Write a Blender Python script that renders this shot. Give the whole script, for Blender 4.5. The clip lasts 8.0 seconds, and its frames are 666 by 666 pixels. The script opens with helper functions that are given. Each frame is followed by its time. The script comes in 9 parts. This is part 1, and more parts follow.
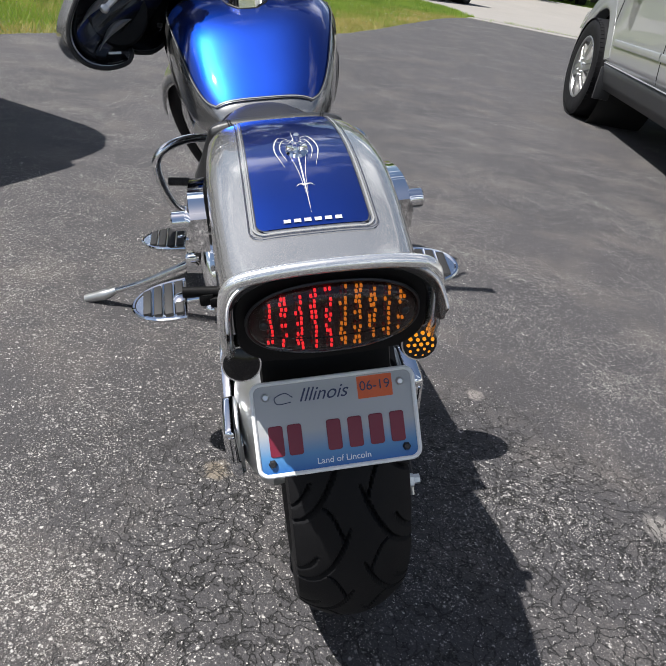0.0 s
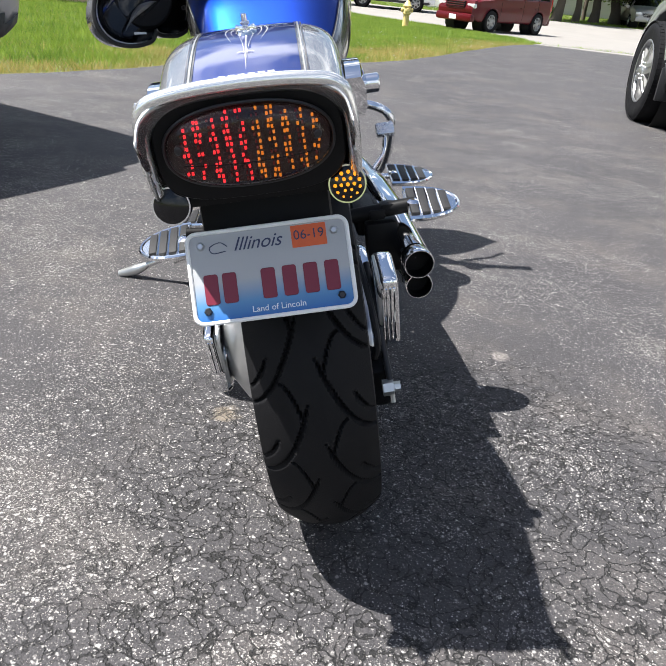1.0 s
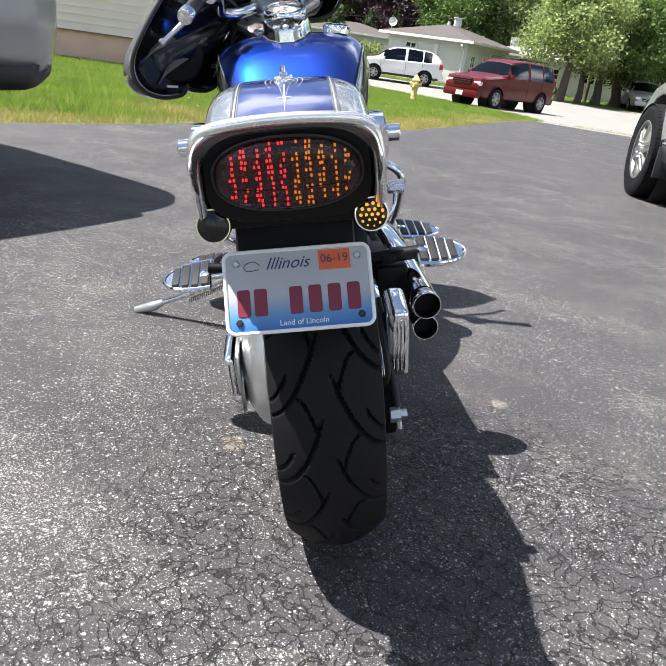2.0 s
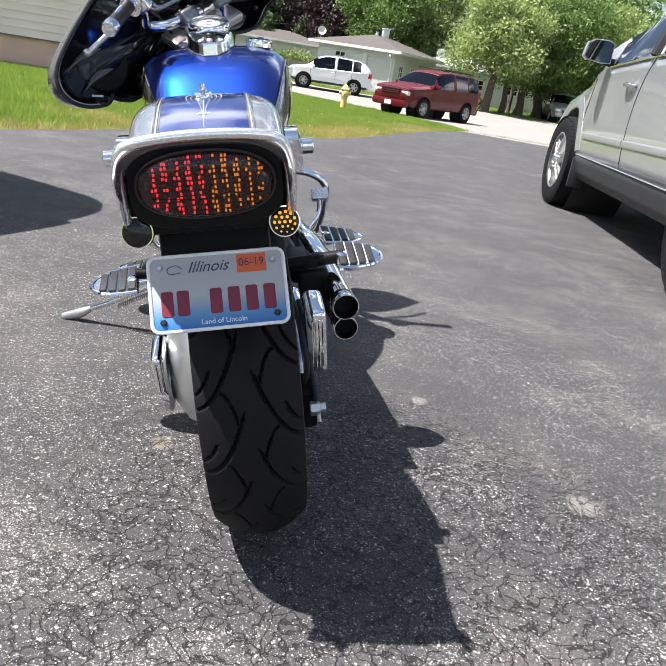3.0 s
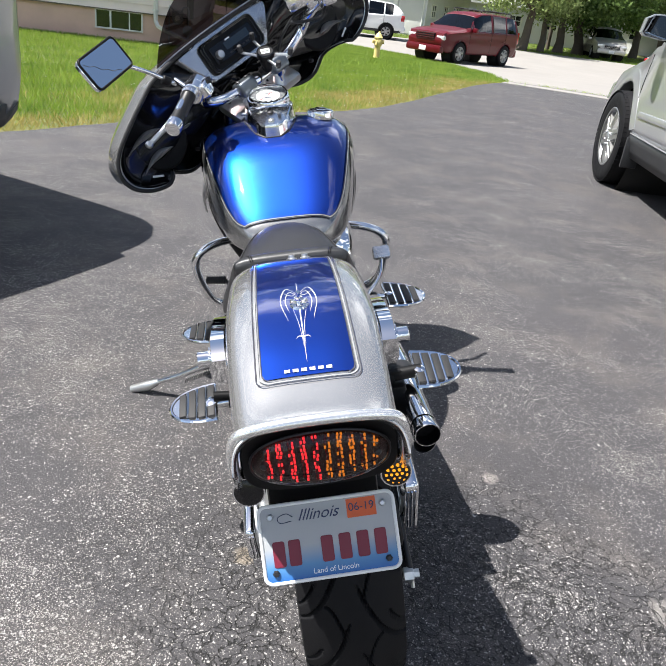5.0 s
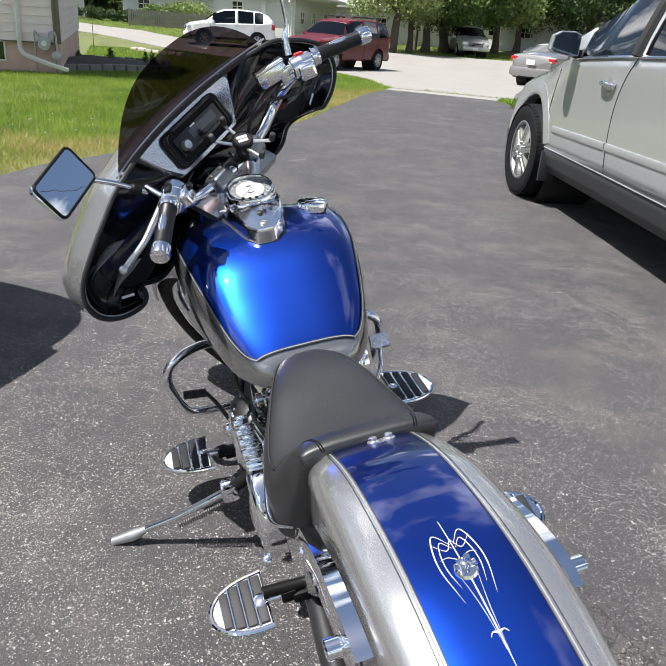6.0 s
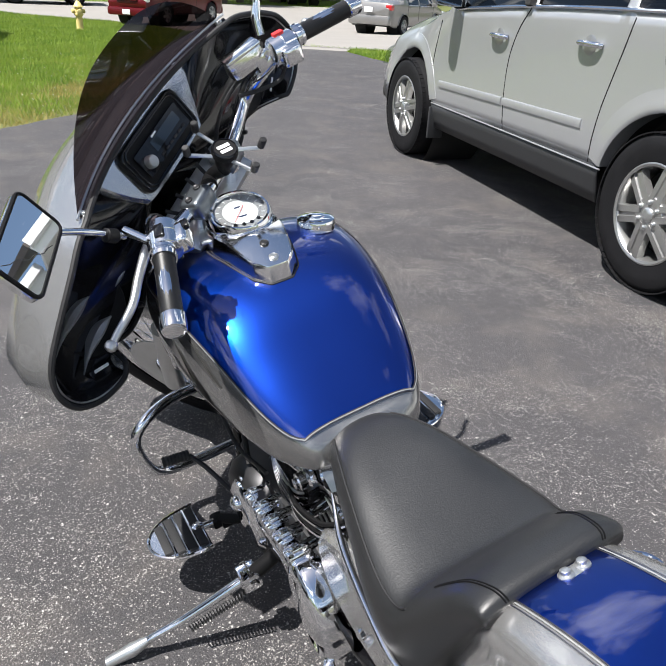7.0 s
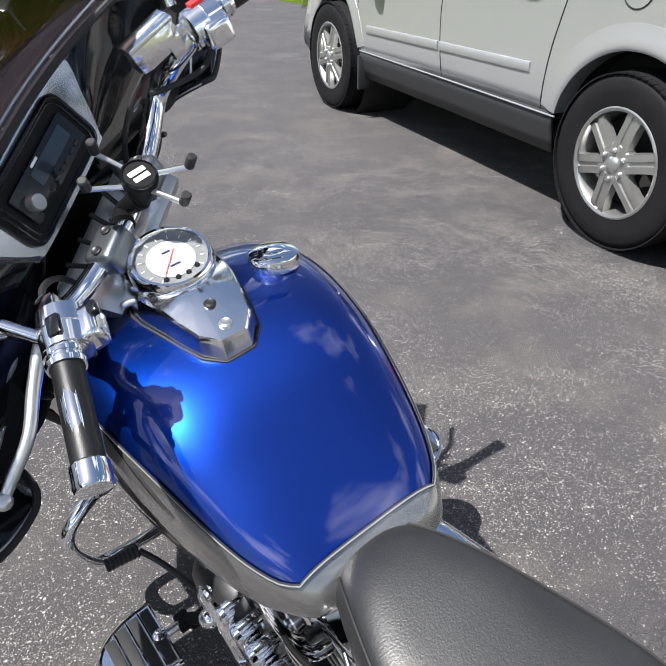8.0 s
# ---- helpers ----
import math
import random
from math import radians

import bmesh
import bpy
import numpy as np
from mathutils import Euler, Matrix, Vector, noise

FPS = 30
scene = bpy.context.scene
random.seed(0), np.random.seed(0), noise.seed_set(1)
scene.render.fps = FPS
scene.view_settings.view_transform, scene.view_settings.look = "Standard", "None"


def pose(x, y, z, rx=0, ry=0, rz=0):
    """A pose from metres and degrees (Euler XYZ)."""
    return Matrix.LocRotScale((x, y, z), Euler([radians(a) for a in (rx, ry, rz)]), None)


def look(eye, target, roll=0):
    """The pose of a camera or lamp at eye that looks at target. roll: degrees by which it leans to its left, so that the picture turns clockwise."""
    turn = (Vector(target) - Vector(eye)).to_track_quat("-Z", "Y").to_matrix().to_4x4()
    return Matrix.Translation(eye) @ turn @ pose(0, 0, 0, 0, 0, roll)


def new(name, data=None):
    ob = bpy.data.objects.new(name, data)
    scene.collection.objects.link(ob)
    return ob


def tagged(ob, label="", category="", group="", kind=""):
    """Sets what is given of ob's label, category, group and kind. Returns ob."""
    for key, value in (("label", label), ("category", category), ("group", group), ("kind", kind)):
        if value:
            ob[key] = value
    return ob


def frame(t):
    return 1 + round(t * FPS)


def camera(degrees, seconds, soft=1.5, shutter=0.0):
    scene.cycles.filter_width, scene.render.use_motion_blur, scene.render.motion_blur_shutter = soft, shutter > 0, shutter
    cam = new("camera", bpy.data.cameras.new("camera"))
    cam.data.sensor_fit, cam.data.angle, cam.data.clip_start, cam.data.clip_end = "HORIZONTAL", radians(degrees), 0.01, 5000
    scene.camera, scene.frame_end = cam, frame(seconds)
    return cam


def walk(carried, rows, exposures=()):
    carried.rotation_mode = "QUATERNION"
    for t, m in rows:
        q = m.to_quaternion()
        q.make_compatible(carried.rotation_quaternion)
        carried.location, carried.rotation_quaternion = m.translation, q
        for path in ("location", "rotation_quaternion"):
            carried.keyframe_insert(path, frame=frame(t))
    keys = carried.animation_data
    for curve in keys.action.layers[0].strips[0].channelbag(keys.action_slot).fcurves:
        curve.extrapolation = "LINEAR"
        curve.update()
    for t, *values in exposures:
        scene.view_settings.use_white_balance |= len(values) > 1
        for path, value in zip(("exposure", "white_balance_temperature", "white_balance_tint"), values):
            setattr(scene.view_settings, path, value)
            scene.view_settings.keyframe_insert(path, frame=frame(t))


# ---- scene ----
cam = camera(50.8, 8.0, soft=1.1)
PATH = [
    (0, (-0.155, -0.609, 1.011), (0.253, 1.089, 0.036), 10.2),
    (0.5, (-0.027, -0.717, 0.958), (0.118, 0.981, -0.089), 3.8),
    (1, (0.008, -0.728, 0.853), (0.191, 1.047, -0.051), 5.7),
    (1.2, (0.003, -0.754, 0.824), (0.186, 1.045, -0.032), 7.9),
    (2.3, (-0.034, -0.846, 0.836), (0.149, 1.012, 0.118), 8.4),
    (2.4, (-0.038, -0.859, 0.838), (0.255, 0.992, 0.138), 9.9),
    (2.5, (-0.027, -0.863, 0.853), (0.243, 0.989, 0.149), 7.6),
    (3, (-0.005, -0.894, 0.854), (0.353, 0.945, 0.152), 9.3),
    (3.5, (-0.01, -0.879, 0.897), (0.327, 0.955, 0.174), 5.8),
    (4, (-0.035, -0.85, 0.983), (0.173, 0.998, 0.247), 6.8),
    (4.2, (-0.022, -0.852, 1.052), (0.164, 0.949, 0.203), 7.8),
    (4.5, (-0.023, -0.823, 1.096), (0.131, 0.904, 0.099), 8.1),
    (5, (-0.126, -0.709, 1.184), (0.146, 1.078, 0.328), 7.2),
    (5.2, (-0.204, -0.629, 1.218), (0.235, 1.148, 0.412), 8.1),
    (6.3, (-0.417, -0.148, 1.315), (0.173, 1.571, 0.481), 3.4),
    (6.5, (-0.461, -0.048, 1.303), (0.235, 1.614, 0.436), 4.4),
    (7, (-0.565, 0.168, 1.322), (0.333, 1.71, 0.418), 3.0),
    (7.5, (-0.471, 0.391, 1.307), (0.446, 1.893, 0.356), -2.3),
    (8, (-0.417, 0.528, 1.325), (0.591, 1.919, 0.3), 0.0),
]
walk(cam, [(t, look(eye, target, roll)) for t, eye, target, roll in PATH], [(0.0, 0.82), (0.5, 1.13), (1.0, 1.36), (3.0, 1.43), (4.5, 1.39), (5.0, 1.32), (6.5, 1.08), (7.0, 1.10), (8.0, 1.24)])

# ---- light ----
SUN_DIR = Vector((0.535, 0.012, -1.0)).normalized()
world = bpy.data.worlds.new("world")
scene.world = world
world.use_nodes = True
wn, wl = world.node_tree.nodes, world.node_tree.links
sky = wn.new("ShaderNodeTexSky")
sky.sky_type, sky.sun_disc = "NISHITA", False
sky.sun_elevation = math.asin(-SUN_DIR.z)
sky.sun_rotation = math.atan2(-SUN_DIR.x, -SUN_DIR.y)
sky.air_density, sky.dust_density = 1.0, 1.2
# broken fair-weather clouds over the whole sky
tc = wn.new("ShaderNodeTexCoord")
sep = wn.new("ShaderNodeSeparateXYZ")
wl.new(tc.outputs["Generated"], sep.inputs[0])
zc = wn.new("ShaderNodeMath"); zc.operation = "MAXIMUM"; zc.inputs[1].default_value = 0.06
wl.new(sep.outputs["Z"], zc.inputs[0])
dv = wn.new("ShaderNodeVectorMath"); dv.operation = "DIVIDE"
cz = wn.new("ShaderNodeCombineXYZ")
for k in range(3):
    wl.new(zc.outputs[0], cz.inputs[k])
wl.new(tc.outputs["Generated"], dv.inputs[0]); wl.new(cz.outputs[0], dv.inputs[1])
cn = wn.new("ShaderNodeTexNoise"); cn.inputs["Scale"].default_value = 1.1; cn.inputs["Detail"].default_value = 7; cn.inputs["Roughness"].default_value = 0.56
wl.new(dv.outputs[0], cn.inputs["Vector"])
cr = wn.new("ShaderNodeValToRGB")
cr.color_ramp.elements[0].position, cr.color_ramp.elements[1].position = 0.535, 0.66
wl.new(cn.outputs["Fac"], cr.inputs[0])
cm = wn.new("ShaderNodeMix"); cm.data_type = "RGBA"
cm.inputs["B"].default_value = (22.0, 22.2, 22.6, 1)
wl.new(cr.outputs[0], cm.inputs["Factor"]); wl.new(sky.outputs[0], cm.inputs["A"])
wl.new(cm.outputs["Result"], wn["Background"].inputs["Color"])
wn["Background"].inputs["Strength"].default_value = 0.058

sun_data = bpy.data.lights.new("sun", "SUN")
sun_data.energy, sun_data.angle, sun_data.color = 5.0, radians(0.53), (0.99, 0.962, 0.925)
sun = new("sun", sun_data)
sun.rotation_euler = SUN_DIR.to_track_quat("-Z", "Y").to_euler()

# ---- materials ----


def material(name, base, rough=0.5, metal=0.0, coat=0.0, vary=0.0, vary_scale=6.0, bump=0.0, bump_scale=200.0, spec=0.5, emit=None, emit_k=0.0, coat_rough=0.03, tone=None):
    """A procedural surface: broad variation of colour and gloss, fine relief."""
    m = bpy.data.materials.new(name)
    m.use_nodes = True
    n, l = m.node_tree.nodes, m.node_tree.links
    p = n["Principled BSDF"]
    p.inputs["Base Color"].default_value = (*base, 1)
    p.inputs["Roughness"].default_value, p.inputs["Metallic"].default_value = rough, metal
    p.inputs["Specular IOR Level"].default_value = spec
    p.inputs["Coat Weight"].default_value, p.inputs["Coat Roughness"].default_value = coat, coat_rough
    if emit:
        p.inputs["Emission Color"].default_value, p.inputs["Emission Strength"].default_value = (*emit, 1), emit_k
    if vary or bump:
        co = n.new("ShaderNodeTexCoord")
    if vary:
        tex = n.new("ShaderNodeTexNoise")
        tex.inputs["Scale"].default_value, tex.inputs["Detail"].default_value = vary_scale, 6
        l.new(co.outputs["Object"], tex.inputs["Vector"])
        mix = n.new("ShaderNodeMix"); mix.data_type = "RGBA"
        mix.inputs["A"].default_value = (*[c * (1 - vary) for c in base], 1)
        mix.inputs["B"].default_value = (*(tone or [min(1, c * (1 + vary)) for c in base]), 1)
        l.new(tex.outputs["Fac"], mix.inputs["Factor"]); l.new(mix.outputs["Result"], p.inputs["Base Color"])
        ro = n.new("ShaderNodeMapRange")
        ro.inputs["To Min"].default_value, ro.inputs["To Max"].default_value = max(0.02, rough * (1 - 0.5 * vary)), min(1, rough * (1 + 0.5 * vary))
        l.new(tex.outputs["Fac"], ro.inputs["Value"]); l.new(ro.outputs[0], p.inputs["Roughness"])
    if bump:
        fine = n.new("ShaderNodeTexNoise")
        fine.inputs["Scale"].default_value, fine.inputs["Detail"].default_value = bump_scale, 4
        l.new(co.outputs["Object"], fine.inputs["Vector"])
        b = n.new("ShaderNodeBump")
        b.inputs["Strength"].default_value, b.inputs["Distance"].default_value = bump, 0.002
        l.new(fine.outputs["Fac"], b.inputs["Height"]); l.new(b.outputs[0], p.inputs["Normal"])
    return m


def glass(name, tint, rough=0.02, ior=1.45):
    """Thin tinted sheet: coloured passage, glossy by Fresnel."""
    m = bpy.data.materials.new(name)
    m.use_nodes = True
    n, l = m.node_tree.nodes, m.node_tree.links
    n.remove(n["Principled BSDF"])
    a, b, x = n.new("ShaderNodeBsdfTransparent"), n.new("ShaderNodeBsdfGlossy"), n.new("ShaderNodeMixShader")
    a.inputs["Color"].default_value = (*tint, 1)
    b.inputs["Roughness"].default_value = rough
    w, q, r = n.new("ShaderNodeLayerWeight"), n.new("ShaderNodeMath"), n.new("ShaderNodeMapRange")
    w.inputs["Blend"].default_value = 0.5
    q.operation, q.inputs[1].default_value = "POWER", 4.0
    r.inputs["To Min"].default_value, r.inputs["To Max"].default_value = ((ior - 1) / (ior + 1)) ** 2, 1.0
    l.new(w.outputs["Facing"], q.inputs[0]); l.new(q.outputs[0], r.inputs["Value"])
    l.new(r.outputs[0], x.inputs[0]); l.new(a.outputs[0], x.inputs[1]); l.new(b.outputs[0], x.inputs[2])
    l.new(x.outputs[0], n["Material Output"].inputs["Surface"])
    return m


def flake_paint(name, base, flake, rough, metal, coat_ior=1.5, coat_rough=0.012):
    """Clear-coated metallic paint with a fine flake relief under the coat."""
    m = material(name, base, rough, metal, coat=1.0, coat_rough=coat_rough)
    n, l = m.node_tree.nodes, m.node_tree.links
    p = n["Principled BSDF"]
    p.inputs["Coat IOR"].default_value = coat_ior
    co, v = n.new("ShaderNodeTexCoord"), n.new("ShaderNodeTexVoronoi")
    v.inputs["Scale"].default_value = 900
    l.new(co.outputs["Object"], v.inputs["Vector"])
    b = n.new("ShaderNodeBump"); b.inputs["Strength"].default_value, b.inputs["Distance"].default_value = flake, 0.001
    l.new(v.outputs["Distance"], b.inputs["Height"]); l.new(b.outputs[0], p.inputs["Normal"])
    return m


M = {}
M["blue"] = flake_paint("blue_pearl_paint", (0.0026, 0.034, 0.28), 0.06, 0.345, 1.0, 1.6, 0.02)
M["silver"] = flake_paint("silver_paint", (0.37, 0.37, 0.37), 0.08, 0.27, 0.74)
# tank silver: base darkened to stand in for the reflected seat and ground
M["tanksilver"] = flake_paint("dimmed_silver_paint", (0.25, 0.25, 0.25), 0.08, 0.25, 0.8)
M["darksilver"] = flake_paint("charcoal_flame_paint", (0.085, 0.085, 0.085), 0.10, 0.35, 0.6)
M["pin"] = material("pale_pinstripe", (0.22, 0.225, 0.225), 0.35, 0.0, coat=0.6)
M["scroll"] = material("white_scroll_paint", (0.42, 0.43, 0.43), 0.35, 0.0, coat=0.6)
M["pindark"] = material("dark_pinstripe", (0.03, 0.03, 0.04), 0.35, 0.0, coat=0.6)
M["chrome"] = material("chrome", (0.84, 0.85, 0.87), 0.04, 1.0, vary=0.06, vary_scale=14)
M["satin"] = material("bright_satin_metal", (0.90, 0.905, 0.91), 0.13, 1.0, vary=0.10, vary_scale=26)
M["alloy"] = material("cast_alloy", (0.56, 0.57, 0.57), 0.30, 0.9, vary=0.15, vary_scale=22, bump=0.05)
M["darkmetal"] = material("dark_metal", (0.035, 0.035, 0.037), 0.42, 0.6, vary=0.3, vary_scale=18)
M["black"] = material("black_gloss_plastic", (0.005, 0.005, 0.006), 0.13, 0.0, spec=0.35, coat=0.25, vary=0.25, vary_scale=9)
M["matte"] = material("black_matte_plastic", (0.005, 0.005, 0.0055), 0.5, 0.0, spec=0.16, vary=0.25, vary_scale=20, bump=0.15, bump_scale=700)
M["rubber"] = material("black_rubber", (0.015, 0.015, 0.016), 0.6, 0.0, spec=0.35, vary=0.3, vary_scale=25, bump=0.2, bump_scale=500)
M["tyre"] = material("tyre_rubber", (0.008, 0.008, 0.009), 0.65, 0.0, spec=0.16, vary=0.35, vary_scale=16, bump=0.18, bump_scale=420)
M["leather"] = material("black_seat_vinyl", (0.013, 0.0135, 0.0145), 0.43, 0.0, spec=0.58, vary=0.36, vary_scale=7, bump=0.22, bump_scale=380)
M["smoke"] = glass("smoked_windscreen", (0.075, 0.055, 0.055), 0.03)
M["clear"] = glass("clear_glass", (0.92, 0.93, 0.93), 0.02)
M["cartint"] = glass("dark_car_glass", (0.035, 0.045, 0.055), 0.01, 1.6)
M["lens"] = glass("smoked_lamp_lens", (0.52, 0.42, 0.42), 0.10, 1.55)
M["mirror"] = material("mirror_glass", (0.9, 0.91, 0.92), 0.01, 1.0)
M["white"] = material("white_enamel", (0.72, 0.73, 0.73), 0.4, 0.0, vary=0.05, vary_scale=12)
M["red"] = material("red_plastic", (0.55, 0.02, 0.02), 0.35)
M["ledred"] = material("red_led", (0.4, 0.01, 0.01), 0.3, emit=(1.0, 0.03, 0.04), emit_k=1.0)
M["leddim"] = material("unlit_led", (0.16, 0.012, 0.012), 0.25)
M["lip"] = material("polished_fender_lip", (0.80, 0.80, 0.79), 0.22, 0.85, vary=0.08, vary_scale=20)
M["ledamber"] = material("amber_led", (0.5, 0.2, 0.01), 0.3, emit=(1.0, 0.33, 0.012), emit_k=0.52)

# ---- mesh tools ----


def part(name, bm, mat, parent=None, label="", angle=38, smooth=True):
    me = bpy.data.meshes.new(name)
    bm.normal_update()
    bm.to_mesh(me)
    bm.free()
    if smooth:
        me.polygons.foreach_set("use_smooth", [True] * len(me.polygons))
        me.set_sharp_from_angle(angle=radians(angle))
    for one in (mat if isinstance(mat, (list, tuple)) else [mat]):
        me.materials.append(one)
    ob = new(name, me)
    ob.parent = parent
    if label:
        ob["label"] = label
    return ob


def empty(name, m=None):
    ob = new(name)
    ob.empty_display_size = 0.1
    if m is not None:
        ob.matrix_world = m
    return ob


def join(*bms):
    """Several bmeshes as one."""
    out = bms[0]
    for b in bms[1:]:
        me = bpy.data.meshes.new("tmp")
        b.to_mesh(me); b.free()
        out.from_mesh(me)
        bpy.data.meshes.remove(me)
    return out


def loft(rings, closed=True, caps=True):
    """A skin over rings of points (all of one length)."""
    bm = bmesh.new()
    vs = [[bm.verts.new(p) for p in ring] for ring in rings]
    n = len(rings[0])
    for a, b in zip(vs, vs[1:]):
        for k in range(n if closed else n - 1):
            q = (k + 1) % n
            bm.faces.new((a[k], a[q], b[q], b[k]))
    if caps and closed:
        bm.faces.new(vs[0][::-1]); bm.faces.new(vs[-1])
    bmesh.ops.recalc_face_normals(bm, faces=bm.faces)
    return bm


def spline(pts, n):
    """n samples a piece of a Catmull-Rom curve through pts."""
    ps = [Vector(p) for p in pts]
    ps = [2 * ps[0] - ps[1]] + ps + [2 * ps[-1] - ps[-2]]
    out = []
    for i in range(1, len(ps) - 2):
        a, b, c, d = ps[i - 1:i + 3]
        for k in range(n):
            t = k / n
            out.append(0.5 * ((2 * b) + (c - a) * t + (2 * a - 5 * b + 4 * c - d) * t * t + (3 * b - a - 3 * c + d) * t ** 3))
    return out + [ps[-2]]


def frames_along(ps, up=(0, 0, 1)):
    """A side and a top direction at each point of a line, turned as little as possible."""
    out, prev = [], None
    for i, p in enumerate(ps):
        t = (ps[min(i + 1, len(ps) - 1)] - ps[max(i - 1, 0)]).normalized()
        if prev is None:
            s = t.cross(Vector(up))
            if s.length < 1e-3:
                s = t.cross(Vector((1, 0, 0)))
        else:
            s = prev - t * prev.dot(t)
        s.normalize()
        prev = s
        out.append((s, s.cross(t).normalized()))
    return out


def tube(pts, r, seg=12, n=6, caps=True, radii=None, smooth=True):
    ps = spline(pts, n) if smooth and len(pts) > 2 else [Vector(p) for p in pts]
    rings = []
    for i, (p, (s, u)) in enumerate(zip(ps, frames_along(ps))):
        rr = r if radii is None else np.interp(i / max(1, len(ps) - 1), np.linspace(0, 1, len(radii)), radii)
        rings.append([p + (s * math.cos(a) + u * math.sin(a)) * rr for a in [2 * math.pi * k / seg for k in range(seg)]])
    return loft(rings, True, caps)


def turned(p0, p1, profile, seg=32, caps=True):
    """A lathe shape on the axis p0 to p1; profile of (part of the way, radius)."""
    p0, p1 = Vector(p0), Vector(p1)
    t = (p1 - p0)
    s = t.normalized().cross(Vector((0, 0, 1)))
    if s.length < 1e-3:
        s = t.normalized().cross(Vector((1, 0, 0)))
    s.normalize()
    u = s.cross(t.normalized())
    rings = [[p0 + t * f + (s * math.cos(a) + u * math.sin(a)) * max(r, 1e-4) for a in [2 * math.pi * k / seg for k in range(seg)]] for f, r in profile]
    return loft(rings, True, caps)


def rod(p0, p1, r, seg=16, bev=0.0):
    ln = (Vector(p1) - Vector(p0)).length
    e = min(0.3, bev / ln) if bev else 0
    prof = [(0, r - bev), (e, r), (1 - e, r), (1, r - bev)] if bev else [(0, r), (1, r)]
    return turned(p0, p1, prof, seg)


def box(c, size, bev=0.0, m=None, seg=2):
    bm = bmesh.new()
    bmesh.ops.create_cube(bm, size=1)
    bmesh.ops.scale(bm, vec=size, verts=bm.verts)
    if bev:
        bmesh.ops.bevel(bm, geom=bm.edges[:] , offset=bev, segments=seg, profile=0.6, affect="EDGES")
    if m is not None:
        bmesh.ops.transform(bm, matrix=m, verts=bm.verts)
    bmesh.ops.translate(bm, vec=c, verts=bm.verts)
    return bm


def slab(outline, thick, m, bev=0.0):
    """A flat outline (x, y) with thickness, edges softened, put at m."""
    n = len(outline)
    c = Vector((sum(p[0] for p in outline) / n, sum(p[1] for p in outline) / n))
    rings = []
    size = max(max(abs(p[0] - c.x), abs(p[1] - c.y)) for p in outline)
    f = 1 - bev / size if bev else 1
    for k, z in ((f, 0.0), (1, bev), (1, thick - bev), (f, thick)) if bev else ((1, 0), (1, thick)):
        rings.append([m @ Vector((c.x + (x - c.x) * k, c.y + (y - c.y) * k, z)) for x, y in outline])
    return loft(rings, True, True)


def rounded(w, h, r, n=5):
    """A rounded rectangle about the origin, counter-clockwise."""
    out = []
    for cx, cy, a0 in ((w / 2 - r, h / 2 - r, 0), (-w / 2 + r, h / 2 - r, 90), (-w / 2 + r, -h / 2 + r, 180), (w / 2 - r, -h / 2 + r, 270)):
        for k in range(n + 1):
            a = radians(a0 + 90 * k / n)
            out.append((cx + r * math.cos(a), cy + r * math.sin(a)))
    return out


def ellipse(a, b, n=40):
    return [(a * math.cos(2 * math.pi * k / n), b * math.sin(2 * math.pi * k / n)) for k in range(n)]


def oblong(a, b, n=48, e=0.86):
    """An ellipse drawn a little towards a rectangle."""
    return [(a * math.copysign(abs(math.cos(2 * math.pi * k / n)) ** e, math.cos(2 * math.pi * k / n)), b * math.copysign(abs(math.sin(2 * math.pi * k / n)) ** e, math.sin(2 * math.pi * k / n))) for k in range(n)]


def plane_at(o, right, up):
    """A pose whose x is right, whose y is up (made square), at o."""
    x = Vector(right).normalized()
    z = x.cross(Vector(up)).normalized()
    y = z.cross(x)
    return Matrix(((x.x, y.x, z.x, o[0]), (x.y, y.y, z.y, o[1]), (x.z, y.z, z.z, o[2]), (0, 0, 0, 1)))


def ribbon(pts, normals, width, lift, widths=None):
    """A thin stripe along a line on a surface."""
    bm = bmesh.new()
    row = []
    for i, p in enumerate(pts):
        t = (Vector(pts[min(i + 1, len(pts) - 1)]) - Vector(pts[max(i - 1, 0)])).normalized()
        nn = Vector(normals[i]).normalized()
        s = t.cross(nn).normalized() * (width if widths is None else widths[i]) / 2
        row.append((bm.verts.new(Vector(p) + nn * lift - s), bm.verts.new(Vector(p) + nn * lift + s)))
    for a, b in zip(row, row[1:]):
        bm.faces.new((a[0], a[1], b[1], b[0]))
    return bm


def smooth_step(a, b, v):
    u = min(1.0, max(0.0, (v - a) / (b - a)))
    return u * u * (3 - 2 * u)


def ground_z(x, y):
    """Flat by the drive, falling gently to the street, rising behind it."""
    return -0.5 * smooth_step(10, 30, y) + 0.25 * smooth_step(31, 40, y) + 0.4 * smooth_step(40, 70, y)

# ---- ground ----


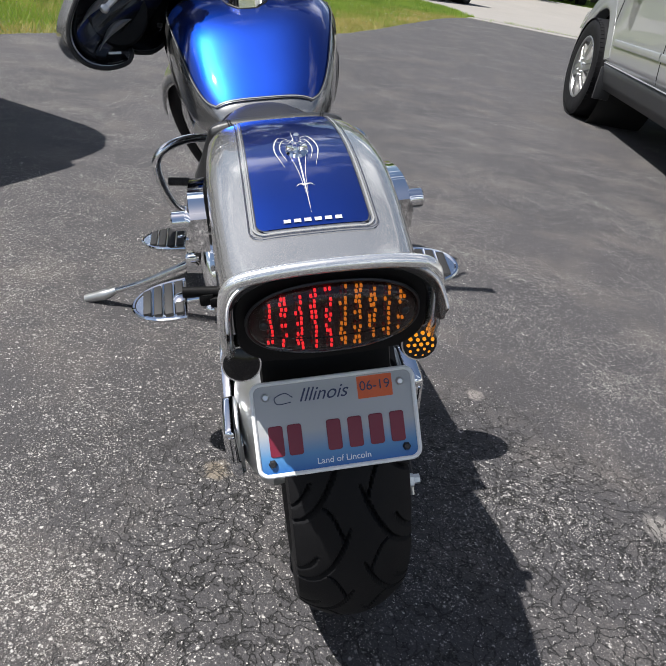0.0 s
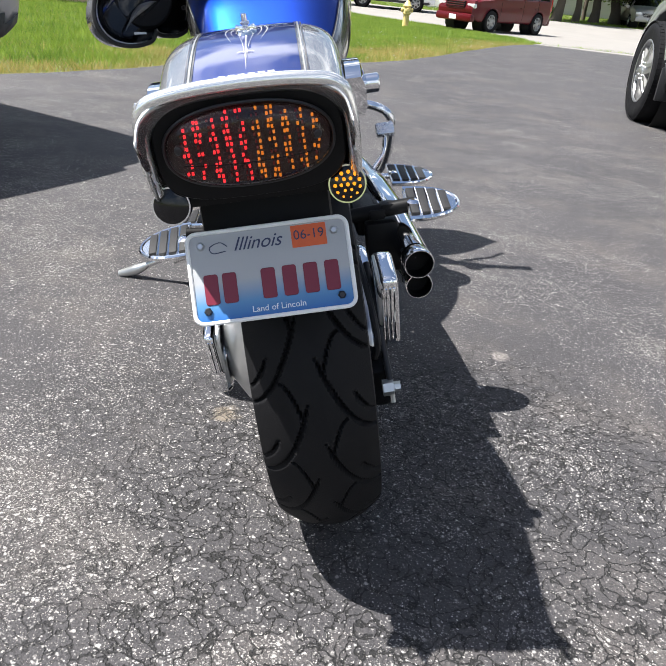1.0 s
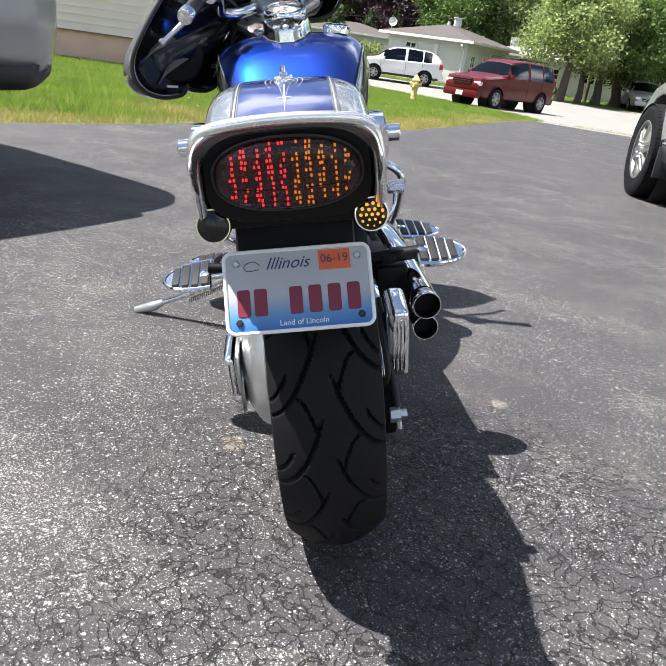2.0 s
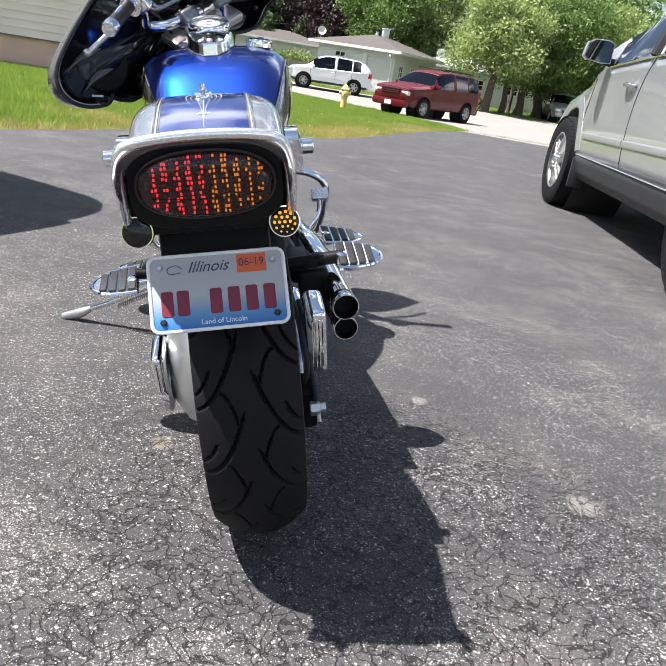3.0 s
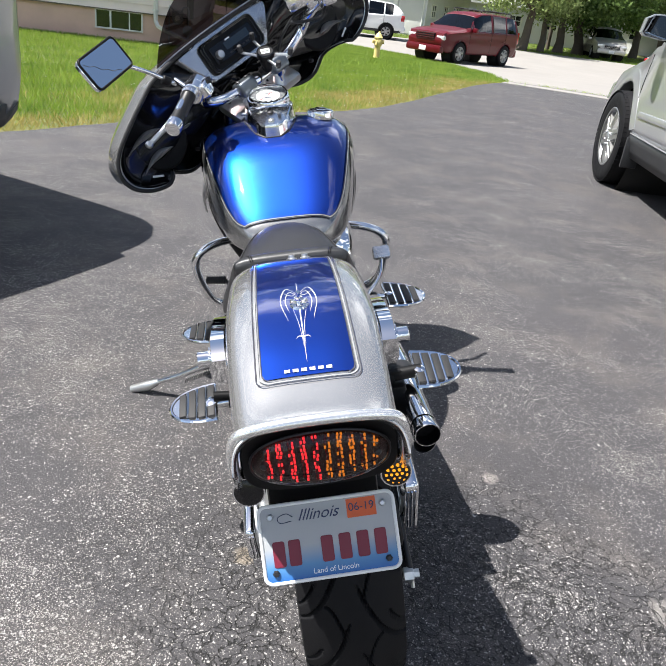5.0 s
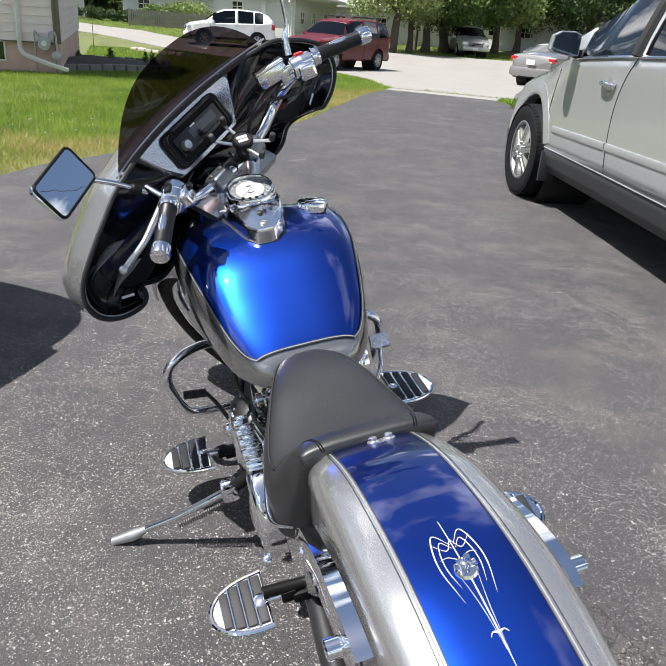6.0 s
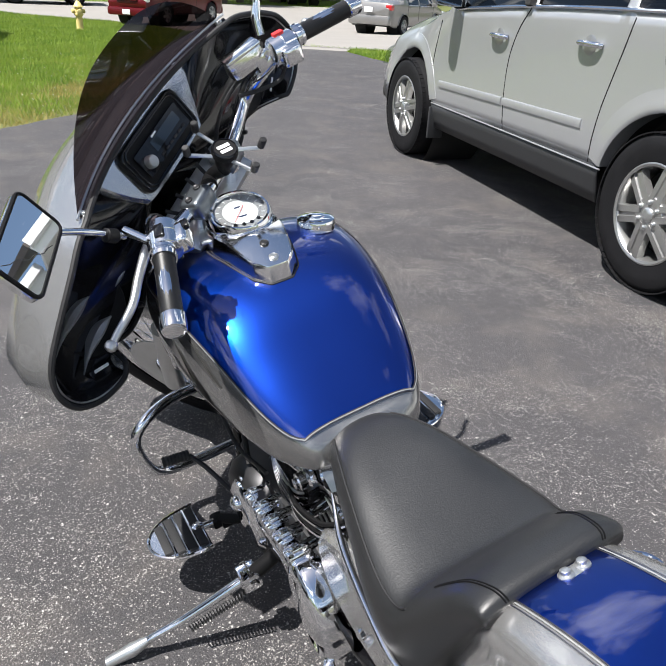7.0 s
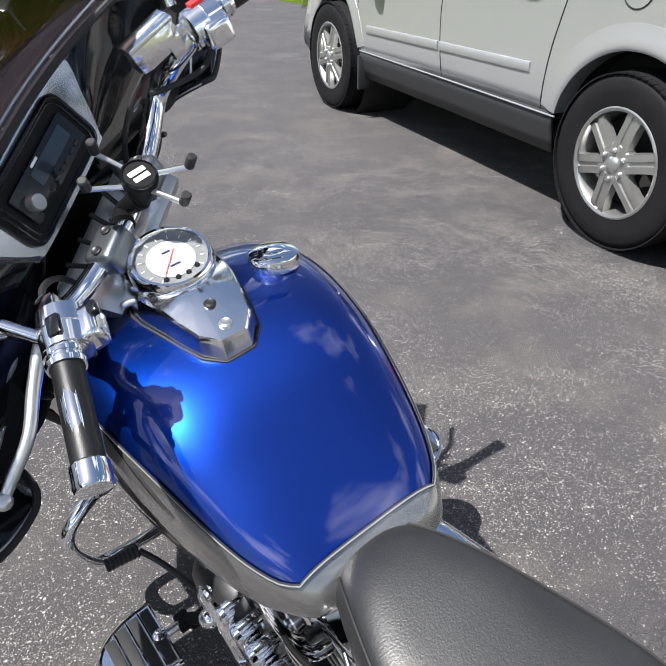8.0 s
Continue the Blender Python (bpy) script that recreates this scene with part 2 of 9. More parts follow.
def poly_sheet(outline, lift, step, skirt=0.0):
    """A sheet inside an outline, cut into a grid that follows the lie of the land."""
    bm = bmesh.new()
    vs = [bm.verts.new((x, y, 0)) for x, y in outline]
    bm.faces.new(vs)
    x0, x1 = min(p[0] for p in outline), max(p[0] for p in outline)
    y0, y1 = min(p[1] for p in outline), max(p[1] for p in outline)
    for ax, a, b in ((0, x0, x1), (1, y0, y1)):
        k = a + step
        while k < b:
            co, no = [0, 0, 0], [0, 0, 0]
            co[ax], no[ax] = k, 1
            bmesh.ops.bisect_plane(bm, geom=bm.verts[:] + bm.edges[:] + bm.faces[:], plane_co=co, plane_no=no)
            k += step
    for v in bm.verts:
        v.co.z = ground_z(v.co.x, v.co.y) + lift
    if skirt:
        edge = [e for e in bm.edges if e.is_boundary]
        ex = bmesh.ops.extrude_edge_only(bm, edges=edge)
        for v in ex["geom"]:
            if isinstance(v, bmesh.types.BMVert):
                v.co.z -= skirt
    bmesh.ops.recalc_face_normals(bm, faces=bm.faces)
    return bm


STAINS = ((0.617, 0.861, 0.030, (0.26, 0.235, 0.22, 1)), (0.893, 0.376, 0.05, (0.22, 0.205, 0.19, 1)), (-0.075, 0.538, 0.035, (0.24, 0.20, 0.15, 1)))


def asphalt():
    m = bpy.data.materials.new("worn_asphalt")
    m.use_nodes = True
    n, l = m.node_tree.nodes, m.node_tree.links
    p = n["Principled BSDF"]
    co = n.new("ShaderNodeTexCoord")

    def tex(kind, scale, detail=4, **kw):
        t = n.new(kind)
        t.inputs["Scale"].default_value = scale
        if "Detail" in t.inputs and kind == "ShaderNodeTexNoise":
            t.inputs["Detail"].default_value = detail
        for k, v in kw.items():
            t.inputs[k].default_value = v
        l.new(co.outputs["Object"], t.inputs["Vector"])
        return t

    def ramp(src, a, b, ca=(0, 0, 0), cb=(1, 1, 1)):
        r = n.new("ShaderNodeValToRGB")
        r.color_ramp.elements[0].position, r.color_ramp.elements[1].position = a, b
        r.color_ramp.elements[0].color, r.color_ramp.elements[1].color = (*ca, 1), (*cb, 1)
        l.new(src, r.inputs[0])
        return r

    def mix(fac, a, b, kind="MIX"):
        x = n.new("ShaderNodeMix"); x.data_type, x.blend_type = "RGBA", kind
        for s, v in (("Factor", fac), ("A", a), ("B", b)):
            if isinstance(v, (tuple, float)):
                x.inputs[s].default_value = v if isinstance(v, tuple) else v
            else:
                l.new(v, x.inputs[s])
        return x.outputs["Result"]

    def times(a, b):
        x = n.new("ShaderNodeMath"); x.operation = "MULTIPLY"
        l.new(a, x.inputs[0])
        if isinstance(b, float):
            x.inputs[1].default_value = b
        else:
            l.new(b, x.inputs[1])
        return x.outputs[0]

    broad = tex("ShaderNodeTexNoise", 0.55, 6)
    blotch = tex("ShaderNodeTexNoise", 2.6, 6, Roughness=0.65)
    grain = tex("ShaderNodeTexNoise", 190, 4)
    base = mix(ramp(broad.outputs["Fac"], 0.34, 0.66).outputs[0], (0.040, 0.038, 0.041, 1), (0.058, 0.054, 0.057, 1))
    base = mix(ramp(blotch.outputs["Fac"], 0.49, 0.68).outputs[0], base, (0.088, 0.079, 0.075, 1))
    base = mix(times(ramp(grain.outputs["Fac"], 0.44, 0.60).outputs[0], 0.60), base, (0.022, 0.022, 0.024, 1))
    # pale stones laid bare where the sealer has worn off: most by the near end, in drifts
    def math2(op, a, b):
        x = n.new("ShaderNodeMath"); x.operation = op
        for k, v in ((0, a), (1, b)):
            if isinstance(v, float):
                x.inputs[k].default_value = v
            else:
                l.new(v, x.inputs[k])
        return x.outputs[0]

    sx = n.new("ShaderNodeSeparateXYZ"); l.new(co.outputs["Object"], sx.inputs[0])
    along = n.new("ShaderNodeMapRange"); l.new(sx.outputs["Y"], along.inputs["Value"])
    for k, v in (("From Min", 0.2), ("From Max", 7.0), ("To Min", 0.06), ("To Max", -0.055)):
        along.inputs[k].default_value = v
    drift = tex("ShaderNodeTexNoise", 1.7, 9, Roughness=0.72)
    across = n.new("ShaderNodeMapRange"); l.new(sx.outputs["X"], across.inputs["Value"])
    for k, v in (("From Min", -0.15), ("From Max", 0.45), ("To Min", 0.01), ("To Max", -0.035)):
        across.inputs[k].default_value = v
    worn = ramp(math2("ADD", math2("ADD", drift.outputs["Fac"], along.outputs[0]), across.outputs[0]), 0.43, 0.70)
    chips = tex("ShaderNodeTexNoise", 300, 2, Roughness=0.65)
    chips2 = tex("ShaderNodeTexNoise", 185, 4, Roughness=0.78)
    lim = n.new("ShaderNodeMapRange"); lim.inputs["To Min"].default_value, lim.inputs["To Max"].default_value = 0.67, 0.535
    l.new(worn.outputs[0], lim.inputs["Value"])
    over = math2("MULTIPLY", math2("SUBTRACT", math2("MAXIMUM", chips.outputs["Fac"], math2("SUBTRACT", chips2.outputs["Fac"], 0.035)), lim.outputs[0]), 26.0)
    near = n.new("ShaderNodeClamp"); l.new(over, near.inputs[0])
    tone_ = tex("ShaderNodeTexNoise", 60, 2)
    shade = ramp(tone_.outputs["Fac"], 0.3, 0.7, (0.21, 0.20, 0.19), (0.60, 0.57, 0.53))
    fade = n.new("ShaderNodeMapRange"); l.new(sx.outputs["Y"], fade.inputs["Value"])
    for k, v in (("From Min", 0.3), ("From Max", 2.2), ("To Min", 0.85), ("To Max", 0.34)):
        fade.inputs[k].default_value = v
    base = mix(times(near.outputs[0], fade.outputs[0]), base, shade.outputs[0])
    # stones of the mix, each with its own tone, showing where the sealer is thin
    jig = n.new("ShaderNodeVectorMath"); jig.operation = "ADD"
    jn = tex("ShaderNodeTexNoise", 70, 2)
    js = n.new("ShaderNodeVectorMath"); js.operation = "SCALE"; js.inputs["Scale"].default_value = 0.010
    l.new(jn.outputs["Color"], js.inputs[0]); l.new(co.outputs["Object"], jig.inputs[0]); l.new(js.outputs[0], jig.inputs[1])
    for size, rare, common, strong in ((92, 0.994, 0.955, 0.6), (155, 0.965, 0.83, 0.80), (290, 0.93, 0.68, 0.78)):
        st = n.new("ShaderNodeTexVoronoi"); st.inputs["Scale"].default_value = size
        l.new(jig.outputs[0], st.inputs["Vector"])
        sc_ = n.new("ShaderNodeSeparateColor"); l.new(st.outputs["Color"], sc_.inputs[0])
        li = n.new("ShaderNodeMapRange"); li.inputs["To Min"].default_value, li.inputs["To Max"].default_value = rare, common
        l.new(worn.outputs[0], li.inputs["Value"])
        on = n.new("ShaderNodeClamp"); l.new(math2("MULTIPLY", math2("SUBTRACT", sc_.outputs[0], li.outputs[0]), 14.0), on.inputs[0])
        core = ramp(st.outputs["Distance"], 0.30, 0.62, (1, 1, 1), (0, 0, 0))
        tint_ = ramp(sc_.outputs[1], 0.0, 1.0, (0.20, 0.19, 0.185), (0.62, 0.60, 0.57))
        base = mix(times(times(on.outputs[0], core.outputs[0]), strong), base, tint_.outputs[0])
    # pale scuffs and a rusty stain
    for sx_, sy_, rad, tint_ in STAINS:
        dd = n.new("ShaderNodeVectorMath"); dd.operation = "DISTANCE"; dd.inputs[1].default_value = (sx_, sy_, 0)
        l.new(co.outputs["Object"], dd.inputs[0])
        edge_n = tex("ShaderNodeTexNoise", 45, 4)
        m_ = ramp(math2("ADD", times(dd.outputs["Value"], 0.5 / rad), times(edge_n.outputs["Fac"], 0.6)), 0.55, 0.80, (1, 1, 1), (0, 0, 0))
        base = mix(times(m_.outputs[0], 0.6), base, tint_)
    # crazing
    cells = tex("ShaderNodeTexVoronoi", 19)
    cells.feature = "DISTANCE_TO_EDGE"
    warp = n.new("ShaderNodeVectorMath"); warp.operation = "ADD"
    wn_ = tex("ShaderNodeTexNoise", 9, 6)
    sc = n.new("ShaderNodeVectorMath"); sc.operation = "SCALE"; sc.inputs["Scale"].default_value = 0.30
    l.new(wn_.outputs["Color"], sc.inputs[0]); l.new(co.outputs["Object"], warp.inputs[0]); l.new(sc.outputs[0], warp.inputs[1])
    l.new(warp.outputs[0], cells.inputs["Vector"])
    crack = ramp(cells.outputs["Distance"], 0.014, 0.046, (1, 1, 1), (0, 0, 0))
    far = n.new("ShaderNodeVectorMath"); far.operation = "DISTANCE"; far.inputs[1].default_value = (0.40, 0.10, 0)
    l.new(co.outputs["Object"], far.inputs[0])
    spot = ramp(math2("ADD", times(far.outputs["Value"], 0.6), times(tex("ShaderNodeTexNoise", 2.3, 4).outputs["Fac"], 0.5)), 0.56, 0.84, (1, 1, 1), (0.10, 0.10, 0.10))
    line = times(crack.outputs[0], spot.outputs[0])
    base = mix(times(line, 0.95), base, (0.007, 0.007, 0.007, 1))
    l.new(base, p.inputs["Base Color"])
    p.inputs["Roughness"].default_value = 0.78
    h = n.new("ShaderNodeMath"); h.operation = "SUBTRACT"
    l.new(grain.outputs["Fac"], h.inputs[0]); l.new(line, h.inputs[1])
    h2 = n.new("ShaderNodeMath"); h2.operation = "ADD"; l.new(h.outputs[0], h2.inputs[0]); l.new(near.outputs[0], h2.inputs[1])
    b = n.new("ShaderNodeBump"); b.inputs["Strength"].default_value, b.inputs["Distance"].default_value = 1.0, 0.004
    l.new(h2.outputs[0], b.inputs["Height"]); l.new(b.outputs[0], p.inputs["Normal"])
    return m


M["asphalt"] = asphalt()
M["lawn"] = material("lawn_soil_and_turf", (0.065, 0.105, 0.022), 0.9, vary=0.55, vary_scale=1.3, bump=1.0, bump_scale=60, tone=(0.16, 0.17, 0.05))
M["concrete"] = material("street_concrete", (0.225, 0.212, 0.195), 0.85, vary=0.16, vary_scale=0.8, bump=0.3, bump_scale=90)
M["gutter"] = material("gutter_joint", (0.10, 0.095, 0.09), 0.9, vary=0.3, vary_scale=3)

LAWN_EDGE = [(-14, 3.0), (-6, 3.2), (-3, 3.95), (-1.92, 4.95), (-1.43, 5.56), (-0.75, 6.4), (0, 7.1), (0.9, 7.8), (1.71, 8.84), (2.5, 10.2), (3.6, 12.3), (4.6, 14.2), (5.44, 15.5)]
lawn_line = [(p.x, p.y) for p in spline([(x, y, 0) for x, y in LAWN_EDGE], 5)]
wob = [(x + 0.05 * noise.noise((x * 1.7, y * 1.7, 0)) + 0.02 * noise.noise((x * 7, y * 7, 3)), y + 0.05 * noise.noise((x * 1.7, y * 1.7, 9)) + 0.02 * noise.noise((x * 7, y * 7, 5))) for x, y in lawn_line]
drive_outline = wob + [(7.3, 13.75), (7.0, 12.2), (6.8, 9), (6.9, 0), (6.9, -12), (-14, -12)]

gx = [-400, -150, -60, -30, -15, -8, -4, 0, 4, 8, 12, 16, 20, 26, 34, 60, 150, 400]
gy = [-400, -150, -60, -20, -8, 0, 5] + [6 + 1.5 * k for k in range(28)] + [50, 56, 62, 70, 90, 150, 400]
gm = bmesh.new()
gv = [[gm.verts.new((x, y, ground_z(x, y) - 0.035)) for x in gx] for y in gy]
for a, b in zip(gv, gv[1:]):
    for k in range(len(gx) - 1):
        gm.faces.new((a[k], a[k + 1], b[k + 1], b[k]))
tagged(part("ground", gm, M["lawn"]), "mown green lawn with yellowed patches and bare soil", "ground", kind="structure")
tagged(part("driveway", poly_sheet(drive_outline, 0.0, 1.0, 0.05), M["asphalt"]), "worn grey asphalt driveway with exposed pale stones and cracks", "driveway", kind="structure")
STREET = [(-30, 60), (-6, 46), (-1.5, 40), (0.5, 36.2), (2.2, 33.4), (6, 29), (6.9, 25), (6.6, 20), (5.95, 16.5), (7.9, 14.5), (14, 8.6), (40, -10),
          (60, 10), (26, 37), (22, 39.2), (16, 40.2), (10, 39), (6, 38.5), (3.1, 40.5), (1.1, 47), (-0.6, 48.5), (-4, 53.5), (-30, 72)]
tagged(part("road", poly_sheet(STREET, 0.0, 2.0, 0.06), M["concrete"]), "pale sunlit concrete street", "road", kind="structure")
tagged(part("gutter", poly_sheet([(5.80, 16.22), (7.72, 14.28), (7.86, 14.43), (5.95, 16.40)], 0.006, 1.5), M["gutter"]), "dark joint between apron and street", "gutter", kind="structure")
tagged(part("apron", poly_sheet([(5.44, 15.55), (7.30, 13.70), (7.74, 14.27), (5.80, 16.20)], 0.008, 1.0, 0.05), M["concrete"]), "pale concrete apron at the end of the driveway", "pavement", kind="structure")

# ---- motorcycle ----
BIKE = Matrix.Translation((0.120, 0.205, 0)) @ Matrix.Rotation(radians(0.6), 4, "Z") @ Matrix.Rotation(radians(-11.5), 4, "Y")
bike = tagged(empty("motorcycle", BIKE), "blue and silver cruiser motorcycle with fairing, leaning on its stand", "motorcycle")
TX, TY = 0.023, 0.128          # the rear wheel: a little to the right, its axle ahead of the origin
R_T = 0.326
STEER_AT = Vector((0, 1.16, 1.105))
STEER_AXIS = Vector((0, -math.sin(radians(34.5)), math.cos(radians(34.5))))
STEER = Matrix.Translation(STEER_AT) @ Matrix.Rotation(radians(41), 4, STEER_AXIS) @ Matrix.Translation(-STEER_AT)


def turned_front(bm):
    """Swings a front-end shape, drawn straight ahead, to the left lock."""
    bmesh.ops.transform(bm, matrix=STEER, verts=bm.verts)
    return bm


def front(name, bm, mat, parent, label="", **kw):
    return part(name, turned_front(bm), mat, parent, label, **kw)


# rear tyre with cut tread
def tyre_mesh(centre, radius, half, crown, section, tread, seg=900, prof=84):
    """A motorcycle tyre on a sideways axle: round crown, side walls, sweeping cut grooves."""
    th = np.linspace(0, 2 * math.pi, seg, endpoint=False)[:, None]
    s = np.linspace(-1, 1, prof + 1)[None, :]
    a = np.abs(s)
    q1, q2 = np.clip(a / 0.72, 0, 1), np.clip((a - 0.72) / 0.28, 0, 1)
    x = np.where(a < 0.72, half * 0.93 * q1, half * (0.93 + 0.07 * np.sin(q2 * math.pi * 0.75)) - half * 0.18 * q2 ** 2) * np.sign(s)
    r = np.where(a < 0.72, radius - crown * q1 ** 2.2, radius - crown - section * q2) + 0 * th
    cut = np.zeros((seg, prof + 1))
    step = 2 * math.pi / tread
    for sg, off, lo, hi, bend, wide in ((1, 0.0, 0.04, 0.80, -0.40, 1.0), (-1, 0.5, 0.04, 0.80, -0.40, 1.0), (1, 0.5, 0.46, 0.82, -0.15, 0.85), (-1, 0.0, 0.46, 0.82, -0.15, 0.85), (1, 0.72, 0.14, 0.38, 0.17, 0.7), (-1, 0.22, 0.14, 0.38, 0.17, 0.7)):
        u = np.clip((a - lo) / (hi - lo), 0, 1)
        line = step * off + bend * (1 - (1 - u) ** 2)
        d = (th - line + step / 2) % step - step / 2
        taper = np.clip(np.minimum(u, 1.04 - u) * 9, 0, 1)
        slope = np.sqrt(1 + (bend * 2 * (1 - u) / (hi - lo) * radius / (half * 1.29)) ** 2)
        k = np.clip((0.0030 * wide * taper - np.abs(d) * radius / slope) / 0.0014, 0, 1) * ((a > lo) & (a < hi) & (s * sg > 0))
        cut = np.maximum(cut, k)
    r = r - 0.008 * cut
    v = np.stack([centre[0] + x + 0 * th, centre[1] - np.cos(th) * r, centre[2] + np.sin(th) * r], -1)
    bm = bmesh.new()
    rows = [[bm.verts.new(p) for p in row] for row in v.tolist()]
    for i in range(seg):
        ra, rb = rows[i], rows[(i + 1) % seg]
        for j in range(prof):
            bm.faces.new((ra[j], rb[j], rb[j + 1], ra[j + 1]))
    bmesh.ops.recalc_face_normals(bm, faces=bm.faces)
    return bm


rear_tyre = part("rear_tyre", tyre_mesh((TX, TY, R_T), R_T, 0.085, 0.034, 0.085, 17), M["tyre"], bike, "wide black tyre with slanting grooves", angle=30)
part("rim", join(turned((TX - 0.07, TY, R_T), (TX + 0.07, TY, R_T), [(0, 0.212), (0.03, 0.205), (0.1, 0.196), (0.9, 0.196), (0.97, 0.205), (1, 0.212), (1, 0.186), (0.5, 0.178), (0, 0.186), (0, 0.212)], 64, False)), M["alloy"], rear_tyre)
part("hub", turned((TX - 0.09, TY, R_T), (TX + 0.09, TY, R_T), [(0, 0.03), (0.05, 0.06), (0.25, 0.065), (0.3, 0.045), (0.7, 0.045), (0.75, 0.065), (0.95, 0.06), (1, 0.03)], 32), M["alloy"], rear_tyre)

# fender: a run of cross-sections along its top line
F_Y = [0.455, 0.42, 0.38, 0.34, 0.27, 0.20, 0.10, 0.017, -0.057, -0.125, -0.175, -0.205, -0.228, -0.246]
F_Z = [0.640, 0.690, 0.722, 0.745, 0.772, 0.789, 0.798, 0.795, 0.780, 0.760, 0.747, 0.746, 0.754, 0.771]
F_W = [0.088, 0.096, 0.102, 0.106, 0.110, 0.112, 0.113, 0.113, 0.111, 0.108, 0.105, 0.103, 0.101, 0.100]
F_H = [0.16, 0.19, 0.21, 0.22, 0.225, 0.22, 0.205, 0.185, 0.16, 0.13, 0.105, 0.09, 0.08, 0.075]
F_N = 3.4


F_LINE = spline([(0, y, z) for y, z in zip(F_Y, F_Z)], 5)
F_PAR = np.linspace(0, len(F_Y) - 1, len(F_LINE))


def fender_frame(i):
    p = F_LINE[i]
    t = (F_LINE[min(i + 1, len(F_LINE) - 1)] - F_LINE[max(i - 1, 0)]).normalized()
    nrm = Vector((1, 0, 0)).cross(t)
    if nrm.z < 0:
        nrm = -nrm
    w = float(np.interp(F_PAR[i], range(len(F_W)), F_W))
    h = float(np.interp(F_PAR[i], range(len(F_H)), F_H))
    return p, nrm, w, h


def fender_at(i, x):
    p, nrm, w, h = fender_frame(i)
    k = min(1.0, abs(x) / w)
    drop = 0.052 * (1 - (1 - k ** F_N) ** (1 / F_N))
    return p + Vector((x, 0, 0)) - nrm * drop


rings = []
for i in range(len(F_LINE)):
    p, nrm, w, h = fender_frame(i)
    ring = []
    for a in np.linspace(0, math.pi, 33):
        c, s = math.cos(a), math.sin(a)
        x = w * math.copysign(abs(c) ** (2 / F_N), c)
        ring.append(p + Vector((x, 0, 0)) - nrm * (0.052 * (1 - abs(s) ** (2 / F_N))))
    side = [0.35, 0.7, 1.0]
    left = [p + Vector((-w * (1 + 0.03 * q), 0, 0)) - Vector((0, 0, 1)) * (0.052 + (h - 0.052) * q) for q in side]
    right = [p + Vector((w * (1 + 0.03 * q), 0, 0)) - Vector((0, 0, 1)) * (0.052 + (h - 0.052) * q) for q in side]
    rings.append(right[::-1] + ring + left)
fender = part("rear_fender", loft(rings, False, False), M["silver"], bike, "silver rear fender with a flared lip", angle=60)
sol = fender.modifiers.new("sheet", "SOLIDIFY"); sol.thickness, sol.offset = 0.003, -1


def fender_panel(y0, y1, half, lift, corner):
    """The strip of the fender's top between two y, with rounded rear corners."""
    bm = bmesh.new()
    rows = []
    for i, p in enumerate(F_LINE):
        if not y1 - 1e-6 <= p.y <= y0:
            continue
        d = p.y - y1
        hw = half if d > corner else half - corner + math.sqrt(max(0, corner ** 2 - (corner - d) ** 2))
        _, nrm, _, _ = fender_frame(i)
        rows.append([bm.verts.new(fender_at(i, hw * k / 8) + nrm * lift) for k in range(-8, 9)])
    for a, b in zip(rows, rows[1:]):
        for k in range(16):
            bm.faces.new((a[k], a[k + 1], b[k + 1], b[k]))
    bmesh.ops.recalc_face_normals(bm, faces=bm.faces)
    return bm


part("blue_panel", fender_panel(0.40, -0.128, 0.061, 0.0012, 0.012), M["blue"], fender, "glossy blue painted panel")

# tank
T_Y = [0.772, 0.785, 0.81, 0.85, 0.90, 0.97, 1.04, 1.12, 1.20, 1.27, 1.33, 1.37]
T_TOP = [0.640, 0.668, 0.694, 0.728, 0.768, 0.820, 0.852, 0.868, 0.868, 0.856, 0.832, 0.800]
T_BOT = [0.622, 0.608, 0.600, 0.596, 0.598, 0.607, 0.620, 0.640, 0.660, 0.685, 0.710, 0.735]
T_W = [0.068, 0.104, 0.127, 0.152, 0.171, 0.190, 0.205, 0.216, 0.219, 0.206, 0.172, 0.100]
T_N, T_X = 3.6, 0.008


T_S = [(p.x, p.y, p.z) for p in spline(list(zip(T_Y, T_TOP, T_BOT)), 4)]
T_SW = [p.y for p in spline([(y, w, 0) for y, w in zip(T_Y, T_W)], 4)]


def tank_section(k):
    y, top, bot = T_S[k]
    return y, top, bot, T_SW[k]


rings = []
for k in range(len(T_S)):
    y, top, bot, w = tank_section(k)
    mid = bot + (top - bot) * 0.42
    ring = []
    for a in np.linspace(0, 2 * math.pi, 64, endpoint=False):
        c, s = math.cos(a), math.sin(a)
        hh = top - mid if s > 0 else mid - bot
        ring.append((T_X + w * math.copysign(abs(c) ** (2 / T_N), c), y, mid + hh * math.copysign(abs(s) ** (2 / T_N), s)))
    rings.append(ring)
tank = part("fuel_tank", loft(rings), M["tanksilver"], bike, "teardrop fuel tank, silver sides with charcoal flames", angle=70)


def tank_point(k, x):
    y, top, bot, w = tank_section(k)
    mid = bot + (top - bot) * 0.42
    q = min(1.0, abs(x) / w)
    return Vector((T_X + x, y, mid + (top - mid) * (1 - q ** T_N) ** (1 / T_N)))


